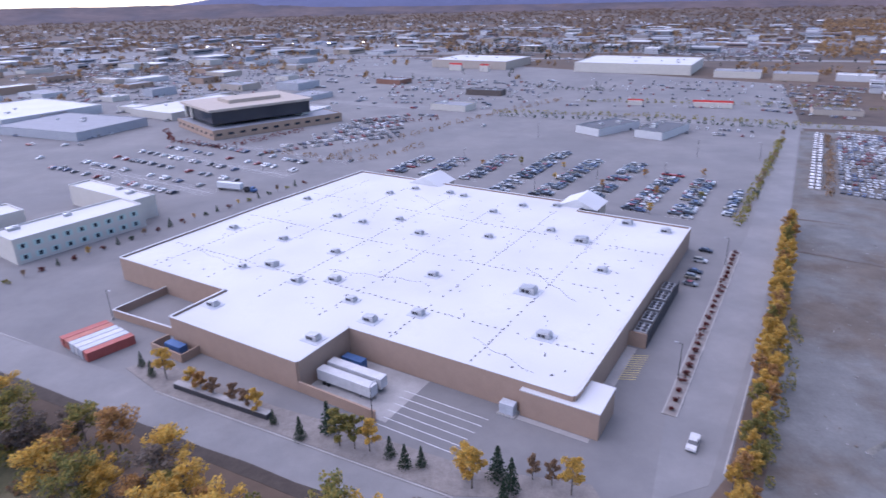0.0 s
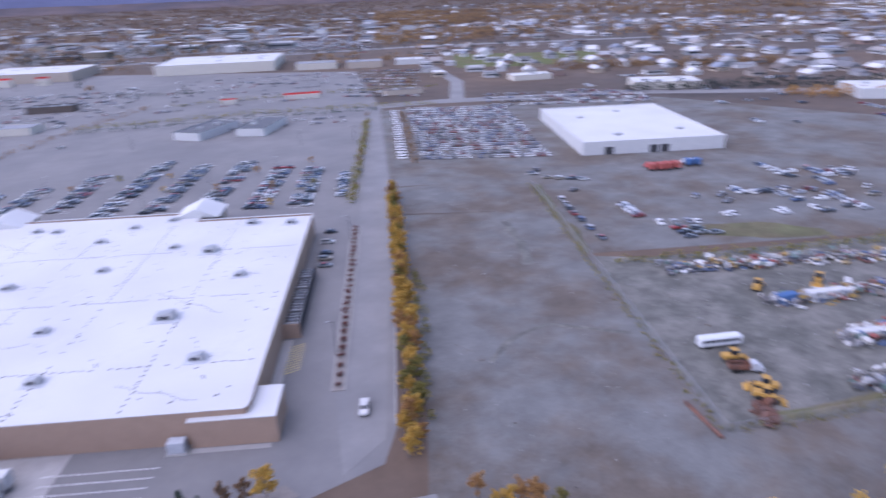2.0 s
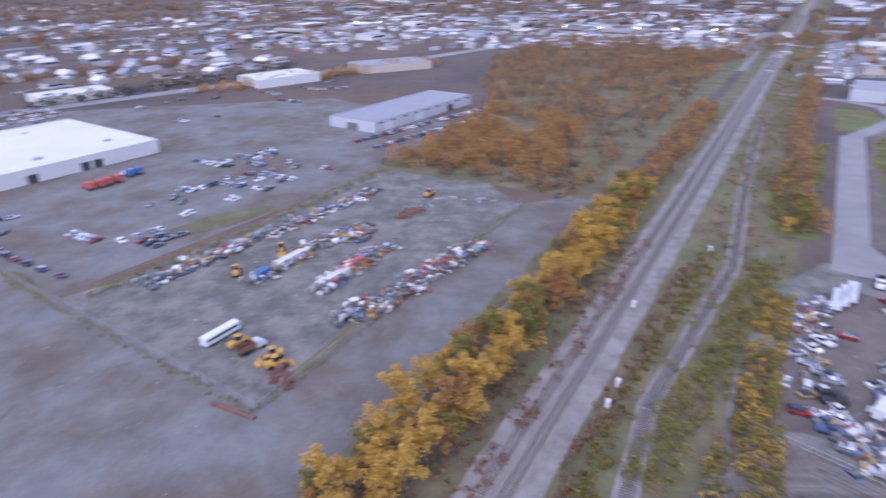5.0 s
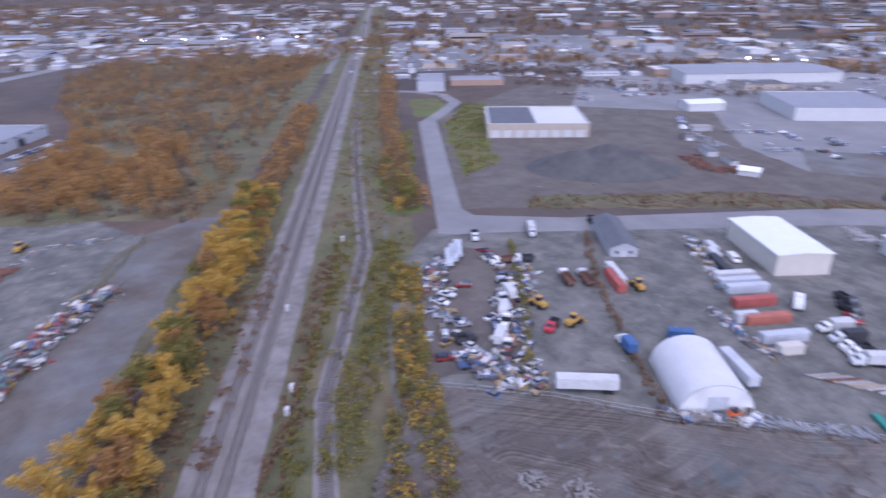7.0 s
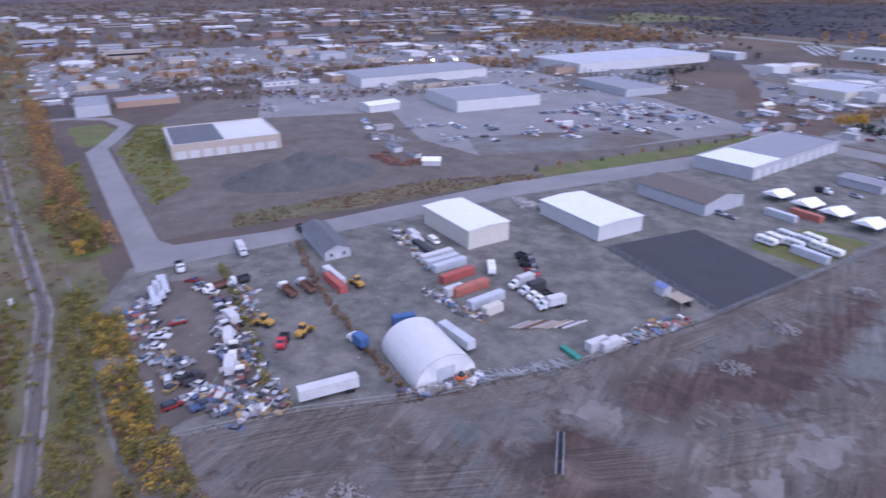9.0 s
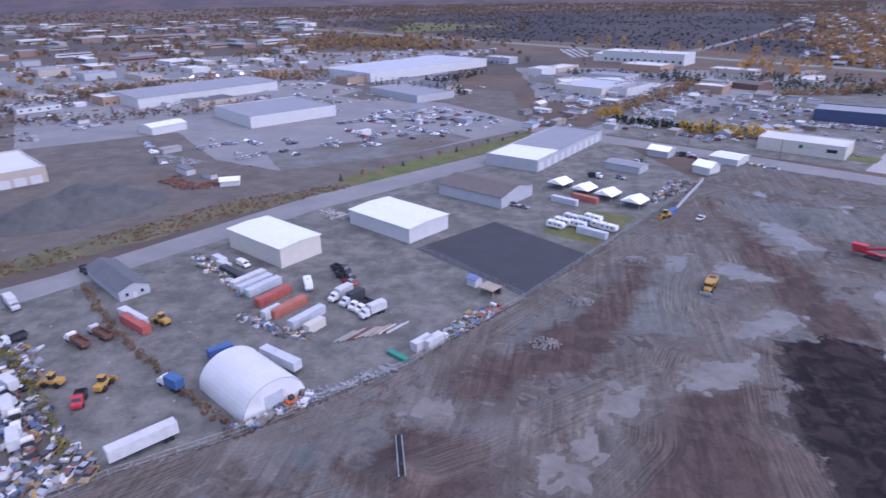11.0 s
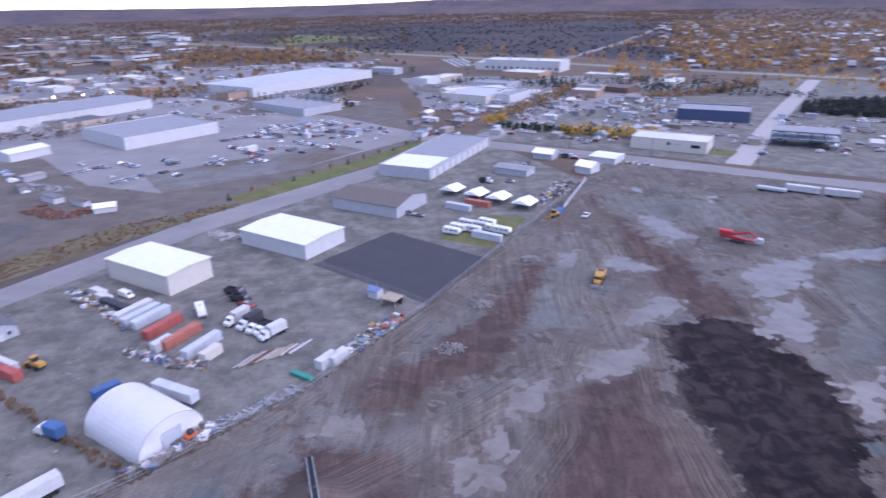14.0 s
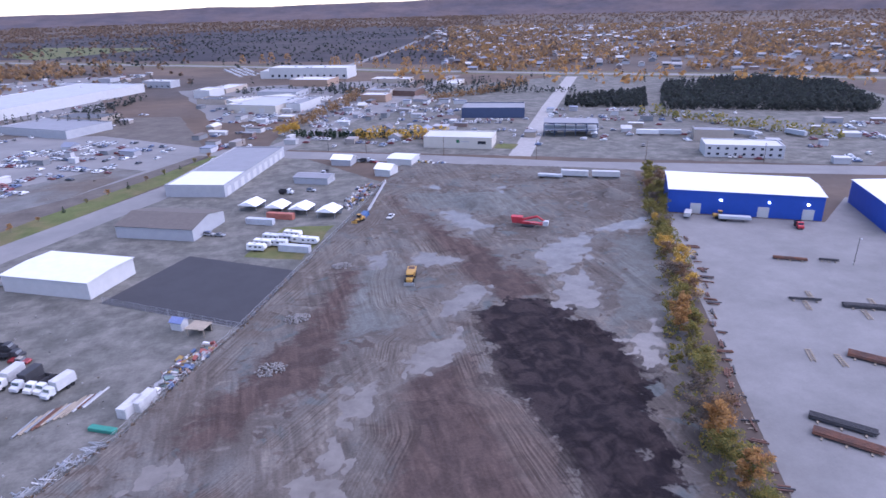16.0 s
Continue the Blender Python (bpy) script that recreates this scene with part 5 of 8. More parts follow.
def profile(bm, pts, w, cy=0.0, inset=0.0, top=1e9):
    """A side view (x, z) drawn out to the width w; points above top draw in."""
    a = [bm.verts.new((x, cy - (w / 2 - (inset if z > top else 0)), z)) for x, z in pts]
    c = [bm.verts.new((x, cy + (w / 2 - (inset if z > top else 0)), z)) for x, z in pts]
    n = len(pts)
    bm.faces.new(a[::-1] if False else a)
    bm.faces.new(c[::-1])
    for i in range(n):
        bm.faces.new((a[i], c[i], c[(i + 1) % n], a[(i + 1) % n]))
    bmesh.ops.recalc_face_normals(bm, faces=bm.faces)
    return bm


def wheel_set(e, axles, track, r, w=0.25):
    key = ("wheel", r, w)
    if key not in PANES:
        bm = bmesh.new()
        rod(bm, (0, -w / 2, 0), (0, w / 2, 0), r, None, 14)
        me = bpy.data.meshes.new("wheel")
        bm.to_mesh(me)
        bm.free()
        me.materials.append(RUBBER)
        bm = bmesh.new()
        rod(bm, (0, -w / 2 - 0.015, 0), (0, w / 2 + 0.015, 0), r * 0.55, None, 10)
        hub = bpy.data.meshes.new("rim")
        bm.to_mesh(hub)
        bm.free()
        hub.materials.append(METAL)
        PANES[key] = (me, hub)
    for x in axles:
        for s in (-1, 1):
            o = new("wheel", PANES[key][0])
            o.parent, o.location = e, (x, s * track / 2, r)


MASTERS = {}


def put(kind, build, m, label="", group="", name=""):
    """Builds a thing the first time, and copies it after that."""
    if kind not in MASTERS:
        MASTERS[kind] = build()
        MASTERS[kind].matrix_basis = m
        ob = MASTERS[kind]
    else:
        ob = copy_thing(MASTERS[kind], m)
    return tagged(ob, label, "", group)


def car(body, glass, paint, L, name="car", label="parked car", w=1.8, r=0.33, roof=None):
    def build():
        e = thing(name, label, name.replace("_", " "))
        part("body", profile(bmesh.new(), body, w), paint, e)
        part("glass", profile(bmesh.new(), glass, w - 0.14, 0, 0.16, 1.2), DARKGLASS, e)
        if roof:
            part("roof", profile(bmesh.new(), roof, w - 0.46), paint, e)
        wheel_set(e, (-L * 0.3, L * 0.3), w - 0.2, r)
        return e
    return build


sedan = car([(-2.25, 0.32), (2.2, 0.3), (2.28, 0.55), (2.15, 0.78), (0.95, 0.96), (-1.7, 0.98), (-2.2, 0.92), (-2.3, 0.6)], [(1.0, 0.95), (0.35, 1.38), (-1.0, 1.4), (-1.75, 0.97)], PAINT, 4.5, roof=[(0.36, 1.37), (0.3, 1.45), (-0.95, 1.46), (-1.02, 1.39)])
suv = car([(-2.3, 0.38), (2.25, 0.36), (2.32, 0.65), (2.2, 0.95), (1.05, 1.08), (-2.2, 1.1), (-2.34, 0.7)], [(1.1, 1.07), (0.5, 1.62), (-1.9, 1.66), (-2.2, 1.09)], PAINT, 4.6, "suv", w=1.9, r=0.38, roof=[(0.5, 1.61), (0.42, 1.72), (-1.85, 1.74), (-1.92, 1.65)])
pickup = car([(-2.8, 0.5), (2.7, 0.45), (2.8, 0.75), (2.65, 1.08), (1.3, 1.16), (-0.9, 1.16), (-0.9, 1.1), (-2.75, 1.12), (-2.85, 0.75)], [(1.35, 1.15), (0.75, 1.72), (-0.6, 1.76), (-0.85, 1.15)], PAINT, 5.6, "pickup_truck", w=1.95, r=0.4, roof=[(0.76, 1.71), (0.7, 1.8), (-0.55, 1.83), (-0.62, 1.75)])
wreck = car([(-2.2, 0.2), (2.2, 0.2), (2.2, 0.7), (1.0, 0.92), (-1.7, 0.95), (-2.25, 0.85)], [(1.0, 0.9), (0.4, 1.28), (-1.1, 1.3), (-1.7, 0.93)], WRECK, 4.4, "wrecked_car", roof=[(0.4, 1.27), (0.3, 1.34), (-1.0, 1.36), (-1.1, 1.29)])
van = car([(-2.8, 0.4), (2.6, 0.38), (2.75, 0.7), (2.5, 1.1), (1.9, 1.3), (1.3, 2.05), (-2.75, 2.1), (-2.85, 0.8)], [(1.95, 1.28), (1.42, 1.95), (0.2, 1.98), (0.2, 1.3)], LIGHTP, 5.5, "van", w=2.0, r=0.38)


def trailer_build(L, h, paint, name="semi_trailer", label="white box semi-trailer"):
    def build():
        e = thing(name, label, "trailer")
        bm = bmesh.new()
        box(bm, 0, 0, 1.15, L, 2.55, h, 0, 0.05)
        part("body", bm, paint, e)
        part("underframe", box(bmesh.new(), 0, 0, 0.8, L - 0.6, 1.1, 0.34), DARKM, e)
        part("landing_gear", box(box(bmesh.new(), L * 0.28, 0.7, 0, 0.15, 0.15, 0.81), L * 0.28, -0.7, 0, 0.15, 0.15, 0.81), DARKM, e)
        wheel_set(e, (-L * 0.38, -L * 0.3), 2.2, 0.5, 0.35)
        return e
    return build


def container_build(L, paint, name="shipping_container"):
    def build():
        e = thing(name, "steel shipping container", "container")
        bm = bmesh.new()
        k = int((L - 0.4) / 0.56)
        side = [(-L / 2 + 0.2 + (i + f) * (L - 0.4) / k, -1.14 - d) for i in range(k) for f, d in ((0.0, 0.0), (0.3, 0.06), (0.5, 0.06), (0.8, 0.0))]
        prism(bm, [(-L / 2, -1.14)] + side + [(L / 2, -1.14), (L / 2, 1.14)] + [(-x, -y) for x, y in side] + [(-L / 2, 1.14)], 0.02, 2.56)
        part("body", bm, paint, e)
        bm = bmesh.new()
        for s in (-1, 1):
            for t in (-1, 1):
                box(bm, s * (L / 2 - 0.08), t * 1.15, 0, 0.17, 0.17, 2.6)
        part("corner_posts", bm, paint, e)
        for s in (-1, 1):
            part("door", box(bmesh.new(), L / 2 + 0.02, s * 0.58, 0.15, 0.06, 1.1, 2.3, 0, 0.02), paint, e)
        return e
    return build


def truck_build(bodykind, paint, box_paint, name, label, L=8.0):
    def build():
        e = thing(name, label, "truck")
        cab = profile(bmesh.new(), [(L / 2 - 2.6, 0.7), (L / 2, 0.65), (L / 2 + 0.02, 1.5), (L / 2 - 0.9, 1.75), (L / 2 - 1.25, 2.6), (L / 2 - 2.6, 2.65)], 2.2)
        part("cab", cab, paint, e)
        part("windscreen", profile(bmesh.new(), [(L / 2 - 0.93, 1.8), (L / 2 - 0.88, 1.8), (L / 2 - 1.21, 2.5), (L / 2 - 1.27, 2.5)], 1.9), DARKGLASS, e)
        part("frame", box(bmesh.new(), -0.8, 0, 0.6, L - 1.6, 0.9, 0.35), DARKM, e)
        bl = L - 3.0
        bx = -L / 2 + bl / 2
        if bodykind == "box":
            part("cargo_box", box(bmesh.new(), bx, 0, 1.0, bl, 2.4, 2.5, 0, 0.05), box_paint, e)
        else:
            bm = bmesh.new()
            box(bm, bx, 0, 1.0, bl, 2.3, 0.15)
            for s in (-1, 1):
                box(bm, bx, s * 1.15, 1.151, bl, 0.12, 1.0)
            box(bm, -L / 2 + 0.07, 0, 1.152, 0.12, 2.17, 0.9)
            box(bm, bx + bl / 2 - 0.07, 0, 1.152, 0.12, 2.17, 1.2)
            part("bed", bm, box_paint, e)
        wheel_set(e, (L / 2 - 1.1, -L * 0.2, -L * 0.35), 2.0, 0.5, 0.32)
        return e
    return build


def loader_build():
    e = thing("wheel_loader", "yellow wheel loader with a wide bucket", "loader")
    part("body", box(box(bmesh.new(), -1.6, 0, 0.9, 2.8, 1.9, 1.2, 0, 0.12), 0.9, 0, 0.8, 1.8, 1.3, 0.9, 0, 0.1), YELLOW, e)
    part("cab", box(bmesh.new(), -0.3, 0, 2.0, 1.4, 1.5, 1.3, 0, 0.12), DARKGLASS, e)
    part("cab_roof", box(bmesh.new(), -0.3, 0, 3.302, 1.6, 1.7, 0.15, 0, 0.04), YELLOW, e)
    bm = bmesh.new()
    for s in (-0.5, 0.5):
        rod(bm, (0.8, s, 1.6), (2.9, s, 0.7), 0.14)
    part("lift_arm", bm, YELLOW, e)
    part("bucket", profile(bmesh.new(), [(2.8, 0.15), (4.0, 0.1), (3.9, 0.25), (3.1, 0.4), (3.0, 1.2), (2.75, 1.2)], 2.7), YELLOW, e)
    wheel_set(e, (-1.6, 1.4), 2.0, 0.72, 0.55)
    return e


def excavator_build():
    e = thing("conveyor_machine", "red mobile screening conveyor standing on tracks", "machine")
    part("chassis", box(bmesh.new(), 0, 0, 1.0, 13, 1.6, 0.9, 0, 0.1), REDM, e)
    part("hopper", profile(bmesh.new(), [(-6.4, 1.9), (-3.0, 1.9), (-2.4, 3.8), (-7.0, 3.8)], 2.6), REDM, e)
    bm = bmesh.new()
    rod(bm, (-3, 0, 2.4), (3.5, 0, 4.4), 0.5)
    rod(bm, (3.5, 0, 4.4), (7.4, 0, 2.0), 0.35)
    part("boom", bm, REDM, e)
    part("engine_box", box(bmesh.new(), 7.0, 0, 1.0, 2.0, 2.0, 1.9, 0, 0.1), LIGHTP, e)
    bm = bmesh.new()
    for i in range(9):
        rod(bm, (1.0 + i * 0.6, -1.1, 1.1), (1.3 + i * 0.6, -1.1, 1.9), 0.05, None, 5)
    rod(bm, (0.8, -1.1, 1.9), (6.2, -1.1, 1.9), 0.05, None, 5)
    part("walkway_rail", bm, METAL, e)
    for s in (-1, 1):
        part("track", box(bmesh.new(), 0, s * 1.2, 0.0, 5.0, 0.5, 0.99, 0, 0.3), DARKM, e)
    return e


def dozer_build():
    e = thing("dump_truck", "yellow articulated dump truck on the earthworks", "truck")
    part("bed", profile(bmesh.new(), [(-5, 2.0), (-4.2, 1.3), (0.3, 1.3), (0.8, 2.9), (-5.3, 2.6)], 2.8), YELLOW, e)
    part("load", box(bmesh.new(), -2.2, 0, 2.4, 5.0, 2.3, 0.35, 0, 0.15), RUST, e)
    part("cab", box(bmesh.new(), 2.2, 0, 1.2, 1.7, 2.3, 2.2, 0, 0.15), YELLOW, e)
    part("windows", box(bmesh.new(), 2.3, 0, 2.3, 1.75, 2.34, 0.7), DARKGLASS, e)
    part("hood", box(bmesh.new(), 4.0, 0, 1.1, 1.8, 2.0, 1.1, 0, 0.2), YELLOW, e)
    part("front_blade", box(bmesh.new(), 5.3, 0, 0.15, 0.35, 3.4, 1.1, 0, 0.05), METAL, e)
    part("frame", box(bmesh.new(), 0, 0, 0.8, 9.4, 1.2, 0.45), DARKM, e)
    wheel_set(e, (3.2, -1.4, -3.4), 2.4, 0.85, 0.6)
    return e


def rv_build():
    e = thing("camper_trailer", "white camper trailer with dark windows", "trailer")
    part("body", profile(bmesh.new(), [(-3.6, 0.6), (3.2, 0.6), (3.7, 1.4), (3.4, 2.7), (-3.4, 2.8), (-3.7, 1.6)], 2.4), LIGHTP, e)
    for x in (-2.0, 0.2, 2.0):
        part("window", box(bmesh.new(), x, 0, 1.6, 0.9, 2.44, 0.6), DARKGLASS, e)
    part("roof_vent", box(bmesh.new(), -0.5, 0, 2.74, 0.9, 0.7, 0.25, 0, 0.04), WHITE, e)
    wheel_set(e, (-0.5, 0.4), 2.1, 0.35)
    return e


def bus_build():
    e = thing("bus", "old white bus parked in the yard", "bus")
    part("body", box(bmesh.new(), 0, 0, 0.5, 11, 2.5, 2.5, 0, 0.3), LIGHTP, e)
    for i in range(7):
        part("window", box(bmesh.new(), -4.2 + i * 1.35, 0, 1.7, 1.1, 2.54, 0.75), DARKGLASS, e)
    wheel_set(e, (-3.3, 3.5), 2.2, 0.5)
    return e


rv = random.Random(21)


def car_rows(p0, p1, fill, label, group, double=True, across=5.2):
    d = Vector(p1) - Vector(p0)
    n = int(d.length / 2.75)
    an = math.degrees(math.atan2(d.y, d.x))
    k = Vector((-d.y, d.x)).normalized()
    for i in range(n):
        for s in (-1, 1) if double else (1,):
            if rv.random() < fill:
                p = Vector(p0) + d * (i / n) + k * s * across / 2 + k * rv.uniform(-0.3, 0.3)
                kind, b = rv.choice((("sedan", sedan), ("suv", suv), ("sedan", sedan), ("suv", suv), ("pickup", pickup)))
                put(kind, b, pose(p.x, p.y, 0.03, 0, 0, an + 90 * s + rv.uniform(-2, 2)), label, group)


LOT = "parked in the rows in front of the store"
for p0, p1, f in (((24, 281), (69.7, 357.8), 0.62), ((41, 271), (83, 336), 0.66), ((61, 262), (105, 328), 0.7), ((79, 250), (115, 304), 0.75), ((95, 240), (126, 292), 0.75), ((-27, 321), (-9.6, 351), 0.7), ((-10, 312), (10, 347), 0.65)):
    car_rows(p0, p1, f, "car " + LOT, "cars in the store lot")
car_rows((114, 234), (137, 273), 0.8, "car parked along the hedge of the store lot", "cars in the store lot", False)
car_rows((11, 303), (36, 352), 0.5, "car " + LOT, "cars in the store lot")
for i, (a, b) in enumerate(((-4.6, -113), (-4.6, -102.5), (-4.8, -92.5), (-4.9, -87.5), (-5.4, -82))):
    p = STORE @ Vector((a - 1.5, b, 0))
    put("suv" if i % 2 else "sedan", suv if i % 2 else sedan, pose(p.x, p.y, 0.03, 0, 0, -31 + rv.uniform(-3, 3)), "car parked beside the store's side wall", "cars beside the store")
put("pickup_white", car([(-2.8, 0.5), (2.7, 0.45), (2.8, 0.75), (2.65, 1.08), (1.3, 1.16), (-0.9, 1.16), (-0.9, 1.1), (-2.75, 1.12), (-2.85, 0.75)], [(1.35, 1.15), (0.75, 1.72), (-0.6, 1.76), (-0.85, 1.15)], WHITEC, 5.6, "pickup_truck", w=1.95, r=0.4, roof=[(0.76, 1.71), (0.7, 1.8), (-0.55, 1.83), (-0.62, 1.75)]), pose(48.8, 101.5, 0.07, 0, 0, -122), "white pickup truck on the access road")
for x, y, a, k in ((227, 139, 20, "suv"), (231, 127, 10, "pickup"), (263, 121, 25, "sedan"), (248, 96.6, 160, "pickup"), (252, 110, 150, "suv"), (281, 94, 150, "suv"), (236, 133, 10, "pickup"), (270, 112, 20, "suv"), (275, 104, 15, "sedan"), (290, 100, 15, "suv"),
                   (189, 118, -30, "pickup"), (191, 122, -30, "pickup"), (193, 114, -30, "pickup"), (195.5, 117.5, -30, "suv"), (197, 110.5, -30, "suv"), (187, 114.5, -30, "sedan"), (183, 173, 60, "suv"), (180, 168, 60, "sedan"), (177, 163, 60, "suv"), (174, 157.5, 60, "sedan"), (171, 151, 60, "suv"), (167, 143, 60, "suv"), (163, 134, 60, "sedan"),
                   (201, 199, -30, "sedan"), (204, 194, -30, "suv"), (208, 190, -30, "pickup"), (211, 186, -30, "sedan"), (200, 208, -30, "suv"), (206, 212, 60, "sedan"), (196, 178, 10, "sedan"), (300, 130, 20, "suv"), (306, 122, 20, "pickup"), (312, 118, 20, "suv"), (298, 112, 15, "sedan")):
    put(k, {"suv": suv, "sedan": sedan, "pickup": pickup}[k], pose(x, y, 0.04, 0, 0, a + rv.uniform(-6, 6)), "car parked on the auction yard", "cars on the auction yard")


def car_field(name, rows, label, paint, seed, fill=0.85):
    """Cars past counting, side by side in long rows."""
    rr = random.Random(seed)
    prof = [(-2.2, 0.3), (2.2, 0.3), (2.2, 0.75), (1.1, 0.92), (0.5, 1.42), (-1.3, 1.44), (-1.9, 0.98), (-2.2, 0.9)]
    V, F, M = [], [], []
    for p0, p1 in rows:
        d = Vector(p1) - Vector(p0)
        n = int(d.length / 2.75)
        u = d.normalized()
        k = Vector((-u.y, u.x))
        for i in range(n):
            if rr.random() > fill:
                continue
            p = Vector(p0) + u * (i * 2.75) + k * rr.uniform(-0.3, 0.3)
            s = rr.choice([-1, 1])
            g, b = rr.uniform(0.92, 1.12), len(V)
            for sd in (-0.9, 0.9):
                for x, z in prof:
                    q = p + k * (x * s * g) + u * (sd * (0.86 if z > 1.2 else 1))
                    V.append((q.x, q.y, z * g + 0.02))
            F += [tuple(range(b, b + 8)), tuple(range(b + 15, b + 7, -1))]
            M += [0, 0]
            for j in range(8):
                F.append((b + j, b + (j + 1) % 8, b + 8 + (j + 1) % 8, b + 8 + j))
                M.append(1 if j in (3, 5) else 0)
    me = bpy.data.meshes.new(name)
    me.from_pydata(V, [], F)
    me.materials.append(paint)
    me.materials.append(DARKGLASS)
    me.polygons.foreach_set("material_index", M)
    return tagged(new(name, me), label, "cars", kind="stuff")


def rows_between(a0, a1, b0, b1, n, skip=0):
    """n rows: from the line a0-a1 stepping to the line b0-b1."""
    out = []
    for i in range(n):
        f = i / max(1, n - 1)
        out.append((tuple(Vector(a0).lerp(Vector(b0), f)), tuple(Vector(a1).lerp(Vector(b1), f))))
    return out


car_field("dealer_cars", rows_between((178, 268), (233, 226), (249, 392), (306, 344), 17), "many cars in tight rows on the dealer lot", PAINTL, 1, 0.93)
car_field("dealer_cars", rows_between((166, 272), (172, 268), (234, 390), (240, 386), 22), "white vans in a single row beside the road", LIGHTP, 2, 0.9)
car_field("far_cars", rows_between((-110, 372), (-30, 415), (-70, 470), (-25, 495), 7), "parked cars in front of the offices", PAINTI, 3, 0.72)
car_field("far_cars", rows_between((-224, 345), (-126, 285), (-165, 405), (-75, 340), 6), "parked cars on the mall lot", PAINTI, 4, 0.45)
car_field("far_cars", rows_between((-60, 560), (85, 545), (-50, 750), (125, 660), 10), "parked cars on the far retail lots", PAINTI, 5, 0.28)
car_field("far_cars", rows_between((240, 485), (292, 436), (338, 618), (384, 574), 9), "parked cars on the far retail lots", PAINTI, 6, 0.6)
car_field("far_cars", rows_between((102, 525), (232, 492), (160, 690), (340, 615), 8), "parked cars on the far retail lots", PAINTI, 31, 0.2)
car_field("far_cars", rows_between((-430, 640), (-280, 640), (-640, 1060), (-300, 1000), 16), "parked cars on the far mall lots", PAINTI, 32, 0.4)
car_field("far_cars", rows_between((334, 968), (480, 868), (500, 1260), (630, 1130), 18), "cars in long rows on a far dealer lot", PAINTL, 33, 0.75)
car_field("far_cars", rows_between((100, 430), (200, 385), (110, 445), (205, 400), 2), "parked cars by the low shops", PAINTI, 7, 0.3)
car_field("far_cars", rows_between((-420, 600), (-200, 620), (-420, 900), (-100, 900), 12), "parked cars on the mall lots", PAINTI, 8, 0.35)
car_field("far_cars", rows_between((165, -405), (110, -460), (130, -440), (100, -475), 3), "white service trucks parked in a lot", PAINTL, 9, 0.8)
car_field("far_cars", rows_between((-180, -432), (-130, -455), (-185, -442), (-140, -462), 2), "white vans parked by the navy hall", PAINTL, 10, 0.7)
car_field("far_cars", rows_between((330, 75), (420, 5), (318, 62), (408, -6), 2), "dark cars parked beside the warehouse", PAINTI, 11, 0.85)
car_field("far_cars", rows_between((300, 360), (400, 290), (330, 400), (430, 320), 4), "parked cars by the auction hall", PAINTL, 12, 0.7)
car_field("far_cars", rows_between(polar(150, 520), polar(170, 560), polar(148, 760), polar(170, 840), 9), "parked trucks and cars on industrial lots", PAINTL, 13, 0.25)
car_field("far_cars", rows_between(polar(178, 470), polar(190, 520), polar(178, 640), polar(192, 650), 8), "parked trucks and cars on industrial lots", PAINTL, 14, 0.35)
car_field("far_cars", rows_between(polar(8, 1180), polar(26, 1100), polar(10, 1700), polar(27, 1600), 12), "distant parked cars", PAINTI, 15, 0.6)


# planted rows between the lots
LOTROWS = [([(-73, 343), (-33, 399), (36, 485), (105, 553)], 44, "rust"), ([(37, 497), (152, 464), (235, 423), (278, 394)], 70, "olive"), ([(40, 480), (150, 447), (230, 408)], 46, "green"), ([(-202, 446), (-182, 409), (-140, 385), (-100, 438)], 46, "red"), ([(-110, 372), (-48, 345), (-12, 380)], 20, "rust"), ([(206, 378), (160, 302), (113, 229)], 60, "olive"),
           ([(168, 262), (205, 325), (240, 388)], 36, "rust"), ([(-64, 472), (-37, 462), (-5, 470)], 12, "red"), ([(115, 545), (230, 512), (330, 470)], 50, "olive"), ([(90, 640), (130, 610), (160, 600)], 14, "green"), ([(300, 470), (345, 540)], 16, "rust")]
for k, (line, n, colour) in enumerate(LOTROWS):
    woods("lot_shrubs", row_spots(line, n, 3, 400 + k), (1.6, 4.2), colour, {"rust": "rust-brown shrubs in a bed between lots", "olive": "yellow-green small trees in a bed between lots", "green": "dark green shrubs in a bed between lots", "red": "dark red shrubs in a bed between lots"}[colour], 400 + k, 34, 0.42, 0.9)
woods("highway_poplars", [(14, -1065), (-16, -1048), (-30, -1060), (-53, -1026), (-112, -943), (-118, -940), (-146, -923), (-166, -894), (-180, -886), (-202, -874), (-207, -870), (-226, -860)], (15, 20), "orange", "tall orange poplars beside the far highway", 420, 90, 1.1, 0.55)
woods("dark_poplars", [(190 - 6 * i, -565 + 2 * i) for i in range(5)] + [(150 - 8 * i, -552 + 4 * i) for i in range(5)], (9, 12), "far_green", "slim dark poplars beside a store", 421, 60, 0.6, 0.2)
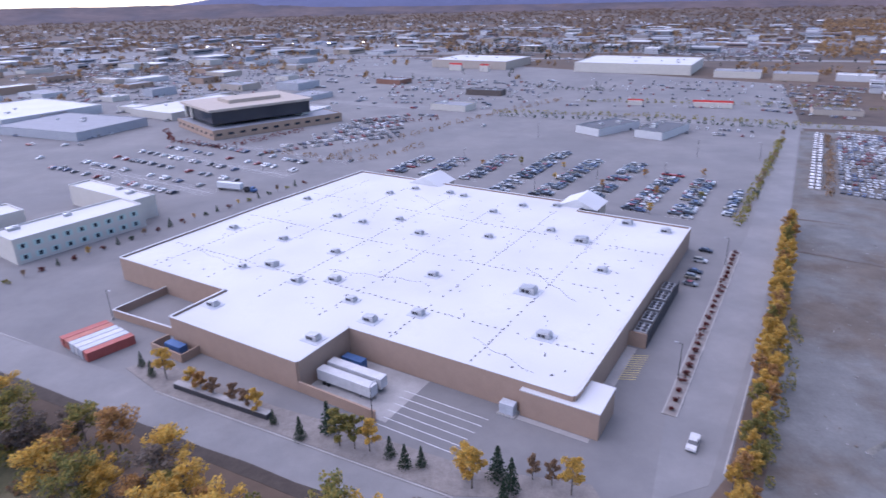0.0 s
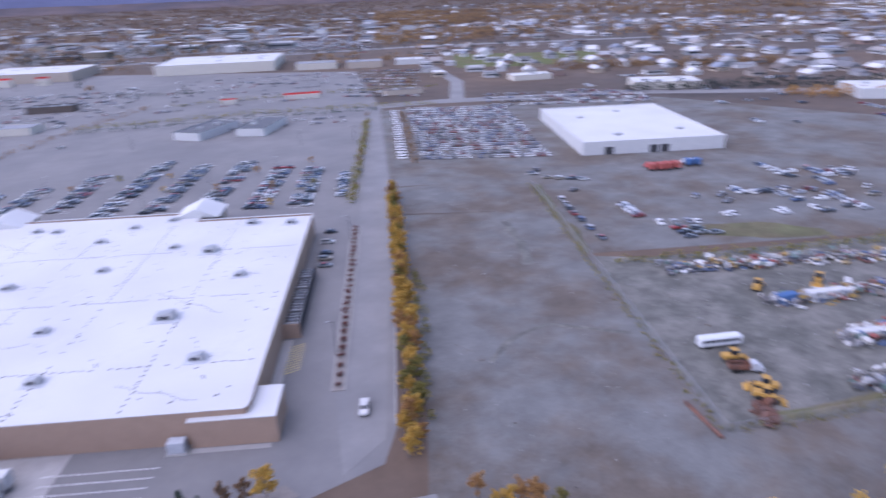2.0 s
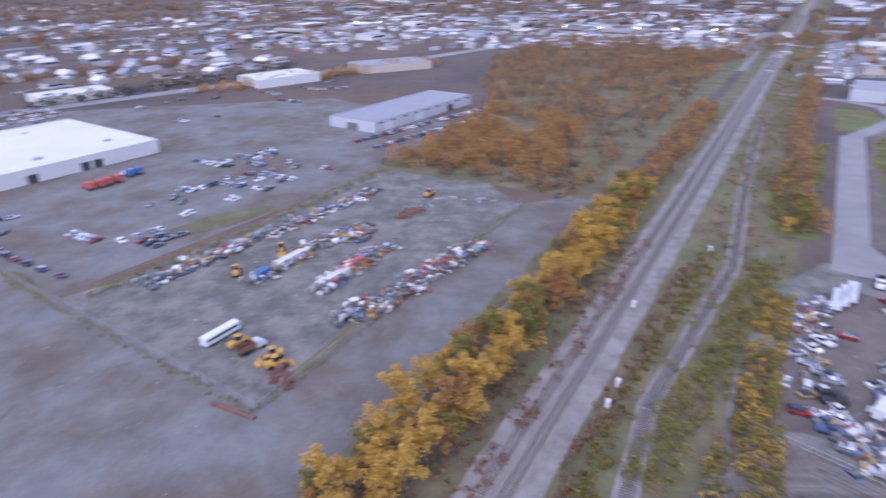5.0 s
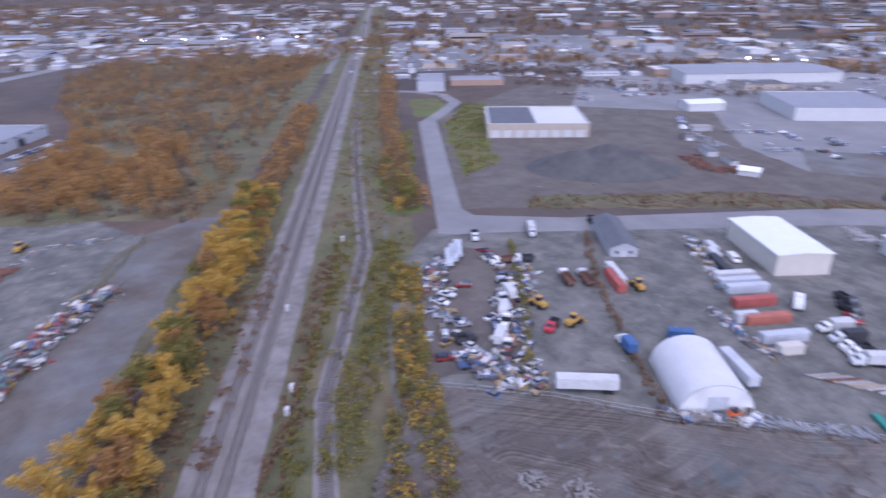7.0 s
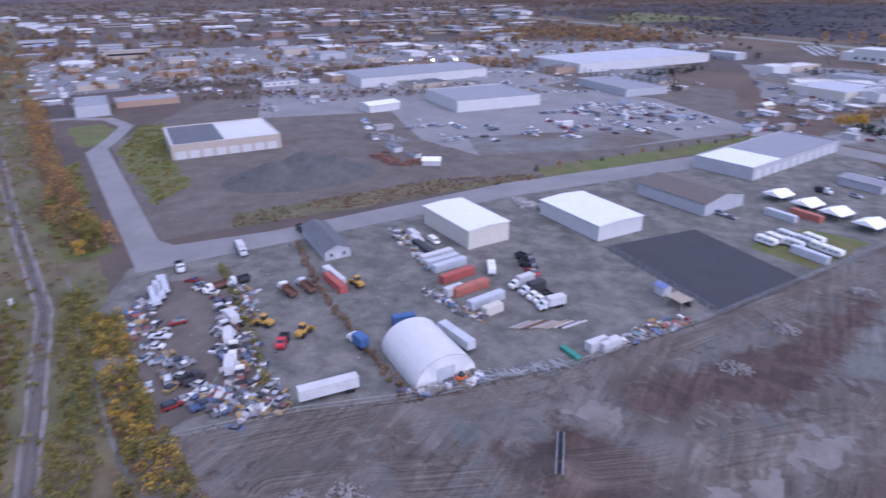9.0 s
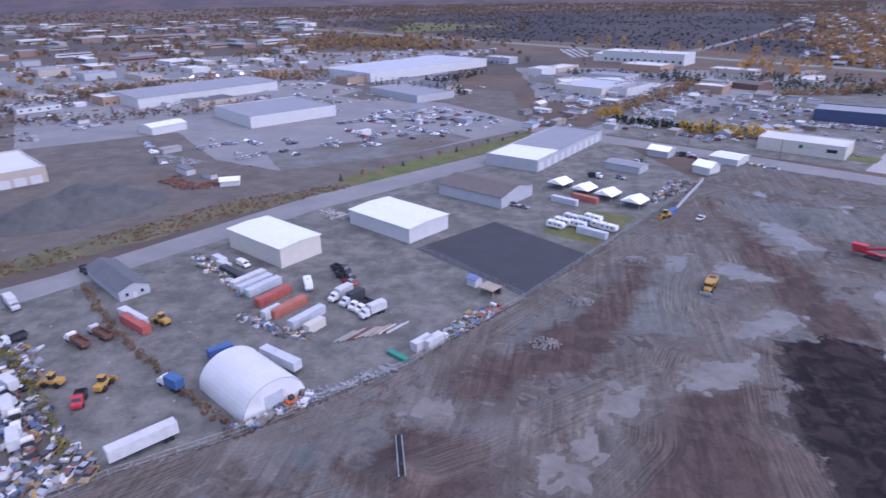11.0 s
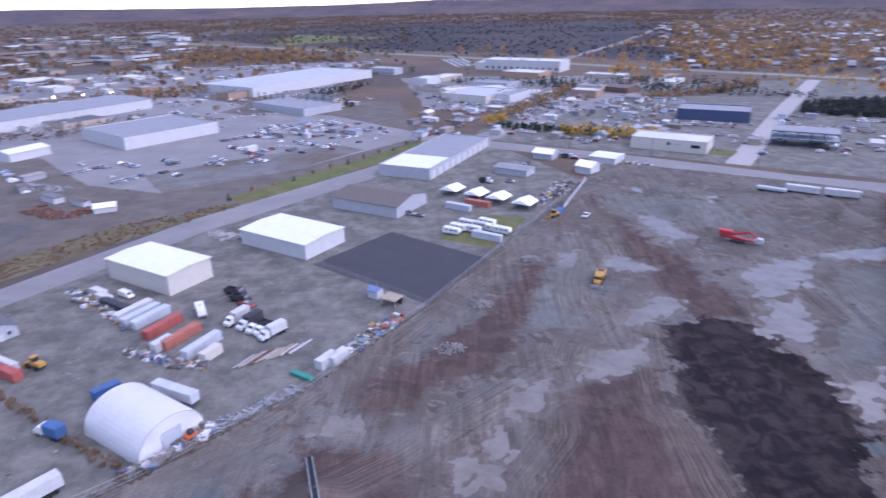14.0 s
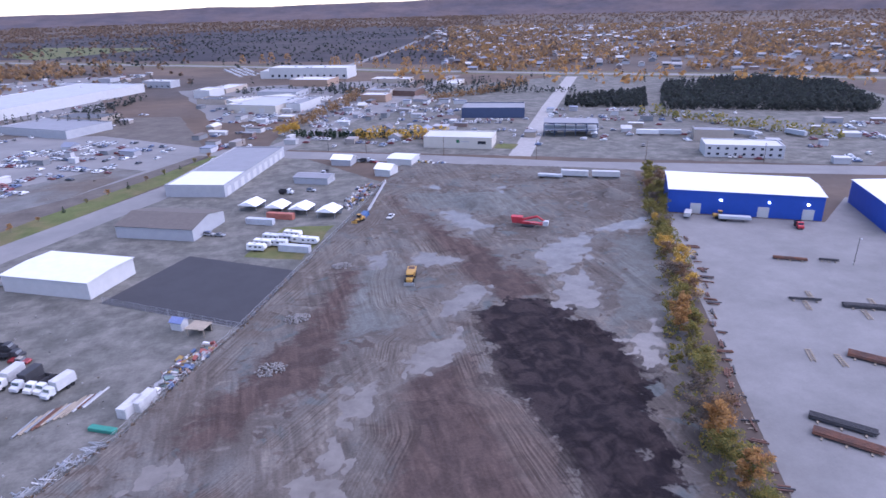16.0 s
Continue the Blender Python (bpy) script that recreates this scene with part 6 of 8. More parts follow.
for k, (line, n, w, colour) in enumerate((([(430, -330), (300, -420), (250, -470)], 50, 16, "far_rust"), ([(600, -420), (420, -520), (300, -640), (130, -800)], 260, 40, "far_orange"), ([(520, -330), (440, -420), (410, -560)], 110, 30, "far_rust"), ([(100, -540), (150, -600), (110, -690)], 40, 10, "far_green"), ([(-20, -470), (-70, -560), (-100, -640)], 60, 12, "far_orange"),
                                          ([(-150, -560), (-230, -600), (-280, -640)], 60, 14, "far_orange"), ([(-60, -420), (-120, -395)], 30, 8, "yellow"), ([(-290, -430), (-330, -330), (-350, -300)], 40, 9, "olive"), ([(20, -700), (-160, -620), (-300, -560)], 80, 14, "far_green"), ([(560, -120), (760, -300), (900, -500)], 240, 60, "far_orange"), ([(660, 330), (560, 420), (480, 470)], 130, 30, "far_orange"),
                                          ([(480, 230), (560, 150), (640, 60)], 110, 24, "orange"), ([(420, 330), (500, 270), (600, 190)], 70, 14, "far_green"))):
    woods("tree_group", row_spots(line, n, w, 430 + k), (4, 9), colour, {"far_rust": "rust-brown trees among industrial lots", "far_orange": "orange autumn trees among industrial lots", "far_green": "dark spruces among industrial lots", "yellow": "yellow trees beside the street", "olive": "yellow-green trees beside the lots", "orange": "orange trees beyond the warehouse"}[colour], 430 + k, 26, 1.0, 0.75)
building("freight_terminal", (-19, -835), (-110, -788), 36, 13, WHITE, ROOF_W, "tall white freight terminal beside the highway", "terminal", windows=((0, 12, 2.0, 3, 3),), units=4)
building("pale_depot", (24, -573), (-14, -548), 52, 7, CREAM, ROOF_P, "pale depot with a flat roof", "depot", units=2, doors=((0, 0.7, 5, 4.5, WHITE), (0, 0.3, 5, 4.5, WHITE)))
car_field("far_cars", rows_between((21, -651), (-67, -610), (15, -668), (-76, -626), 3), "white trucks parked in long rows behind the depot", LIGHTP, 34, 0.9)
car_field("far_cars", rows_between((14, -1000), (-10, -880), (40, -990), (15, -870), 4), "white trucks beside the freight terminal", LIGHTP, 35, 0.5)


def mixed_rows(poly, n, seed):
    """Short rows of vehicles standing about a lot."""
    rr = random.Random(seed)
    out = []
    for x, y in scatter(poly, n, rr, 0.0, 0.03):
        a = radians(rr.choice([-30, 60]) + rr.uniform(-4, 4))
        l = rr.choice([3, 3, 6, 9, 14, 22])
        out.append(((x, y), (x + l * math.cos(a), y + l * math.sin(a))))
    return out


for k, (poly, n, pt, lab) in enumerate((([(255, -375), (196, -305), (160, -300), (40, -420), (110, -495), (160, -510)], 150, PAINTL, "work trucks and vans standing about a service lot"), ([(330, -310), (470, -440), (540, -560), (300, -600)], 130, PAINTL, "trucks standing about freight lots"),
                                        (sector(176, 198, 400, 600), 160, PAINTL, "vehicles standing about industrial yards"), (sector(198, 232, 380, 540), 90, PAINTL, "vehicles standing about gravel lots"), (sector(112, 172, 560, 1000), 320, PAINTL, "distant vehicles on industrial lots"),
                                        (sector(-40, 4, 330, 620), 70, PAINTI, "cars standing about the mall lots"), (sector(-40, 30, 620, 1050), 320, PAINTI, "distant cars on the retail lots"), ([(215, 190), (290, 130), (330, 120), (400, 60), (330, 60), (280, 75), (240, 100)], 26, PAINTL, "vehicles standing about the auction yard"), ([(160, 140), (195, 200), (235, 205), (300, 150), (330, 90), (272, 62), (235, 95), (205, 125)], 46, PAINTL, "vehicles standing about the auction yard"),
                                        (sector(-40, 32, 1080, 1480), 420, PAINTI, "distant cars on town lots"), (sector(46, 76, 420, 640), 50, PAINTI, "distant cars by the crossroads"))):
    car_field("mixed_vehicles", [r for r in mixed_rows(poly, n, 50 + k) if clear([r[0]])], lab, pt, 70 + k, 0.8)
for k, (poly, n, lab) in enumerate((([(255, -375), (196, -305), (60, -440), (160, -510)], 26, "small sheds and containers on a service lot"), ([(330, -310), (470, -440), (540, -560), (300, -600)], 30, "small sheds and containers on freight lots"), (sector(174, 198, 410, 620), 90, "small sheds and containers in industrial yards"),
                                    (sector(197, 232, 390, 540), 26, "small sheds and containers on gravel lots"), (sector(112, 172, 560, 1000), 200, "distant small sheds and containers"), ([(240, -290), (190, -270), (170, -260), (235, -320)], 12, "small sheds and containers on a dirt lot"))):
    town("small_sheds", spaced(clear(scatter(poly, n, random.Random(90 + k), 0.0, 0.03)), 14), (3, 13), (2.3, 3.3), lab, 95 + k, 0.2)

# trailers, containers and machines
p = STORE @ Vector((51, 15.4, 0))
put("semi_white", trailer_build(16.1, 2.8, WHITEC), pose(p.x, p.y, 0.03, 0, 0, -31.3), "long white box semi-trailer at the loading dock")
p = STORE @ Vector((51, 11.6, 0))
put("semi_white", None, pose(p.x, p.y, 0.03, 0, 0, -31.3), "second white box semi-trailer at the loading dock")
p = STORE @ Vector((56, 6.5, 0))
put("cont_blue", container_build(6.1, BLUEC), pose(p.x, p.y, 0.03, 0, 0, -31.3), "short dark blue container at the loading dock")
for i, (pt, kind) in enumerate(((REDC, "cont_red"), (GREYC, "cont_grey"), (WHITEC, "cont_white"), (GREYC, "cont_grey"), (ORANGEC, "cont_orange"), (REDC, "cont_red"))):
    put(kind, container_build(12.2, pt), pose(-89.9 - 2.1 * i, 142.4 + 1.55 * i, 0.03, 0, 0, 48.5), {"cont_red": "faded red", "cont_grey": "pale grey", "cont_white": "dirty white", "cont_orange": "faded orange-red"}[kind] + " shipping container behind the store", "containers behind the store")
put("rig", trailer_build(14, 2.8, LIGHTP), pose(-106, 293, 0.03, 0, 0, -20), "white semi-trailer parked on the mall lot")
put("rig_cab", truck_build("flat", BLUEC, DARKM, "truck_tractor", "blue truck tractor", 6.5), pose(-95, 289, 0.03, 0, 0, -20), "blue truck tractor parked on the mall lot")


# ---- store details ----
STORE_OB = next(o for o in scene.objects if o.name == "big_box_store")


def local(name, bm, mats, label="", parent=STORE_OB):
    return part(name, bm, mats, parent, label)


rs = random.Random(8)
for x, y, s in ((147, -75.7, 1), (146.5, -35.8, 1.1), (121.4, -36.1, 1.1), (120.6, -64, 1.1), (107.8, -63.5, 1), (97.3, -72.6, 1), (82.3, -63.4, 1.1), (97.2, -35.5, 1.1), (92.4, -12.3, 1.2), (107.9, -17.4, 1.5), (82.9, -18.5, 1.3), (69.9, -10.2, 1.1),
                (49.2, -12.6, 1.2), (58.3, -3.6, 1.3), (58.8, -35.4, 1.1), (29.2, -38.8, 1.7), (15.6, -17.8, 1.3), (59, -72, 1), (15.6, -62.7, 1.1), (29.4, -83, 1.6), (42.4, -87.9, 1), (20.8, -107.5, 1.3), (6.8, -105.6, 1.2), (69.9, -96.9, 1), (101.9, 10.6, 1.2), (64.7, 10.9, 1.3),
                (90.4, -109.6, 1), (98, -111.1, 1), (63, -109.2, 1), (51.2, -115.4, 1), (115.2, -11.9, 0.9), (120.6, -98.6, 1), (114.6, -109.3, 1)):
    bm = bmesh.new()
    box(bm, x, y, 7.552, 4.2 * s, 3.4 * s, 0.12, 0)
    part("unit_pad", bm, GREYC, STORE_OB)
    bm = bmesh.new()
    box(bm, x, y, 7.673, 2.7 * s, 1.7 * s, 0.95 * s, 0, 0.06)
    box(bm, x - 0.5 * s, y, 7.674 + 0.95 * s, 1.2 * s, 1.5 * s, 0.35, 0, 0.04)
    u = local("roof_unit", bm, METAL)
    bm = bmesh.new()
    for k in (-0.3, 0.3):
        box(bm, x + k * 1.3 * s + 0.35, y + 0.86 * s, 7.9, 0.65 * s, 0.05, 0.55 * s)
    part("vent", bm, DARKM, u)
bm = bmesh.new()
for x in (26, 49, 72, 95, 119, 142):
    k = -111.0
    while k < 2:
        if rs.random() < 0.8:
            box(bm, x + rs.uniform(-0.2, 0.2), k, 7.552, 0.35, 0.7, 0.07)
        k += 2.1
for y in (-84, -50, -16):
    k = 3.0
    while k < 154:
        if rs.random() < 0.8:
            box(bm, k, y + rs.uniform(-0.2, 0.2), 7.552, 0.7, 0.35, 0.07)
        k += 2.1
for _ in range(240):
    x, y = rs.uniform(3, 150), rs.uniform(-108, 0)
    box(bm, x, y, 7.552, rs.uniform(0.2, 0.9), rs.uniform(0.15, 0.5), 0.05, rs.uniform(0, 90))
for x0, y0, an, n in ((12, -2, 20, 16), (16, -40, 35, 20), (60, -30, -12, 24), (88, -90, 30, 20), (120, -12, 8, 18)):
    for i in range(n):
        box(bm, x0 + i * 1.3 * math.cos(radians(an)), y0 - i * 1.3 * math.sin(radians(an)) + math.sin(i * 0.8) * 0.5, 7.552, 0.8, 0.14, 0.04, -an)
tagged(local("seam_weights", bm, DARKM, "dark seam weights and patches"), kind="stuff")
for x in (12, 38, 66, 90, 128):
    bm = bmesh.new()
    rod(bm, (x, -6 - x * 0.3, 7.55), (x, -6 - x * 0.3, 8.5), 0.12)
    local("vent_pipe", bm, DARKM)
# darker base course and doors on the walls
for x0, x1, y in ((12.0, 60.4, 2.45), (60.6, 105.9, 21.25), (106.1, 156.9, 2.65)):
    bm = bmesh.new()
    box(bm, (x0 + x1) / 2, y, 0, x1 - x0, 0.06, 0.5)
    local("base_course", bm, CONCRETE)
for x, y in ((72, 21.25), (98, 21.25), (66.5, 21.25), (22.5, 2.45)):
    bm = bmesh.new()
    box(bm, x, y, 0.03, 1.1, 0.14, 2.1)
    local("door", bm, WHITE, "pale steel door")
for x in (42, 47, 52, 57):
    bm = bmesh.new()
    box(bm, x, 2.45, 1.2, 2.7, 0.14, 3.0)
    local("dock_door", bm, GREYW, "grey roller dock door")
for x in (66, 84, 101, 20, 33):
    bm = bmesh.new()
    box(bm, x, 21.3 if x > 60 else 2.5, 5.0, 0.5, 0.3, 0.25)
    local("wall_lamp", bm, METAL)


def wall_run(name, pts, h, t, mat, label, m=STORE, cap=None):
    e = thing(name, label, "wall", m)
    for (ax, ay), (bx, by) in zip(pts, pts[1:]):
        d = Vector((bx - ax, by - ay))
        an = math.degrees(math.atan2(d.y, d.x))
        part("panel", box(bmesh.new(), (ax + bx) / 2, (ay + by) / 2, 0, d.length, t, h, an), mat, e)
        if cap:
            part("cap", box(bmesh.new(), (ax + bx) / 2, (ay + by) / 2, h + 0.003, d.length + 0.1, t + 0.1, 0.12, an), cap, e)
    return e


wall_run("dock_wall", [(60.4, 21.4), (38, 21.6)], 2.7, 0.4, TAN, "low tan block wall screening the loading dock", cap=TAN)
wall_run("yard_wall", [(106.3, 19), (134.6, 20.7), (134.6, 3)], 2.5, 0.35, TAN, "low tan block wall round a service court", cap=ROOF_W)
wall_run("compactor_wall", [(107.6, 21.6), (107.8, 27), (95.5, 27), (95.5, 21.6)], 2.4, 0.35, TAN, "low tan block enclosure for waste compactors")
put("bin_blue", container_build(6.1, BLUEC), STORE @ pose(101.5, 24.2, 0.03), "blue waste bin in the compactor enclosure")
wall_run("screen_fence", [(87.5, 34.8), (59, 32.4)], 1.5, 1.6, DARKM, "long dark brown timber screen with a pale top", cap=CONCRETE)
# cooling plant beside the store
e = thing("plant_screen", "black mesh screen round rooftop-size cooling units", "screen", STORE)
part("end_wall", box(bmesh.new(), -2.4, -37, 0, 4.6, 0.35, 4.2), TAN, e)
for i in range(19):
    part("screen_panel", box(bmesh.new(), -4.7, -38.2 - i * 2, 0.2, 0.12, 1.9, 4.0), DARKM, e)
for i in range(5):
    c = thing("cooling_unit", "grey cooling unit with round fans", "cooling unit", STORE @ pose(-2.3, -42 - i * 7.2, 0), "cooling units beside the store")
    part("casing", box(bmesh.new(), 0, 0, 0, 3.4, 5.6, 3.4, 0, 0.06), METAL, c)
    for sx in (-0.8, 0.8):
        for sy in (-1.7, 0, 1.7):
            part("fan", rod(bmesh.new(), (sx, sy, 3.4), (sx, sy, 3.6), 0.62, None, 12), DARKM, c)
c = thing("generator", "grey backup generator on a pad beside the store", "generator", STORE @ pose(14.5, 4.6, 0))
part("casing", box(bmesh.new(), 0, 0, 0.3, 3.4, 2.2, 2.6, 0, 0.08), GREYC, c)
part("pad", box(bmesh.new(), 0, 0, 0, 4.2, 3.0, 0.298), CONCRETE, c)


def paint(name, m, boxes, mat, label, z=0.062):
    e = thing(name, label, "marking", m, kind="structure")
    for x, y, sx, sy, an in boxes:
        part("stripe", box(bmesh.new(), x, y, z - 0.03, sx, sy, 0.034, an), mat, e)


paint("bay_marking", STORE, [(28, 9 + i * 2.6, 22 - i * 0.6, 0.16, 0) for i in range(6)], PAINTW, "faded white bay lines behind the store")
paint("hatch_marking", STORE, [(-4.4, -21 - i * 1.1, 4.2, 0.22, 25) for i in range(12)], PAINTY, "faded yellow hatched bay beside the store")
ground_patch("dock_apron", [tuple((STORE @ Vector((x, y, 0)))[:2]) for x, y in ((60, 3), (60, 20.8), (36, 20.8), (36, 3))], 0.055, CONCRETE, "pale concrete loading apron", "pavement")
ground_patch("wall_apron", [tuple((STORE @ Vector((x, y, 0)))[:2]) for x, y in ((-0.2, -12), (-2.8, -12), (-2.8, -36), (-0.2, -36))], 0.055, CONCRETE, "pale concrete walk beside the store", "pavement")
ground_patch("corner_apron", [tuple((STORE @ Vector((x, y, 0)))[:2]) for x, y in ((12, 4.2), (12, 5.6), (-4, 5.6), (-4, 4.2))], 0.055, CONCRETE, "pale concrete strip by the store corner", "pavement")
ROCKBED = material("planting_bed_gravel", (0.2, 0.18, 0.165), 0.95, 0.3, 0.5, 4.0, 0.6)
ground_patch("planting_bed", [(-82, 134), (-76, 138), (-40, 117), (-20, 108), (4, 96), (26, 91), (27, 87), (0, 88.8), (-36, 107), (-70, 124)], 0.14, ROCKBED, "gravel planting bed with a kerb behind the store", "planting bed")
ground_patch("dark_verge", strip([(-330, 236), (-112, 131), (-20, 86.6), (20, 67)], 1.6), 0.06, material("dark_soil", (0.06, 0.048, 0.04), 0.95, 0.3, 0.4, 3.0, 0.4), "dark bare soil beside the road", "verge", 0.3)
ground_patch("traffic_island", strip([(47.3, 111.2), (101.4, 202)], 1.3), 0.2, ROCKBED, "raised gravel traffic island with pale kerb", "kerb")
for a, b in (((46.0, 111.9), (100.1, 202.7)), ((48.6, 110.5), (102.7, 201.3)), ((-70, 123.6), (0, 88.2)), ((-114, 146.8), (-330, 256)), ((51.5, 93), (136.5, 231))):
    ground_patch("kerb", strip([a, b], 0.16), 0.24, CONCRETE, "pale concrete kerb", "kerb")
# front gables and facade
for x in (115, 43.5):
    e = thing("entrance_gable", "white gabled entrance porch of the store", "porch", STORE)
    part("porch_wall", box(bmesh.new(), x, -126.5, 0, 15, 8.6, 7.5), BEIGE, e)
    bm = bmesh.new()
    v = [bm.verts.new((x + a, y, z)) for y in (-131.4, -117) for a, z in ((-8.2, 7.51), (8.2, 7.51), (0, 11.0))]
    for f in ((0, 1, 2), (3, 5, 4), (0, 2, 5, 3), (1, 4, 5, 2), (0, 3, 4, 1)):
        bm.faces.new([v[i] for i in f])
    bmesh.ops.recalc_face_normals(bm, faces=bm.faces)
    part("porch_roof", bm, ROOF_W, e)

for p0, p1 in (((24, 281), (69.7, 357.8)), ((41, 271), (83, 336)), ((61, 262), (105, 328)), ((79, 250), (115, 304)), ((95, 240), (126, 292)), ((-27, 321), (-9.6, 351)), ((-10, 312), (10, 347)), ((11, 303), (36, 352))):
    m, l = frame_at(p0, p1)
    paint("stall_marking", m, [(l / 2, 0, l, 0.16, 0)] + [(i * 2.75 - 1.4, 0, 0.13, 10.4, 0) for i in range(int(l / 2.75) + 2)], PAINTW, "worn white stall lines on the store lot", 0.034)
for y0, y1, x in ((342, 300, -200), (372, 318, -170), (398, 340, -140)):
    paint("lane_marking", pose(x, y0, 0, 0, 0, -32), [(50, 0, 104, 0.18, 0)] + [(i * 2.75, 0, 0.13, 10.4, 0) for i in range(38)], PAINTW, "worn white stall lines on the mall lot", 0.034)
# office tower on its podium, hotel wings
m, L = frame_at((-200, 466.2), (-155, 411.8))
e = thing("glass_office", "dark glass office block with a beige roof slab", "office", m)
part("glazing", box(bmesh.new(), 31, 42, 8.2, 56, 74, 8.6), DARKGLASS, e)
part("roof_slab", box(bmesh.new(), 31, 42, 16.803, 60, 78, 1.6), BEIGE, e)
part("penthouse", box(bmesh.new(), 30, 45, 18.406, 22, 40, 2.4), BEIGE, e)
for x in (8, 20):
    part("pilaster", box(bmesh.new(), x, 4.6, 8.1, 2.6, 1.0, 8.7), CREAM, e)
building("annex", (-108, 470), (-92, 505), 26, 7, WHITE, ROOF_W, "white shop annex with coloured signs", "shop")
e = next(o for o in scene.objects if o.name.startswith("hotel"))
for i in range(9):
    for z in (1.2, 5.4):
        p_ = opening("panel", e, pose(0, 0, 0), 3 + i * 5.2, z, 3.4, 2.2, TEAL, d=0.05)
        opening("window", e, pose(0, 0, 0), 3 + i * 5.2, z + 0.3, 1.3, 1.5, DARKGLASS, d=0.08)
building("hotel_wing", (-131, 247.5), (-125.6, 256), 50, 9.5, CREAM, ROOF_W, "cream rear wing of the hotel", "hotel", units=2)
building("hotel_wing", (-182, 222.5), (-171, 238), 16, 9.5, CREAM, ROOF_W, "cream middle wing of the hotel", "hotel")
for p0, p1, D, h, w, r, lab in (((-330, 452), (-250, 418), 60, 6, GREYW, ROOF_G, "low grey mall wing with a flat roof"), ((-420, 520), (-335, 470), 80, 7, WHITE, ROOF_W, "low white mall wing with a flat roof"), ((-262, 520), (-215, 490), 90, 6, CREAM, ROOF_W, "long low cream mall wing"),
                                ((-12, 520), (16, 503), 18, 5, CREAM, ROOF_G, "low cream bank building"), ((-75, 700), (-48, 682), 22, 5, material("restaurant_brown", (0.2, 0.1, 0.07)), ROOF_G, "brown restaurant with lit signs"), ((20, 600), (52, 585), 14, 5, material("restaurant_dark", (0.1, 0.08, 0.07)), ROOF_D, "dark low restaurant with a row of lamps"),
                                ((290, 690), (330, 668), 26, 7, CREAM, ROOF_G, "tan shop beside the wide store"), ((336, 655), (372, 636), 26, 7, BEIGE, ROOF_G, "tan shop beside the wide store"), ((392, 640), (420, 622), 22, 6, WHITE, ROOF_W, "white restaurant with a red sign"),
                                ((270, 460), (300, 448), 14, 4, BEIGE, ROOF_B, "low tan shop beside the road"), ((430, 330), (470, 296), 30, 6, CREAM, ROOF_W, "low cream hall beside the crossroads"), ((396, 440), (430, 425), 18, 5, CREAM, ROOF_W, "low cream restaurant beside the field"),
                                ((500, 190), (540, 150), 40, 7, WHITE, ROOF_W, "white warehouse beyond the road"), ((575, 120), (610, 60), 40, 7, BEIGE, ROOF_G, "tan warehouse beyond the road")):
    building("shop_building", p0, p1, D, h, w, r, lab, "building", units=3)
SIGNR = material("red_sign", (0.5, 0.03, 0.03), 0.5, 0.1, 0.3, 2.0, 0.0)
for x, y, an, w, h, z in ((15, 817, -30, 18, 3, 6), (50, 797, -30, 12, 3, 6), (213, 501, -22, 30, 2.5, 3.0), (158, 523, -22, 12, 2.0, 2.5)):
    e = thing("sign_band", "red sign band on a shop front", "sign", pose(x, y, 0, 0, 0, an))
    part("panel", box(bmesh.new(), 0, -0.4, z, w, 0.5, h, 0, 0.05), SIGNR, e)
    part("support", box(bmesh.new(), 0, 0, 0, w * 0.96, 5, z + 1), CREAM, e)

# ---- railway ----
RAILM = material("rail_steel", (0.26, 0.23, 0.21), 0.45, 0.2, 0.8, 4.0, 0.0, metal=0.7)
TIE = material("tie_timber", (0.13, 0.118, 0.108), 0.9, 0.3, 0.8, 4.0, 0.2)
DARKBED = material("oily_ballast", (0.19, 0.172, 0.155), 0.95, 0.3, 0.3, 5.0, 0.6)


def track_line(name, pts, label, dark=True, gauge=0.75):
    if dark:
        ground_patch("ballast", strip(pts, 1.9), 0.2, DARKBED, "dark oily ballast under the rails", "railway", 0.25, 4)
    e = thing(name, label, "railway track", kind="structure")
    for s in (-1, 1):
        bm = bmesh.new()
        off = [Vector(p) for p in pts]
        line = []
        for i, p in enumerate(off):
            d = (off[min(i + 1, len(off) - 1)] - off[max(0, i - 1)]).normalized()
            line.append(tuple(p + Vector((-d.y, d.x)) * s * gauge))
        prism(bm, strip(line, 0.06), 0.3, 0.46)
        part("rail", bm, RAILM, e)
    bm = bmesh.new()
    V, F = [], []
    for (ax, ay), (bx, by) in zip(pts, pts[1:]):
        d = Vector((bx - ax, by - ay))
        n = int(min(d.length, 420) / 0.62)
        u = d.normalized()
        k = Vector((-u.y, u.x))
        for i in range(n):
            c = Vector((ax, ay)) + u * (i * 0.62)
            b = len(V)
            for z in (0.16, 0.31):
                for a, q in ((-1, -1), (1, -1), (1, 1), (-1, 1)):
                    w = c + u * a * 0.12 + k * q * 1.3
                    V.append((w.x, w.y, z))
            F += [(b + 4, b + 5, b + 6, b + 7), (b, b + 1, b + 5, b + 4), (b + 1, b + 2, b + 6, b + 5), (b + 2, b + 3, b + 7, b + 6), (b + 3, b, b + 4, b + 7)]
    bm.free()
    me = bpy.data.meshes.new("ties")
    me.from_pydata(V, [], F)
    me.materials.append(TIE)
    o = new("ties", me)
    o.parent = e
    tagged(o, "dark timber ties", kind="stuff")


def shifted(pts, k):
    out = []
    for i, p in enumerate(pts):
        a, c = Vector(pts[max(0, i - 1)]), Vector(pts[min(len(pts) - 1, i + 1)])
        d = (c - a).normalized()
        out.append(tuple(Vector(p) + Vector((-d.y, d.x)) * k))
    return out


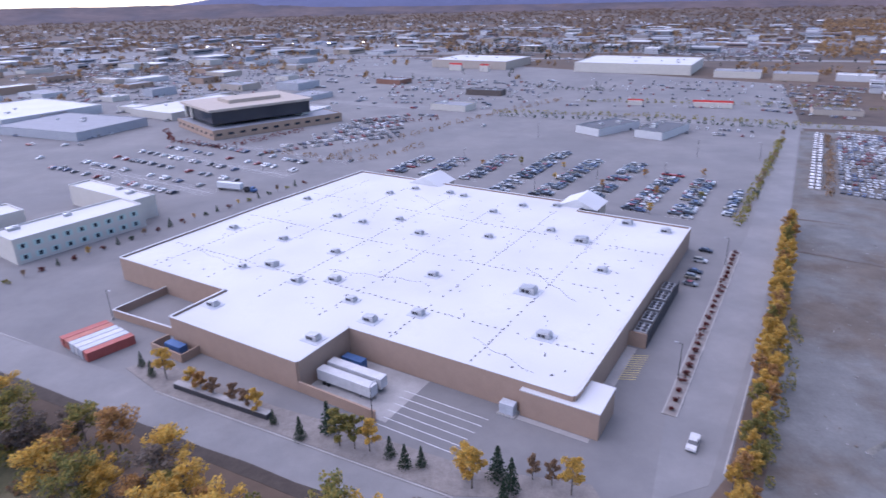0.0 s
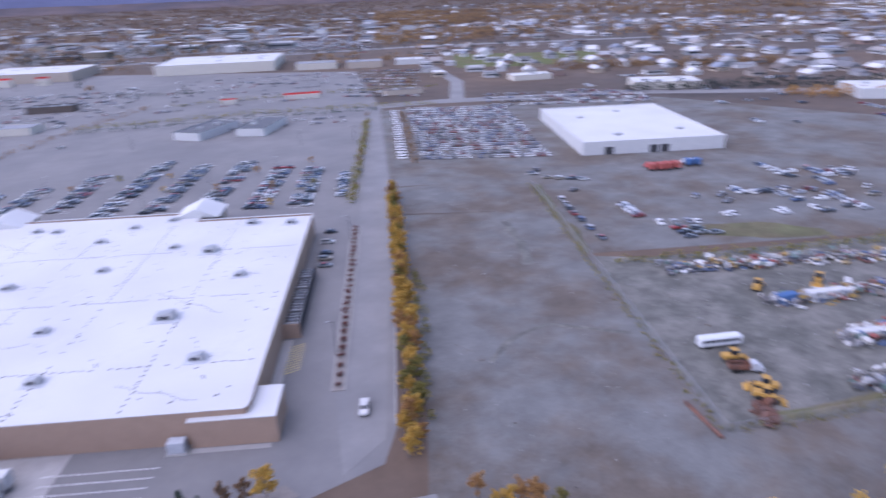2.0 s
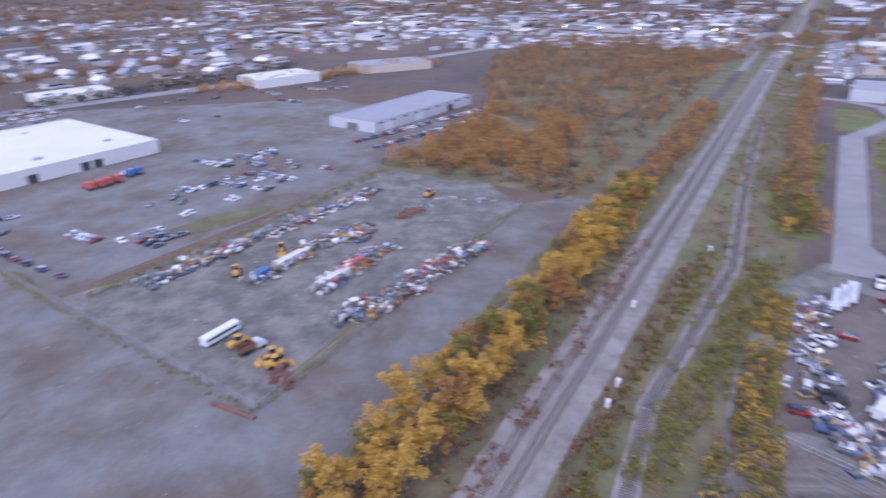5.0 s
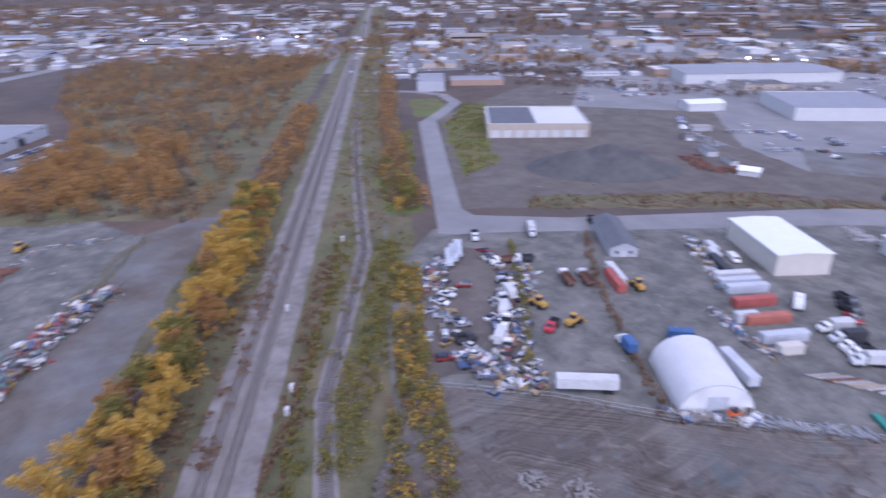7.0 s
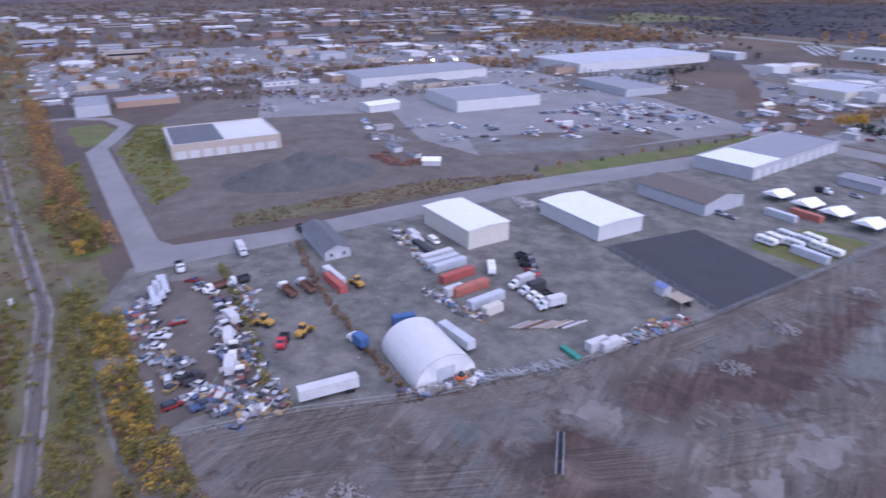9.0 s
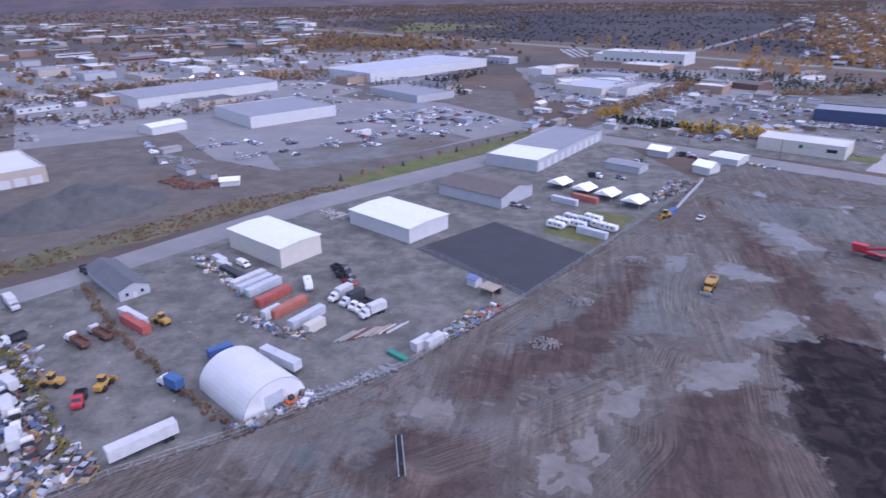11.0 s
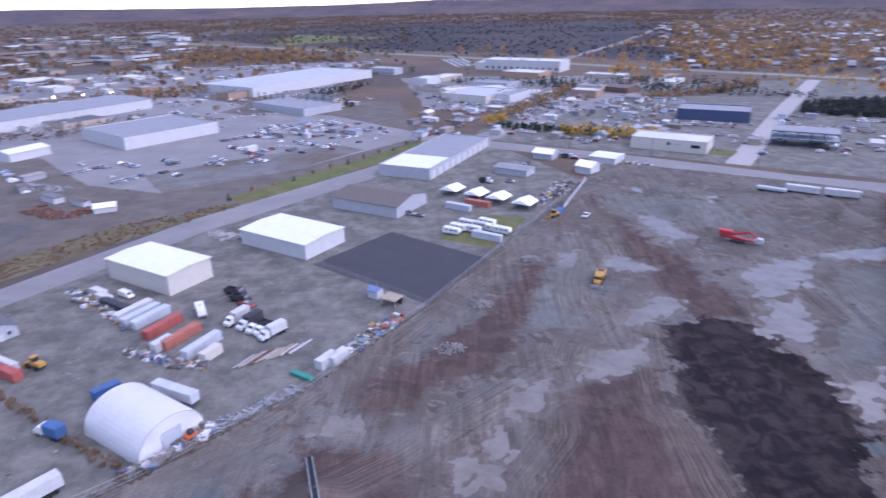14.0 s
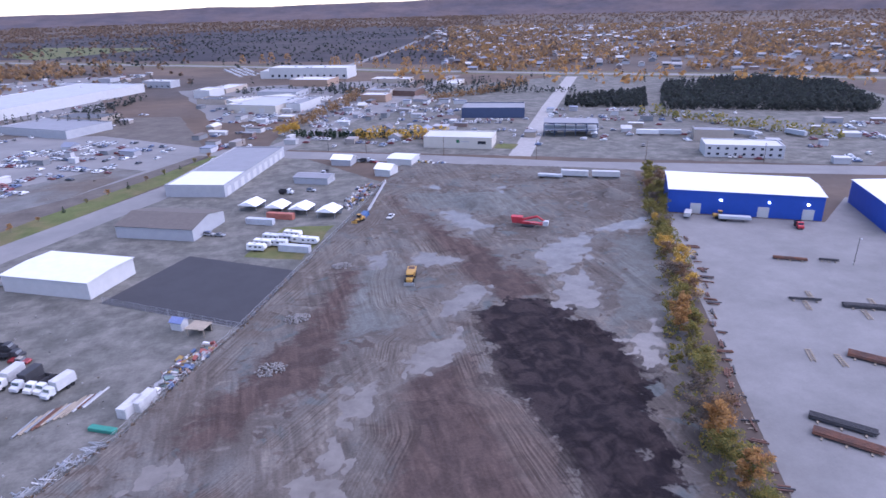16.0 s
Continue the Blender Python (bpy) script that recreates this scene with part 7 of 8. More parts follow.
MAIN = [(-120, 101), (83.7, 3), (420, -158), (909.4, -392.2), (1760, -797)]
track_line("railway_track", shifted(MAIN, -1.6), "main railway track on a gravel bed")
track_line("railway_track", shifted(MAIN[1:], -5.8), "second railway track on a gravel bed")
SPUR = [(40, -3), (79, -22.5), (108.7, -33.2), (135, -48.7), (178, -74), (263, -108), (352, -146), (430, -182)]
ground_patch("spur_bed", strip(SPUR, 2.3), 0.15, BALLAST, "pale gravel bed of a disused spur", "railway", 0.3, 4)
track_line("railway_spur", SPUR, "disused railway spur with bare ties", False)
ground_patch("wreck_yard_soil", [(158, -88), (166, -100), (152, -118), (126, -104), (96, -75), (103, -57), (112, -55)], 0.055, DIRT, "dark oily dirt under parked wrecks", "yard", 1.5, 4)
ground_patch("foot_path", strip([(70, -38), (103, -47.5), (160, -73), (205, -95)], 0.5), 0.07, YARD, "narrow trodden path beside the spur", "path", 0.2, 4)
for x, y in ((108.5, -25), (116, -28.5), (190, -71), (152, -39)):
    e = thing("signal_box", "white railway equipment box beside the track", "box", pose(x, y, 0.1, 0, 0, -26))
    part("cabinet", box(bmesh.new(), 0, 0, 0.3, 1.3, 0.9, 1.5, 0, 0.05), WHITE, e)
    part("base", box(bmesh.new(), 0, 0, 0, 1.5, 1.1, 0.298), CONCRETE, e)


# ---- fences, poles, lamps ----
def fence(pts, label, h=2.2, step=4.0):
    e = thing("chain_link_fence", label, "fence")
    if "fence_post" not in MASTERS:
        bm = bmesh.new()
        rod(bm, (0, 0, -0.1), (0, 0, h), 0.07, None, 6)
        me = bpy.data.meshes.new("post")
        bm.to_mesh(me)
        bm.free()
        me.materials.append(METAL)
        MASTERS["fence_post"] = me
    for (ax, ay), (bx, by) in zip(pts, pts[1:]):
        d = Vector((bx - ax, by - ay))
        n = max(1, int(d.length / step))
        for i in range(n):
            o = new("post", MASTERS["fence_post"])
            o.parent, o.location = e, (ax + d.x * i / n, ay + d.y * i / n, 0)
        for z in (h - 0.06, h * 0.5, 0.2):
            part("rail", rod(bmesh.new(), (ax, ay, z), (bx, by, z), 0.035, None, 5), METAL, e)
        bm = bmesh.new()
        k = int(d.length / 0.45)
        for i in range(k):
            for s in (0, 1):
                x0, x1 = (i + s) / k, (i + 1 - s) / k
                rod(bm, (ax + d.x * x0, ay + d.y * x0, 0.15), (ax + d.x * x1, ay + d.y * x1, h - 0.05), 0.012, None, 3)
        part("wire_mesh", bm, METAL, e)
    return e


fence([(104, -51), (83, -76), (64.9, -92.4), (37.5, -123.5), (12.7, -165), (-29, -245), (-57, -302)], "galvanised chain-link fence between yards and earthworks")
fence([(188.8, 196), (148.9, 128), (103, 49.3), (232, -11.5)], "chain-link fence round the salvage yard")
fence([(54, -197), (12.7, -165.5)], "chain-link fence along the black lot")
woods("scrub", row_spots([(188.8, 198), (148.9, 130), (102, 50), (232, -13)], 260, 2.4, 90), (0.4, 1.1), "olive", "dry weeds along the salvage yard fence", 390, 16, 0.2, 1.4)
woods("scrub", row_spots([(104, -51), (83, -76), (64.9, -92.4), (37.5, -123.5), (12.7, -165), (-29, -245)], 200, 2.4, 91), (0.3, 0.9), "rust", "dry weeds along the yard fence", 391, 16, 0.2, 1.4)


def lamp_build():
    e = thing("street_lamp", "dark steel street lamp with a flat head", "street lamp")
    part("base", rod(bmesh.new(), (0, 0, 0), (0, 0, 0.8), 0.3), CONCRETE, e)
    part("pole", rod(bmesh.new(), (0, 0, 0.8), (0, 0, 9.6), 0.12, 0.07), DARKM, e)
    part("arm", rod(bmesh.new(), (0, 0, 9.5), (1.2, 0, 9.7), 0.05), DARKM, e)
    part("head", box(bmesh.new(), 1.4, 0, 9.6, 0.9, 0.4, 0.2, 0, 0.04), METAL, e)
    return e


for x, y, a in ((-17, 110.5, 60), (54, 125, 150), (-98, 160, -30), (93, 191, 150), (41, 280, 60), (75, 300, 60), (105, 290, 60), (10, 330, 60), (-60, 360, 60), (-100, 330, 60), (-185.5, -145, 60), (-39, -388.8, 60), (140, 340, 60), (60, 400, 60), (-130, 380, 60), (170, 330, 150)):
    put("lamp", lamp_build, pose(x, y, 0.05, 0, 0, a), "", "street lamps")


def pole_build():
    e = thing("utility_pole", "brown wooden utility pole with a crossarm", "utility pole")
    part("pole", rod(bmesh.new(), (0, 0, 0), (0, 0, 11), 0.18, 0.12), WOODP, e)
    part("crossarm", box(bmesh.new(), 0, 0, 10.2, 2.4, 0.14, 0.16), WOODP, e)
    return e


for x, y in ((-102.8, -350), (-150, -322), (-205, -296), (-260, -268), (-60, -372), (-320, -240), (12, -408), (-380, -210)):
    put("pole", pole_build, pose(x, y, 0.05, 0, 0, 60), "", "utility poles along the street")


# ---- yards ----
def heap(name, spots, label, seed, n=14, spread=1.6, hmax=1.5, mat=None, long=False):
    """Scrap too small to tell apart: boxes, bars and sheets at all angles."""
    rr = random.Random(seed)
    bm = bmesh.new()
    for x, y in spots:
        for _ in range(n):
            sx, sy, sz = (rr.uniform(1.5, 4.5), rr.uniform(0.08, 0.3), rr.uniform(0.06, 0.25)) if long or rr.random() < 0.2 else (rr.uniform(0.5, 2.6), rr.uniform(0.4, 1.7), rr.uniform(0.3, 1.1))
            m = Matrix.Translation((x + rr.gauss(0, spread * 0.5), y + rr.gauss(0, spread * 0.5), 0.1 + rr.random() ** 2 * hmax)) @ Euler((rr.uniform(-0.4, 0.4), rr.uniform(-0.4, 0.4), rr.uniform(0, 6.28))).to_matrix().to_4x4() @ Matrix.Diagonal((sx, sy, sz, 1))
            bmesh.ops.create_cube(bm, size=1, matrix=m)
    return tagged(link(name, bm, mat or JUNK), label, "scrap", kind="stuff")


ry = random.Random(31)


def wrecks(line, n, width, label, group, z=0.05, stack=0.2):
    for i in range(n):
        p, d = along(line, (i + ry.random()) / n)
        k = ry.uniform(-0.5, 0.5) * width
        put("wreck", wreck, Matrix.Translation((p.x - d.y * k, p.y + d.x * k, z)) @ Euler((ry.gauss(0, 0.03), ry.gauss(0, 0.03), ry.uniform(0, 6.28))).to_matrix().to_4x4(), label, group)


def around(line, n, width, seed):
    return row_spots(line, n, width, seed)


# salvage yard beyond the gravel lot
SALV = "wrecks in the salvage yard"
wrecks([(158, 103), (196, 80), (237, 55)], 30, 5, "dented wreck in a row at the salvage yard's far fence", SALV)
wrecks([(140, 38.5), (165, 22), (191, 4)], 26, 6, "crushed wreck in the salvage yard's long heap", SALV)
wrecks([(196, 58), (204, 50), (192, 44)], 10, 7, "dented wreck beside the scrap trailers", SALV)
heap("scrap_heap", around([(140, 38.5), (165, 22), (191, 4)], 46, 6, 1), "long mixed heap of crushed metal and appliances", 1, 17, 3.1, 2.6)
heap("scrap_heap", around([(158, 104), (196, 81), (237, 56), (250, 48)], 52, 4, 2), "row of scrap and machine parts along a fence", 2, 14, 2.8, 1.9)
heap("scrap_heap", around([(162, 72), (192, 58)], 20, 4, 3), "scrap around old trailers", 3, 14, 2.5, 2.0)
heap("scrap_heap", around([(157, 51), (190, 36)], 24, 5, 4), "scrap around a red container", 4, 15, 2.8, 2.2)
heap("scrap_heap", around([(192, 56), (206, 44)], 16, 6, 5), "blue and white scrap pile", 5, 17, 2.8, 1.9)
heap("scrap_heap", around([(228, 30), (240, 16), (236, 0)], 12, 4, 6), "scattered pipes and scrap by the yard's end", 6, 6, 2.5, 0.5, None, True)
heap("scrap_heap", around([(218, 36), (226, 28)], 8, 5, 7), "low rusty scrap on the yard", 7, 10, 2.2, 0.4, RUST)
put("cont_white", None, pose(176, 64.5, 0.05, 0, 0, -26), "long white box body in the salvage yard")
put("cont_blue", None, pose(165.5, 70.0, 0.05, 0, 0, -20), "blue container in the salvage yard")
put("cont_white", None, pose(163.5, 47.2, 0.05, 0, 0, -30), "white box body among red scrap")
put("cont_red", None, pose(171.5, 44.0, 0.05, 0, 0, -28), "rusty red container in the salvage yard")
put("bus", bus_build, pose(130.8, 68.7, 0.05, 0, 0, -28))
put("loader", loader_build, pose(127.5, 62.6, 0.05, 0, 0, -35), "", "loaders in the yards")
put("loader", None, pose(167, 79, 0.05, 0, 0, 20), "yellow wheel loader among the scrap", "loaders in the yards")
put("loader", None, pose(184, 70, 0.05, 0, 0, -160), "yellow wheel loader among the scrap", "loaders in the yards")
put("loader", None, pose(119, 50, 0.05, 0, 0, -60), "old yellow loader by the fence", "loaders in the yards")
put("loader", None, pose(122, 52.5, 0.05, 0, 0, 130), "old yellow loader by the fence", "loaders in the yards")
put("loader", None, pose(241.5, 26, 0.05, 0, 0, -20), "yellow wheel loader at the end of the yard", "loaders in the yards")
put("flat_white", truck_build("flat", LIGHTP, RUST, "flatbed_truck", "white flatbed truck with a rusty bed", 7.5), pose(125.6, 58.8, 0.05, 0, 0, -40), "white flatbed truck in the salvage yard")
heap("scrap_heap", around([(117, 50), (112.5, 45.5)], 8, 3, 8), "rusty red plough blades by the fence corner", 8, 9, 1.6, 0.8, RUST)
e = thing("pipe", "long rusty red pipe lying outside the fence", "pipe", pose(102.6, 54.5, 0.35, 0, 0, 69))
part("shell", rod(bmesh.new(), (-6, 0, 0), (6, 0, 0), 0.45, None, 12), RUST, e)
ground_patch("grass_oval", [(195, 122), (203, 118), (218, 108), (229, 90), (226, 85), (212, 92), (200, 104), (192, 114)], 0.06, SCRUB, "oval patch of dry green grass on the yard", "grass", 1.0, 4)
for i, (x, y) in enumerate(((247, 177), (250.5, 174.5), (254, 173), (258, 171))):
    put("truck_red", truck_build("box", REDM, REDC, "box_truck", "red and white box truck", 8.0), pose(x, y, 0.05, 0, 0, 60), "red box truck parked by the auction hall", "red trucks by the auction hall")
for x, y, a in ((266, 170, 60), (270, 168, 60)):
    put("truck_blue", truck_build("box", LIGHTP, BLUEC, "box_truck", "blue box truck", 7.5), pose(x, y, 0.05, 0, 0, a), "blue box truck parked by the auction hall")

# industrial yards south of the railway
YC = "trucks in the dirt yard"
put("truck_box", truck_build("box", LIGHTP, WHITEC, "box_truck", "white box truck", 8.5), pose(67, -155.5, 0.05, 0, 0, 65), "white box truck parked in the dirt yard", YC)
put("truck_box", None, pose(54.2, -147.4, 0.05, 0, 0, 55), "white box truck parked in the dirt yard", YC)
put("truck_dark", truck_build("box", LIGHTP, DARKM, "box_truck", "white truck with a black cargo body", 8.5), pose(62.5, -153.2, 0.05, 0, 0, 62), "white truck with a black cargo body in the dirt yard", YC)
put("truck_flat", truck_build("flat", LIGHTP, DARKM, "flatbed_truck", "white flatbed truck", 7.0), pose(59.4, -150.6, 0.05, 0, 0, 60), "white flatbed truck parked in the dirt yard", YC)
put("truck_flat", None, pose(56.8, -149.2, 0.05, 0, 0, 58), "white flatbed truck parked in the dirt yard", YC)
put("dump_black", truck_build("flat", DARKM, DARKM, "dump_truck", "black dump truck", 7.0), pose(70.5, -168.5, 0.05, 0, 0, 160), "black dump truck parked beside the cream hall", YC)
put("dump_black", None, pose(73.8, -173.2, 0.05, 0, 0, 160), "black dump truck parked beside the cream hall", YC)
put("pickup", pickup, pose(67.5, -165, 0.05, 0, 0, 155), "pickup truck parked beside the dump trucks", YC)
put("cont_red", None, pose(86.5, -150.6, 0.05, 0, 0, 67), "bright red shipping container in the dirt yard", "containers in the dirt yard")
put("cont_orange", container_build(12.2, ORANGEC), pose(78.8, -145.2, 0.05, 0, 0, 66), "faded orange shipping container in the dirt yard", "containers in the dirt yard")
put("cont_white_short", container_build(6.1, WHITEC), pose(82.2, -141.2, 0.05, 0, 0, 66), "short white container beside an orange one", "containers in the dirt yard")
put("cont_grey", None, pose(71.2, -140.6, 0.05, 0, 0, 67), "pale grey shipping container in the dirt yard", "containers in the dirt yard")
put("cont_cream", container_build(6.1, CREAM), pose(67.2, -136.6, 0.05, 0, 0, 67), "short cream container in the dirt yard", "containers in the dirt yard")
put("cont_grey", None, pose(92.5, -156.0, 0.05, 0, 0, 65), "grey container covered with scrap frames", "containers in the dirt yard")
put("cont_grey", None, pose(96.2, -157.5, 0.05, 0, 0, 65), "grey container covered with scrap frames", "containers in the dirt yard")
put("cont_white", None, pose(99.8, -160.0, 0.05, 0, 0, 65), "white container by the cream hall", "containers in the dirt yard")
put("cont_dark", container_build(12.2, DARKM), pose(107, -163, 0.05, 0, 0, 150), "black open container by the cream hall", "containers in the dirt yard")
put("cont_white_short", None, pose(113, -168, 0.05, 0, 0, 150), "short white container by the cream hall", "containers in the dirt yard")
put("cont_white_short", None, pose(117, -172, 0.05, 0, 0, 150), "short white container by the cream hall", "containers in the dirt yard")
put("van", van, pose(108, -171.5, 0.05, 0, 0, 150), "old white van by the cream hall", YC)
heap("scrap_heap", around([(129, -176), (112, -165), (96, -152)], 30, 4, 11), "scrap and frames beside the cream hall", 11, 8, 1.6, 1.0)
heap("scrap_heap", around([(91, -140), (80, -134), (66, -132)], 18, 2, 12), "wheels and small scrap beside containers", 12, 6, 1.2, 0.7)
put("camper", rv_build, pose(79.4, -160, 0.05, 0, 0, 120))
put("loader", None, pose(110.5, -131, 0.05, 0, 0, -20), "yellow wheel loader beside stacked containers", "loaders in the yards")
put("cont_white", None, pose(119.5, -131.0, 0.05, 0, 0, 155), "white container near the dark shed", "containers in the dirt yard")
put("cont_red", None, pose(116.2, -127.6, 0.05, 0, 0, 155), "red container near the dark shed", "containers in the dirt yard")
building("dark_shed", (154, -154), (131, -140), 9, 3.4, GREYW, ROOF_D, "long grey shed with a dark gabled roof", "shed", "gable", 1.8, windows=((1, 2, 1.2, 0.9, 1.0),), doors=((1, 0.5, 1.0, 2.0, WHITE),))
put("pickup_black", truck_build("flat", DARKM, DARKM, "dump_truck", "black tipper", 5.5), pose(157, -156.5, 0.05, 0, 0, 150), "small black tipper behind the dark shed", YC)
put("dump_rust", truck_build("flat", LIGHTP, RUST, "dump_truck", "dump truck with a rusty bed", 9.5), pose(125.5, -116.8, 0.05, 0, 0, -22), "dump truck with a rusty bed in the dirt yard", YC)
put("dump_rust", None, pose(122.6, -121.6, 0.05, 0, 0, -22), "white dump truck with a rusty bed in the dirt yard", YC)
put("loader", None, pose(104.8, -101.4, 0.05, 0, 0, -80), "small yellow loader in the dirt yard", "loaders in the yards")
put("loader", None, pose(117.5, -99.5, 0.05, 0, 0, 10), "yellow loader among trucks", "loaders in the yards")
put("dump_red", truck_build("flat", REDM, DARKM, "dump_truck", "red dump truck with a black bed", 6.0), pose(106, -95, 0.05, 0, 0, 120), "red dump truck with a black bed", YC)
put("boat", truck_build("box", LIGHTP, BLUEC, "box_truck", "white and blue work truck", 7.5), pose(89.4, -104.6, 0.05, 0, 0, -20), "white and blue work truck by the fabric hall", YC)
put("semi_white_short", trailer_build(13.6, 2.7, WHITEC), pose(81.7, -84.5, 0.05, 0, 0, 55), "weathered white semi-trailer by the fence")
put("cont_blue", None, pose(85.4, -119.5, 0.05, 0, 0, 50), "short blue container behind the fabric hall", "containers in the dirt yard")
put("tank_trailer", trailer_build(12.6, 2.5, GREYC, "tank_trailer", "pale grey trailer body"), pose(68.1, -118, 0.05, 0, 0, 157), "pale grey trailer body beside the fabric hall")
put("truck_box", None, pose(160.5, -131, 0.05, 0, 0, 150), "red and white truck by the street", YC)
put("dump_red", None, pose(164, -133, 0.05, 0, 0, 150), "red dump truck by the street", YC)
for i in range(13):
    p, d = along([(134, -100), (118, -88), (104, -77)], (i + 0.5) / 13)
    put(("truck_flat", "van", "truck_box", "pickup")[i % 4], (None, van, None, pickup)[i % 4], pose(p.x + ry.uniform(-1.5, 1.5), p.y + ry.uniform(-1.2, 1.2), 0.05, 0, 0, -30 + ry.uniform(-15, 15)), "white work truck packed in a line of wrecks", "line of old trucks")
wrecks([(134, -100), (118, -88), (100, -74)], 18, 7, "white wreck packed in a line of trucks", "wrecks in the dirt yard")
wrecks([(108, -70), (92, -72)], 12, 6, "dark wreck at the edge of the dirt yard", "wrecks in the dirt yard")
heap("scrap_heap", around([(134, -100), (118, -88), (100, -74)], 18, 5, 13), "scrap between packed old trucks", 13, 9, 1.8, 1.3)
heap("scrap_heap", around([(108, -70), (90, -72)], 12, 5, 14), "blue and grey scrap at the edge of the yard", 14, 10, 1.8, 1.0)
heap("scrap_heap", around([(141, -114), (124, -101)], 16, 3, 15), "rusty machine parts along the scrub", 15, 6, 1.8, 0.8)
for x, y, a, k in ((119, -65.5, -30, "sedan"), (117.7, -69.6, -30, "suv"), (108.6, -64, -110, "suv"), (102.7, -67.5, -110, "pickup"), (97.8, -69.2, -115, "sedan"), (145.7, -107.4, 80, "flat_white"), (143.2, -114, 70, "truck_flat"), (138.5, -88.4, 60, "suv"), (142, -81, 50, "sedan"), (152.6, -90.5, -30, "pickup"), (167.5, -111.5, 150, "truck_flat"), (157, -107.7, 20, "sedan"), (112.5, -72.5, -100, "pickup_black"), (152, -106, 100, "sedan"), (136, -81, 30, "pickup"), (126.5, -73.5, 60, "sedan"), (122, -75.5, -120, "pickup")):
    put(k, {"sedan": sedan, "suv": suv, "pickup": pickup}.get(k), pose(x, y, 0.05, 0, 0, a), "car abandoned in the dirt yard", "cars in the dirt yard")
for i in range(3):
    put("semi_open", trailer_build(12, 1.2, GREYC, "flat_trailer", "grey open trailer"), pose(156 + i * 2.2, -94 - i * 3.0, 0.05, 0, 0, 150), "grey open trailer near the railway", "trailers near the railway")
heap("scrap_heap", around([(160, -93), (150, -84), (143, -78)], 14, 6, 16), "scrap near the railway fence", 16, 7, 2.0, 0.8)

# white fabric hall
e = thing("fabric_hall", "white arched fabric hall with a closed front", "hall", frame_at((65.7, -95.4), (57.6, -109))[0])
bm = bmesh.new()
W, LEN, HH, n = 15.8, 19.5, 7.2, 20
for y0, y1 in ((0.0, LEN),):
    outer = [(W / 2 - math.cos(math.pi * i / n) * W / 2, HH * math.sin(math.pi * i / n) ** 0.85) for i in range(n + 1)]
    rings = [[bm.verts.new((x, -y if False else y, z)) for x, z in outer] for y in [LEN * k / 8 for k in range(9)]]
    for a, c in zip(rings, rings[1:]):
        for i in range(n):
            bm.faces.new((a[i], a[i + 1], c[i + 1], c[i]))
    bm.faces.new(rings[-1])
    bm.faces.new([bm.verts.new((x, 0.02, max(z, 0))) for x, z in outer])
bmesh.ops.solidify(bm, geom=bm.faces[:], thickness=0.06)
part("cover", bm, FABRIC, e)
part("front_door", box(bmesh.new(), W / 2, -0.06, 0, 4.6, 0.1, 4.2), GREYC, e)
for k in range(0, 9, 2):
    bm = bmesh.new()
    for i in range(n):
        a, c = outer[i], outer[i + 1]
        rod(bm, (a[0] * 0.985 + 0.12, LEN * k / 8, a[1] * 0.985), (c[0] * 0.985 + 0.12, LEN * k / 8, c[1] * 0.985), 0.07, None, 5)
    part("arch_frame", bm, METAL, e)
heap("scrap_heap", around([(66, -93.6), (56, -108)], 14, 3, 17), "tools and dark scrap at the fabric hall's front", 17, 8, 1.4, 0.8)
e = thing("skid_loader", "small orange skid loader at the hall's front", "loader", pose(58.8, -104, 0.05, 0, 0, 60))
ORM = material("machine_orange", (0.5, 0.1, 0.03), 0.55, 0.2, 0.6, 3.0, 0.1)
part("body", box(bmesh.new(), 0, 0, 0.4, 2.4, 1.5, 1.1, 0, 0.1), ORM, e)
part("cab", box(bmesh.new(), -0.2, 0, 1.503, 1.2, 1.2, 0.9, 0, 0.08), DARKM, e)
wheel_set(e, (-0.7, 0.7), 1.6, 0.42, 0.3)
# building materials by the fence
for i in range(16):
    e = thing("beam_stack", "long bare beams lying on the ground", "beams", pose(47 + i * 0.95 * 0.9 - 2, -141.5 + i * 0.5, 0.05, 0, 0, -118 + ry.uniform(-3, 3)), "beams in the dirt yard")
    part("beam", box(bmesh.new(), 0, 0, 0.1, ry.uniform(6, 9), 0.4, 0.3), ry.choice([METAL, RUST, TIMBER, WHITEC]), e)
put("cont_white_short", None, pose(36.2, -133.4, 0.05, 0, 0, 60), "short white container by the fence", "containers in the dirt yard")
put("cont_white_short", None, pose(33.5, -135, 0.05, 0, 0, 60), "short white container by the fence", "containers in the dirt yard")
e = thing("green_trough", "long green steel trough by the fence", "trough", pose(41, -127.5, 0.05, 0, 0, 150))
part("shell", box(bmesh.new(), 0, 0, 0, 6.5, 1.6, 0.9, 0, 0.1), GREENM, e)
heap("scrap_heap", around([(31, -140), (26, -150), (20, -158)], 24, 3, 18), "white and red building scrap along the fence", 18, 8, 1.6, 0.9)
heap("scrap_heap", around([(62, -101), (50, -113), (40, -123)], 24, 1.6, 19), "bars and scaffolding along the fence", 19, 5, 1.2, 0.5, METAL, True)
building("blue_hut", (31.5, -171.5), (28.5, -169.5), 3, 2.6, WHITE, material("blue_roof", (0.16, 0.2, 0.36), 0.6), "small white hut with a blue roof", "hut", "gable", 0.9, overhang=0.3)
e = thing("timber_shelter", "dark open shelter with a timber plank roof", "shelter", pose(23.5, -166.5, 0, 0, 0, 150))
for x in (-2.6, 2.6):
    for y in (-1.8, 1.8):
        part("post", box(bmesh.new(), x, y, 0, 0.2, 0.2, 2.6), TIMBER, e)
part("back_wall", box(bmesh.new(), 0, 1.95, 0, 5.6, 0.08, 2.6), DARKM, e)
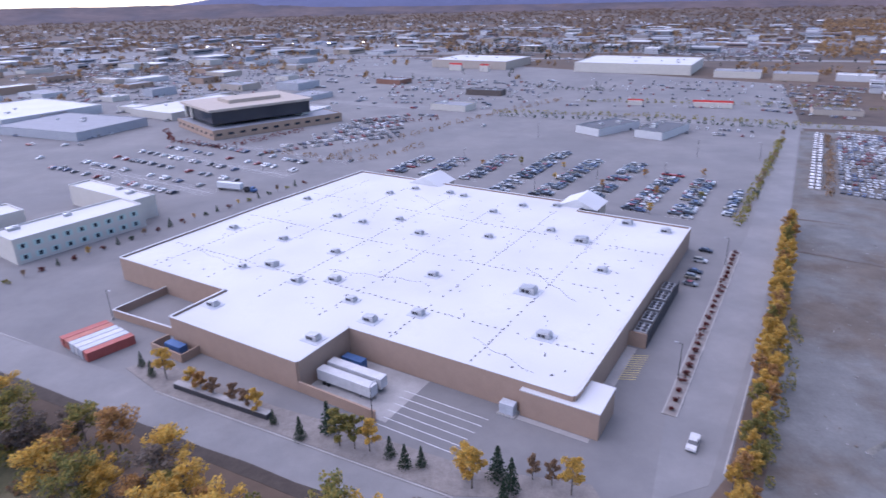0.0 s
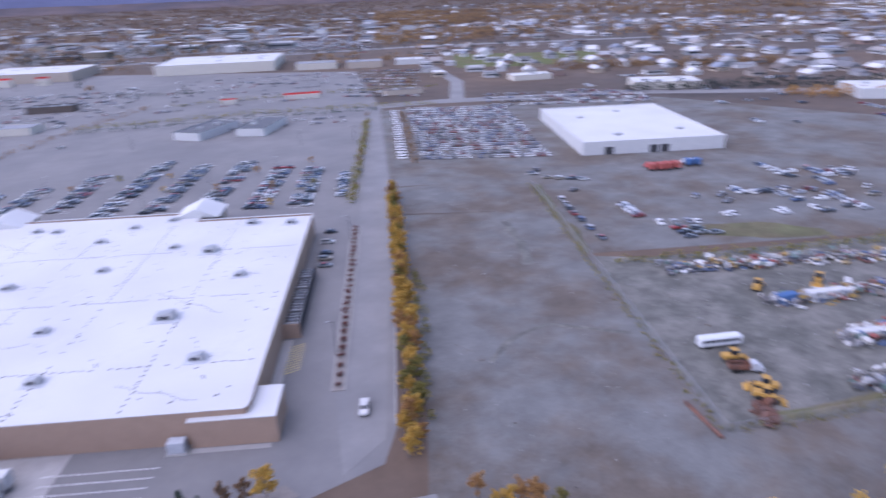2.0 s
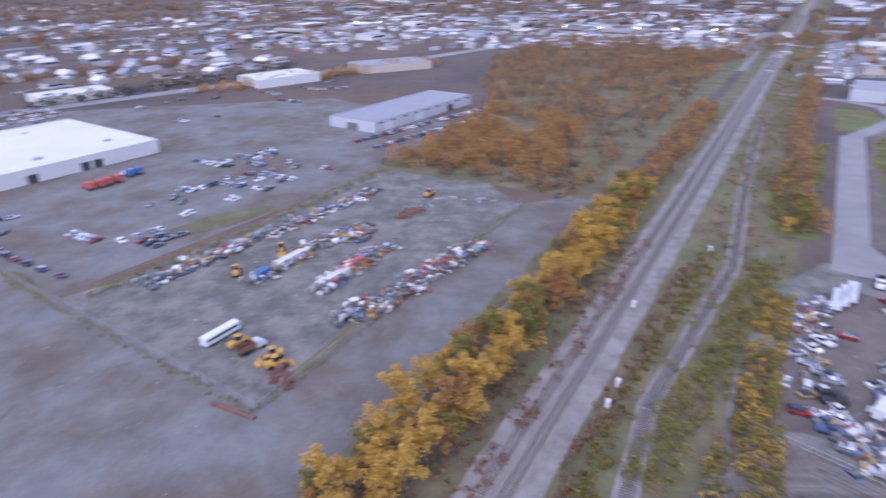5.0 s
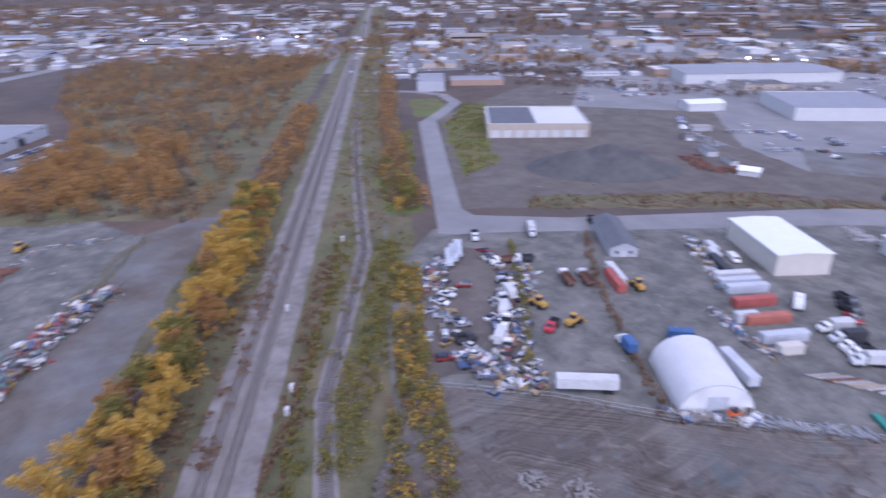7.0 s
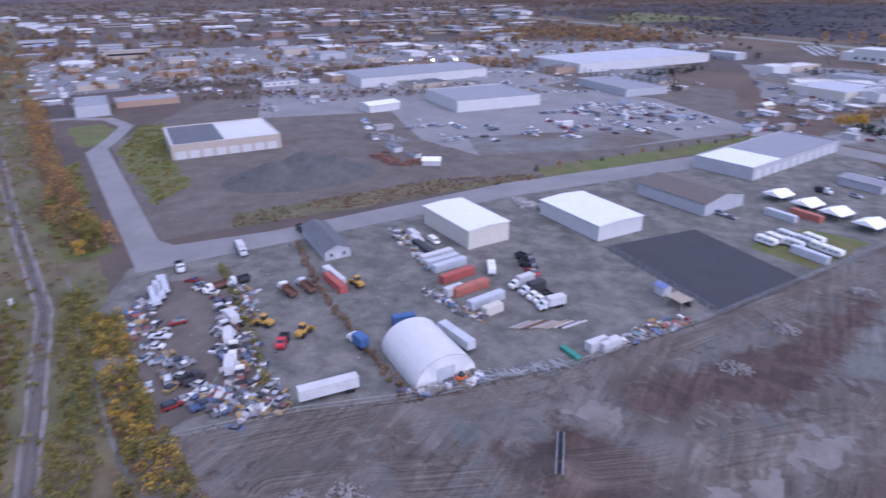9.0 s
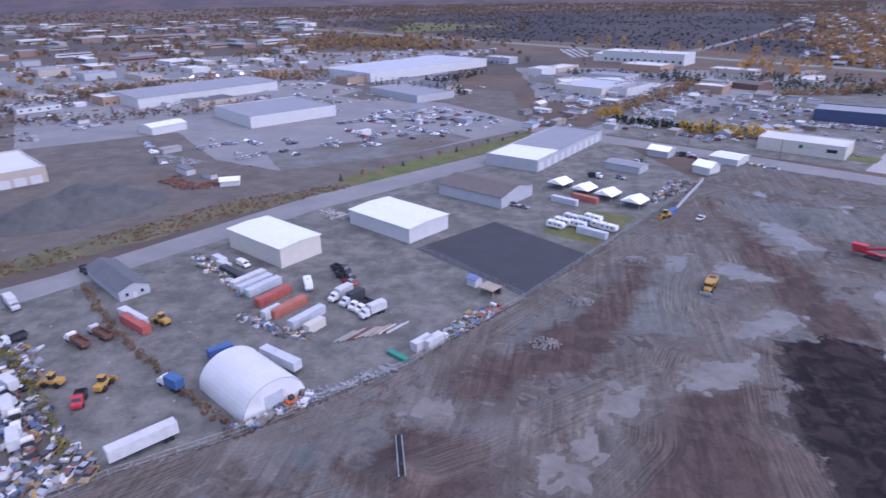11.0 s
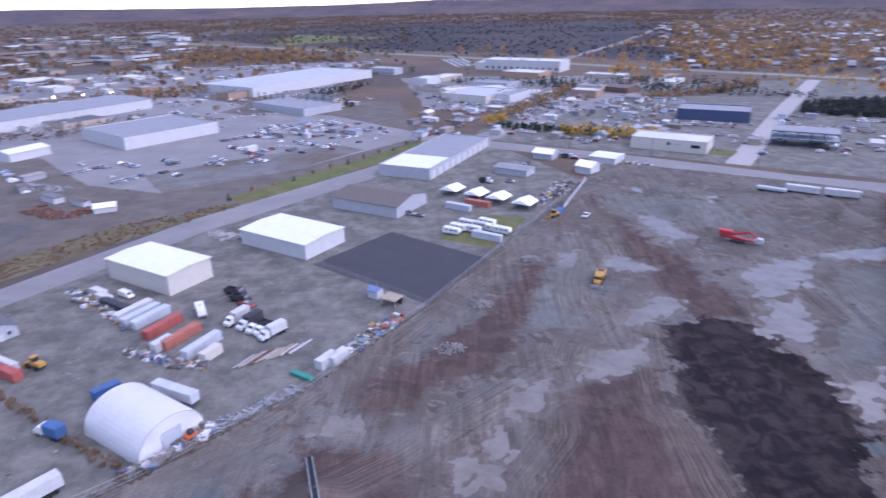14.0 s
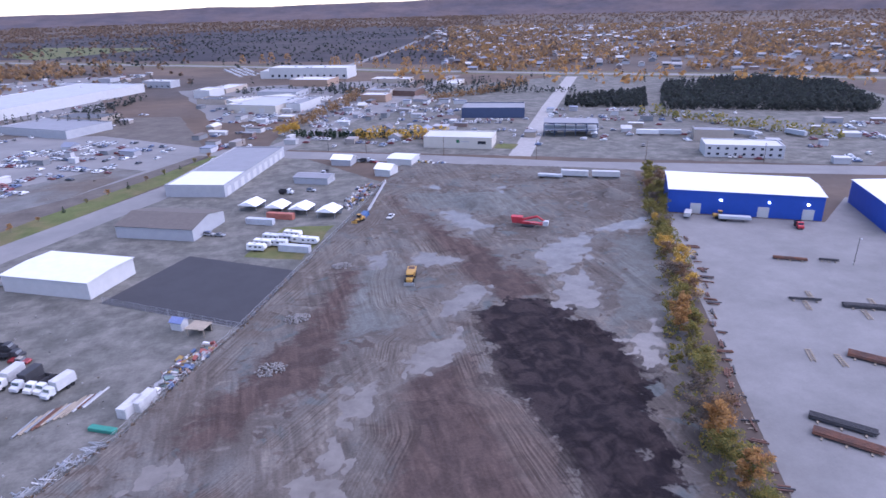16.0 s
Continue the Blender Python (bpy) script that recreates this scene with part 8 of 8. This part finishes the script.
for i in range(9):
    part("plank", box(bmesh.new(), -2.6 + i * 0.65, 0, 2.604, 0.55, 5.0 + ry.uniform(-0.6, 0.6), 0.12), TIMBER, e)

# small sheds and canopies further down the street
for i, (x, y) in enumerate(((8, -281), (-3, -273.5), (-13, -267.5), (-24, -259.5))):
    e = thing("canopy_shed", "white peaked canopy shed in a row", "shed", pose(x, y, 0, 0, 0, 150), "canopy sheds")
    for sx in (-4, 4):
        for sy in (-4, 4):
            part("post", box(bmesh.new(), sx, sy, 0, 0.16, 0.16, 2.8), METAL, e)
    bm = bmesh.new()
    v = [bm.verts.new((a, b, c)) for a, b, c in ((-4.6, -4.6, 2.8), (4.6, -4.6, 2.8), (4.6, 4.6, 2.8), (-4.6, 4.6, 2.8), (0, -4.6, 4.6), (0, 4.6, 4.6))]
    for f in ((0, 4, 5, 3), (1, 2, 5, 4), (0, 1, 4), (2, 3, 5)):
        bm.faces.new([v[k] for k in f])
    part("roof", bm, FABRIC, e)
    part("back_wall", box(bmesh.new(), 0, 4.1, 0, 8.2, 0.1, 2.8), GREYW, e)
put("cont_orange", None, pose(-3.5, -262.5, 0.05, 0, 0, 150), "orange container before the canopy sheds")
put("cont_grey", None, pose(5, -258, 0.05, 0, 0, 150), "grey container before the canopy sheds")
for x, y in ((7, -227), (4.5, -231), (-1, -229), (-4, -233.5), (-9.5, -229.5), (-12.5, -227.5), (1, -236), (-7, -237)):
    put("camper", None, pose(x, y, 0.05, 0, 0, 150 + ry.uniform(-3, 3)), "white camper trailer parked on grass", "campers")
put("cont_grey", None, pose(-6.5, -221.5, 0.05, 0, 0, 150), "grey trailer body beside campers")
ground_patch("camper_lawn", [(12, -222), (-8, -212), (-24, -246), (-4, -250)], 0.06, GRASS, "patch of yellow-green grass beside campers", "lawn", 0.6, 4)
for k, (x, y, a) in {"suv": (25, -250.5, 150), "sedan": (21, -248.3, 150)}.items():
    put(k, None, pose(x, y, 0.05, 0, 0, a), "car beside the brown-roofed building")
building("metal_shed", (-13, -318), (-29, -309), 10, 3.4, GREYW, ROOF_G, "open-sided shed with a blue-grey metal roof", "shed", "gable", 1.0)
building("canopy_garage", (-36, -350), (-46, -344), 9, 3.6, GREYW, FABRIC, "white canopy garage beside the street", "shed", "gable", 1.8)
building("white_shed", (-66, -338), (-78, -330), 14, 4, WHITE, ROOF_M, "low white shed by the fence", "shed", "gable", 0.8)
building("white_shed", (-55, -318), (-62, -312), 9, 4, WHITE, FABRIC, "white arched shed by the fence", "shed", "gable", 2.2)
wall_run("plank_fence", [(-57.5, -301), (-40, -255)], 2.4, 0.25, GREYW, "grey-blue plank fence beside the earthworks", m=pose(0, 0, 0))
put("cont_blue", None, pose(-37.5, -250, 0.05, 0, 0, 60), "blue container beside the earthworks gate")
put("loader", None, pose(-34.5, -245, 0.4, 0, 0, 40), "yellow loader beside the blue container", "loaders in the yards")
heap("scrap_heap", around([(-28, -262), (-40, -282), (-50, -300)], 30, 8, 20), "mixed scrap behind the plank fence", 20, 8, 2.2, 1.2)
heap("scrap_heap", around([(-70, -345), (-95, -332)], 14, 4, 21), "machine parts by the street corner", 21, 8, 2.0, 1.0)
for x, y, a in ((-8, -300, 150), (-20, -300, 150), (-30, -330, 60), (-52, -352, 150), (-56, -350, 150), (-60, -347, 150), (-44, -356, 150), (-30, -318, 150)):
    put(ry.choice(["suv", "pickup", "truck_flat"]), None, pose(x, y, 0.05, 0, 0, a + ry.uniform(-5, 5)), "vehicle parked in a work yard", "vehicles in the work yard")
heap("scrap_heap", around([(102, -228), (92, -222), (84, -226)], 20, 4, 22), "pale building material behind the white hall", 22, 7, 1.6, 0.8, CONCRETE)

# earthworks machines, stones
zt = lambda x, y: pit_height(x, y)
put("dump_yellow", dozer_build, pose(-41, -181, zt(-41, -181) + 0.05, 0, 0, 70))
put("conveyor", excavator_build, pose(-98, -215.5, zt(-98, -215) + 0.1, 0, 0, 143))
put("semi_white_short", None, pose(-150.3, -276, 0.5, 0, 0, 148), "white semi-trailer at the edge of the earthworks")
put("semi_white_short", None, pose(-164, -269, 0.5, 0, 0, 152), "white semi-trailer at the edge of the earthworks")
put("semi_open", None, pose(-138, -279, 0.5, 0, 0, 145), "empty flat trailer at the edge of the earthworks")
put("pickup_white", None, pose(-48, -245, zt(-48, -245) + 0.05, 0, 0, 60), "white pickup truck on the dirt track")
STONE = material("broken_concrete", (0.22, 0.21, 0.2), 0.95, 0.25, 0.8, 3.0, 0.3)
for k, (x, y, r) in enumerate(((5.1, -139.6, 4.2), (-3, -165, 4.0), (-21, -200, 3.6), (58, -62, 4.0), (66, -57, 3.0))):
    bm = bmesh.new()
    rr = random.Random(60 + k)
    for _ in range(150):
        a, q = rr.uniform(0, 6.28), r * rr.random() ** 0.6
        s = rr.uniform(0.25, 0.75)
        px, py = x + math.cos(a) * q, y + math.sin(a) * q * 0.8
        m = Matrix.Translation((px, py, pit_height(px, py) + 0.15 + 0.5 * (1 - q / r))) @ Euler((rr.uniform(0, 3), rr.uniform(0, 3), rr.uniform(0, 3))).to_matrix().to_4x4() @ Matrix.Diagonal((s, s * rr.uniform(0.5, 1), s * rr.uniform(0.4, 0.9), 1))
        bmesh.ops.create_icosphere(bm, subdivisions=1, radius=0.6, matrix=m)
    tagged(link("rubble_pile", bm, STONE), "pile of broken grey concrete and stones", "rubble", kind="stuff")
e = thing("stacker_conveyor", "grey belt conveyor rising over a soil pile", "conveyor", pose(31.8, -97, 0.4, 0, 0, 109))
bm = bmesh.new()
for s in (-0.6, 0.6):
    rod(bm, (16, s, 5.4), (-1, s, 0.6), 0.12, None, 6)
for i in range(14):
    rod(bm, (15.5 - i * 1.2, -0.6, 5.2 - i * 0.335), (15.5 - i * 1.2, 0.6, 5.2 - i * 0.335), 0.06, None, 5)
part("frame", bm, METAL, e)
bm = bmesh.new()
v = [bm.verts.new(p_) for p_ in ((16, -0.45, 5.5), (16, 0.45, 5.5), (-1, 0.45, 0.72), (-1, -0.45, 0.72))]
bm.faces.new(v)
bmesh.ops.solidify(bm, geom=bm.faces[:], thickness=0.06)
part("belt", bm, DARKM, e)
part("leg", rod(rod(bmesh.new(), (9, -0.6, 3.4), (8, -1.4, -0.3), 0.08), (9, 0.6, 3.4), (8, 1.4, -0.3), 0.08), METAL, e)
e = thing("spoil_mound", "big dark gravel mound behind the street", "mound", kind="structure")
bm = bmesh.new()
bmesh.ops.create_grid(bm, x_segments=44, y_segments=30, size=1)
for v in bm.verts:
    x, y = v.co.x * 37, v.co.y * 23
    d = math.hypot(v.co.x, v.co.y)
    z = min(1, max(0, 1 - d) * 1.9) ** 1.2 * 8.0 * (1 + 0.5 * noise.noise(Vector((x * 0.08, y * 0.08, 2)))) + 0.4 * noise.noise(Vector((x * 0.3, y * 0.3, 5))) * max(0, 1 - d)
    v.co = (x, y, z - 0.1)
o = part("heap_surface", bm, material("dark_gravel", (0.078, 0.078, 0.076), 0.95, 0.35, 0.15, 2.0, 0.6), e)
e.matrix_basis = pose(207, -210, 0, 0, 0, 53)

# steel yard
def bundle(x, y, an, L, n, mat, label, skids=True):
    e = thing("pipe_bundle", label, "pipes", pose(x, y, 0.05, 0, 0, an), "pipe bundles in the steel yard")
    for i in range(n):
        part("pipe", rod(bmesh.new(), (-L / 2, (i - n / 2) * 0.42, 0.55), (L / 2 + ry.uniform(-0.3, 0.3), (i - n / 2) * 0.42, 0.55), 0.2, None, 8), mat, e)
        if i < n - 1:
            part("pipe", rod(bmesh.new(), (-L / 2, (i - n / 2 + 0.5) * 0.42, 0.9), (L / 2, (i - n / 2 + 0.5) * 0.42, 0.9), 0.2, None, 8), mat, e)
    for s in (-0.35, 0, 0.35) if skids else (-0.3, 0.3):
        part("skid", box(bmesh.new(), s * L, -0.2, 0, 0.4, n * 0.5 + 1.2, 0.33), TIMBER, e)
    return e


bundle(-110, -80, 130, 12.5, 6, DARKM, "stack of dark pipes on timber skids")
bundle(-106.5, -75.5, 128, 12.5, 7, RUST, "stack of rusty red pipes on timber skids")
bundle(-139, -97, 128, 12, 8, RUST, "stack of rusty red pipes on timber skids")
bundle(-163, -119, 150, 15, 6, DARKM, "stack of black pipes on timber skids")
bundle(-149, -129, 152, 9, 2, DARKM, "few dark beams on timber planks")
bundle(-169, -155.4, 146, 10.6, 4, RUST, "rusty beams on red trestles")
bundle(-180, -150, 146, 6, 2, DARKM, "few dark beams on the paving")
for x, y, a in ((-131, -99.6, 65), (-126, -104, 58), (-147, -126, 60), (-153, -131, 60), (-158, -116, 60), (-166, -121, 60)):
    e = thing("timber_rack", "low timber rack on the paving", "rack", pose(x, y, 0.05, 0, 0, a), "timber racks in the steel yard")
    for s in (-0.5, 0.5):
        part("runner", box(bmesh.new(), 0, s, 0, 6, 0.2, 0.22), TIMBER, e)
    for i in range(6):
        part("slat", box(bmesh.new(), -2.6 + i, 0, 0.223, 0.2, 1.5, 0.12), TIMBER, e)
for i in range(34):
    p, d = along([(-146, -190), (-128, -155), (-105, -120), (-84, -84), (-77, -66)], (i + ry.random()) / 34)
    k = -5.5 + ry.uniform(-0.8, 0.8)
    e = thing("steel_offcut", "rusty steel piece on blocks along the bank", "steel", pose(p.x - d.y * -k, p.y + d.x * -k, 0.05, 0, 0, 150 + ry.choice([0, 0, 90]) + ry.uniform(-8, 8)), "steel pieces along the bank")
    for j in range(ry.choice([1, 2, 3])):
        part("bar", box(bmesh.new(), ry.uniform(-0.3, 0.3), j * 0.55, 0.2, ry.uniform(2, 4.5), 0.3, 0.3), ry.choice([RUST, RUST, DARKM]), e)
    for s in (-0.8, 0.8):
        part("block", box(bmesh.new(), s, 0.4, 0, 0.2, 1.8, 0.198), TIMBER, e)
put("tank_white", trailer_build(6, 1.6, WHITEC, "tank_trailer", "white tank trailer"), pose(-164.7, -205, 0.05, 0, 0, 47), "white tank trailer before the blue hall")
put("dump_red", None, pose(-197, -180, 0.05, 0, 0, 60), "red truck before the blue hall", YC)
put("loader", None, pose(-176, -199, 0.05, 0, 0, 150), "orange-yellow loader before the blue hall", "loaders in the yards")
put("semi_open", None, pose(-179, -194.5, 0.05, 0, 0, 150), "flat trailer before the blue hall")
BH = [o for o in scene.objects if o.name.startswith("blue_hall")]
for s in (0.19, 0.63, 0.91):
    opening("door", BH[0], pose(0, 0, 0), s * 59, 0.05, 4.2, 4.4, WHITE, "white roller door", 0.12)
LAMPG = glow("lit_lamp", (1.0, 0.95, 0.85), 14.0)
for s in (0.35, 0.66, 0.9):
    opening("wall_lamp", BH[0], pose(0, 0, 0), s * 59, 6.2, 0.7, 0.5, LAMPG, "lit wall lamp", 0.25)

# street buildings beyond
e = thing("unfinished_building", "unfinished dark steel building frame of two storeys", "frame", frame_at((-181, -378), (-213, -362))[0])
for i in range(6):
    for y in (0, 9, 18):
        part("column", box(bmesh.new(), i * 7, y, 0, 0.4, 0.4, 9), NAVY, e)
for z in (4.2, 8.6):
    for y in (0, 9, 18):
        part("beam", box(bmesh.new(), 17.5, y, z, 35.4, 0.3, 0.4), NAVY, e)
part("floor_deck", box(bmesh.new(), 17.5, 9, 4.603, 35, 18, 0.2), GREYC, e)
part("roof_deck", box(bmesh.new(), 17.5, 9, 9.003, 35.6, 18.6, 0.3), ROOF_G, e)
ground_patch("corner_lawn", [(-137, -357), (-148, -350), (-156, -362), (-145, -369)], 0.09, GRASS, "small green lawn at the corner", "lawn")
CH = next(o for o in scene.objects if o.name.startswith("cream_hall"))
SIGNG = material("green_sign", (0.02, 0.12, 0.06), 0.6, 0.1, 0.3, 2.0, 0.0)
opening("sign", CH, pose(0, 0, 0), 22, 3.6, 2.0, 1.8, SIGNG, "plain green sign shape", 0.05)
opening("sign", CH, pose(0, 0, 0), 26.5, 4.0, 5.0, 0.6, GREYW, "plain grey sign bar", 0.05)
opening("window", CH, pose(0, 0, 0), 37, 3.0, 5.0, 1.8, DARKGLASS)
GH = next(o for o in scene.objects if o.name.startswith("garage_hall"))
for i in range(8):
    opening("door", GH, pose(0, 0, 0), 4.5 + i * 6.8, 0.05, 5.0, 4.2, WHITE, "white roller door", 0.12)
part("solar_roof", box(bmesh.new(), 14.5, 25, 7.55, 26, 46, 0.3), ROOF_D, GH, "dark half of the roof")
LW = next(o for o in scene.objects if o.name.startswith("long_workshop"))
for i in range(10):
    opening("door", LW, side_pose(1, 29.9, 85), 5 + i * 8.2, 0.05, 4.4, 4.2, WHITE, "pale roller door", 0.12)
part("pale_roof", box(bmesh.new(), 15, 14, 5.55, 28.6, 26, 0.2), ROOF_M, LW, "pale end of the roof")
WO = next(o for o in scene.objects if o.name.startswith("white_hall"))
for x in (8, 24):
    opening("door", WO, side_pose(1, 33, 21), x * 0.6, 0.05, 3.2, 3.4, GREYW, "grey roller door", 0.1)
AH = next(o for o in scene.objects if o.name.startswith("auction_hall"))
# dark panels paint the shade inside open doorways; the wall behind is whole
for x in (14, 38, 44):
    opening("door", AH, pose(0, 0, 0), x, 0.05, 4.6, 4.0, DARKM, "dark panel for the shade inside an open doorway", 0.1)
for p0, p1, D, h, w, r, lab, rk in (((347.9, -437.8), (283.4, -551.4), 60, 8, WHITE, ROOF_G, "long white freight hall with a grey roof", "gable"), ((272, -350), (262, -373), 16, 5, WHITE, ROOF_M, "small white shed beside parked trucks", "gable"), ((19, -590), (-39, -609), 26, 6, CREAM, ROOF_W, "low cream hall behind the crossing", "flat"),
                                ((-114, -629), (-148, -600), 24, 5, material("brown_wall", (0.16, 0.1, 0.08)), ROOF_B, "low brown hall beyond the street", "gable"), ((-8, -839), (-110, -802), 40, 9, WHITE, ROOF_W, "far white plant with tanks", "flat"), ((-262, -330), (-282, -318), 12, 7, BEIGE, ROOF_G, "beige annex behind the white office", "flat"), ((160, -262), (168, -258), 5, 2.6, WHITE, ROOF_M, "small white hut on the dirt lot", "gable")):
    building("industrial_hall", p0, p1, D, h, w, r, lab, "hall", rk, 1.4)
car_field("far_cars", rows_between((262, -330), (250, -318), (226, -292), (216, -284), 5), "white trucks parked on the dirt lot", PAINTL, 21, 0.6)
heap("scrap_heap", around([(200, -262), (178, -250), (165, -262)], 40, 10, 23), "rusty drilling parts on the dirt lot", 23, 7, 2.5, 0.6, RUST)
heap("scrap_heap", around([(230, -300), (200, -290)], 24, 8, 24), "pipes stacked on the dirt lot", 24, 6, 2.0, 0.6, METAL, True)
for x, y, a in ((-245, -355, 150), (-258, -349, 150), (-300, -330, 120), (-330, -318, 100)):
    put("rig", None, pose(x, y, 0.05, 0, 0, a), "white semi-trailer parked on a gravel lot", "semi-trailers on the lots")
# lit lamps far off
lm = bpy.data.meshes.new("head")
bm = bmesh.new()
bmesh.ops.create_icosphere(bm, subdivisions=1, radius=0.8)
bm.to_mesh(lm)
bm.free()
lm.materials.append(LAMPG)
for az, r, z in ((-24, 1330, 9), (-20, 1330, 9), (-18, 1325, 9), (-15.5, 1320, 9), (-13, 1310, 9), (-10, 1300, 9), (-7, 1290, 9), (-4, 1180, 9), (96, 980, 8), (99, 960, 8), (102, 950, 8), (105, 940, 8), (108, 935, 8), (82, 1100, 8), (80, 1120, 8), (78, 1130, 8), (146, 690, 8), (148, 690, 8), (150, 690, 8)):
    x, y = polar(az, r)
    e = thing("far_lamp", "distant lit lamp on a tall mast", "lamp", pose(x, y, 0), "lit lamps in the distance")
    part("mast", rod(bmesh.new(), (0, 0, 0), (0, 0, z), 0.15), DARKM, e)
    o = new("head", lm)
    o.parent, o.location = e, (0, 0, z)

# ---- gravel lot: low berms, ruts and litter ----
LITTER = palette("litter", [(0.28, 0.28, 0.28), (0.08, 0.08, 0.08), (0.17, 0.16, 0.15), (0.22, 0.21, 0.2), (0.12, 0.1, 0.08)], 0.8, 0.0, "i", 0.2)


def berm(line, w, h, label, seed, mat):
    """A low uneven ridge of scraped soil along a line."""
    rows = []
    n = int(sum((Vector(b) - Vector(a)).length for a, b in zip(line, line[1:])) / 1.2)
    V, F = [], []
    for i in range(n + 1):
        p, d = along(line, min(0.9999, i / n))
        q = Vector((p.x * 0.12, p.y * 0.12, seed))
        ww = w * (1 + 0.7 * noise.noise(q))
        hh = h * max(0.15, 0.8 + 1.1 * noise.noise(q * 2.3)) * min(1, i / 4, (n - i) / 4)
        off = noise.noise(q * 0.8) * w * 0.9
        for j in range(7):
            u = (j / 6 - 0.5) * 2
            k = u * ww + off
            z = hh * (1 - u * u) + 0.25 * h * noise.noise(Vector((p.x + k, p.y - k, seed))) * (1 - abs(u))
            V.append((p.x - d.y * k, p.y + d.x * k, 0.03 + max(-0.05, z) - (0.06 if j in (0, 6) else 0)))
        if i:
            for j in range(6):
                a = (i - 1) * 7 + j
                F.append((a, a + 1, a + 8, a + 7))
    me = bpy.data.meshes.new("berm")
    me.from_pydata(V, [], F)
    me.polygons.foreach_set("use_smooth", [True] * len(F))
    me.materials.append(mat)
    return tagged(new("berm", me), label, "berm", kind="structure")


berm([(121, 203), (135, 192.5), (153, 181)], 0.8, 0.4, "low ridge of scraped brown soil on the gravel lot", 1, DIRT)
berm([(147.5, 170), (140, 150), (128, 134)], 1.6, 0.3, "low ridge of brown soil on the gravel lot", 2, YARD)
berm([(82, 98), (93, 103), (106, 103), (119, 86)], 0.9, 0.2, "faint ridge of brown soil on the gravel lot", 3, YARD)
berm([(112, 47), (160, 26), (228, -8)], 1.4, 0.4, "weedy soil ridge outside the yard fence", 6, SCRUB)
berm([(75, 33), (120, 13), (180, -14), (240, -42)], 2.0, 0.4, "weedy brown soil ridge below the trees", 7, SCRUB)
berm([(150, 128), (176, 172), (190, 196)], 1.8, 0.4, "weedy soil ridge between two lots", 8, SCRUB)


def litter(poly, n, seed, label, hi=0.5):
    rr = random.Random(seed)
    bm = bmesh.new()
    for x, y in scatter(poly, n, rr, 0.2, 0.04):
        s = rr.uniform(0.12, hi) * (1.6 if rr.random() < 0.1 else 1)
        m = Matrix.Translation((x, y, 0.05 + s * 0.2)) @ Euler((rr.uniform(-0.3, 0.3), rr.uniform(-0.3, 0.3), rr.uniform(0, 6.28))).to_matrix().to_4x4() @ Matrix.Diagonal((s, s * rr.uniform(0.4, 1), s * 0.6, 1))
        bmesh.ops.create_cube(bm, size=1, matrix=m)
    return tagged(link("litter", bm, LITTER), label, "litter", kind="stuff")


litter([(55, 75), (138, 225), (185, 200), (148, 130), (104, 55), (66, 48)], 300, 1, "stones and litter strewn on the gravel lot", 0.3)
litter([(108, 52), (150, 122), (265, 55), (290, 20), (230, -8)], 420, 2, "small scrap strewn on the salvage yard", 0.5)
litter([(178, -100), (104, -54), (66, -94), (38, -126), (58, -192), (104, -225)], 350, 3, "small scrap strewn on the dirt yards", 0.5)
litter([(200, -130), (345, -205), (415, -325), (300, -560), (60, -430), (122, -250)], 240, 4, "rubble strewn on the dirt lots", 0.7)

# more half-stripped vehicles on the dirt yards
wrecks([(150, -84), (128, -76), (108, -66)], 16, 9, "half-stripped vehicle in the dirt yard by the spur", "wrecks in the dirt yard")
wrecks([(150, -108), (128, -98), (104, -84), (92, -78)], 26, 5, "dented vehicle in a row along the yard fence", "wrecks in the dirt yard")
wrecks([(104, -84), (86, -76), (96, -64)], 10, 8, "half-stripped vehicle near the yard's corner", "wrecks in the dirt yard")
woods("verge_weeds", scatter([(330, -196), (345, -212), (378, -241), (372, -256), (300, -208), (263, -184), (242, -176), (231, -149)], 420, random.Random(8), 0.15, 0.06), (0.4, 1.3), "olive", "rank yellow-green weeds beside the cul-de-sac", 410, 24, 0.3, 2.0)
woods("verge_weeds", scatter([(181, -146), (133, -224), (104, -262), (112, -266), (146, -239), (194, -157)], 420, random.Random(9), 0.1, 0.06), (0.3, 0.9), "rust", "dry grass tufts beside the street", 411, 24, 0.25, 2.0)

woods("verge_weeds", off_road(scatter([(40, 8), (90, -17), (190, -69), (188, -76), (88, -25), (38, 0)], 420, random.Random(12), 0.0, 0.08), SPUR, 4.5), (0.5, 1.6), "olive", "dense yellow-green bushes between track and spur", 412, 36, 0.3, 1.4)
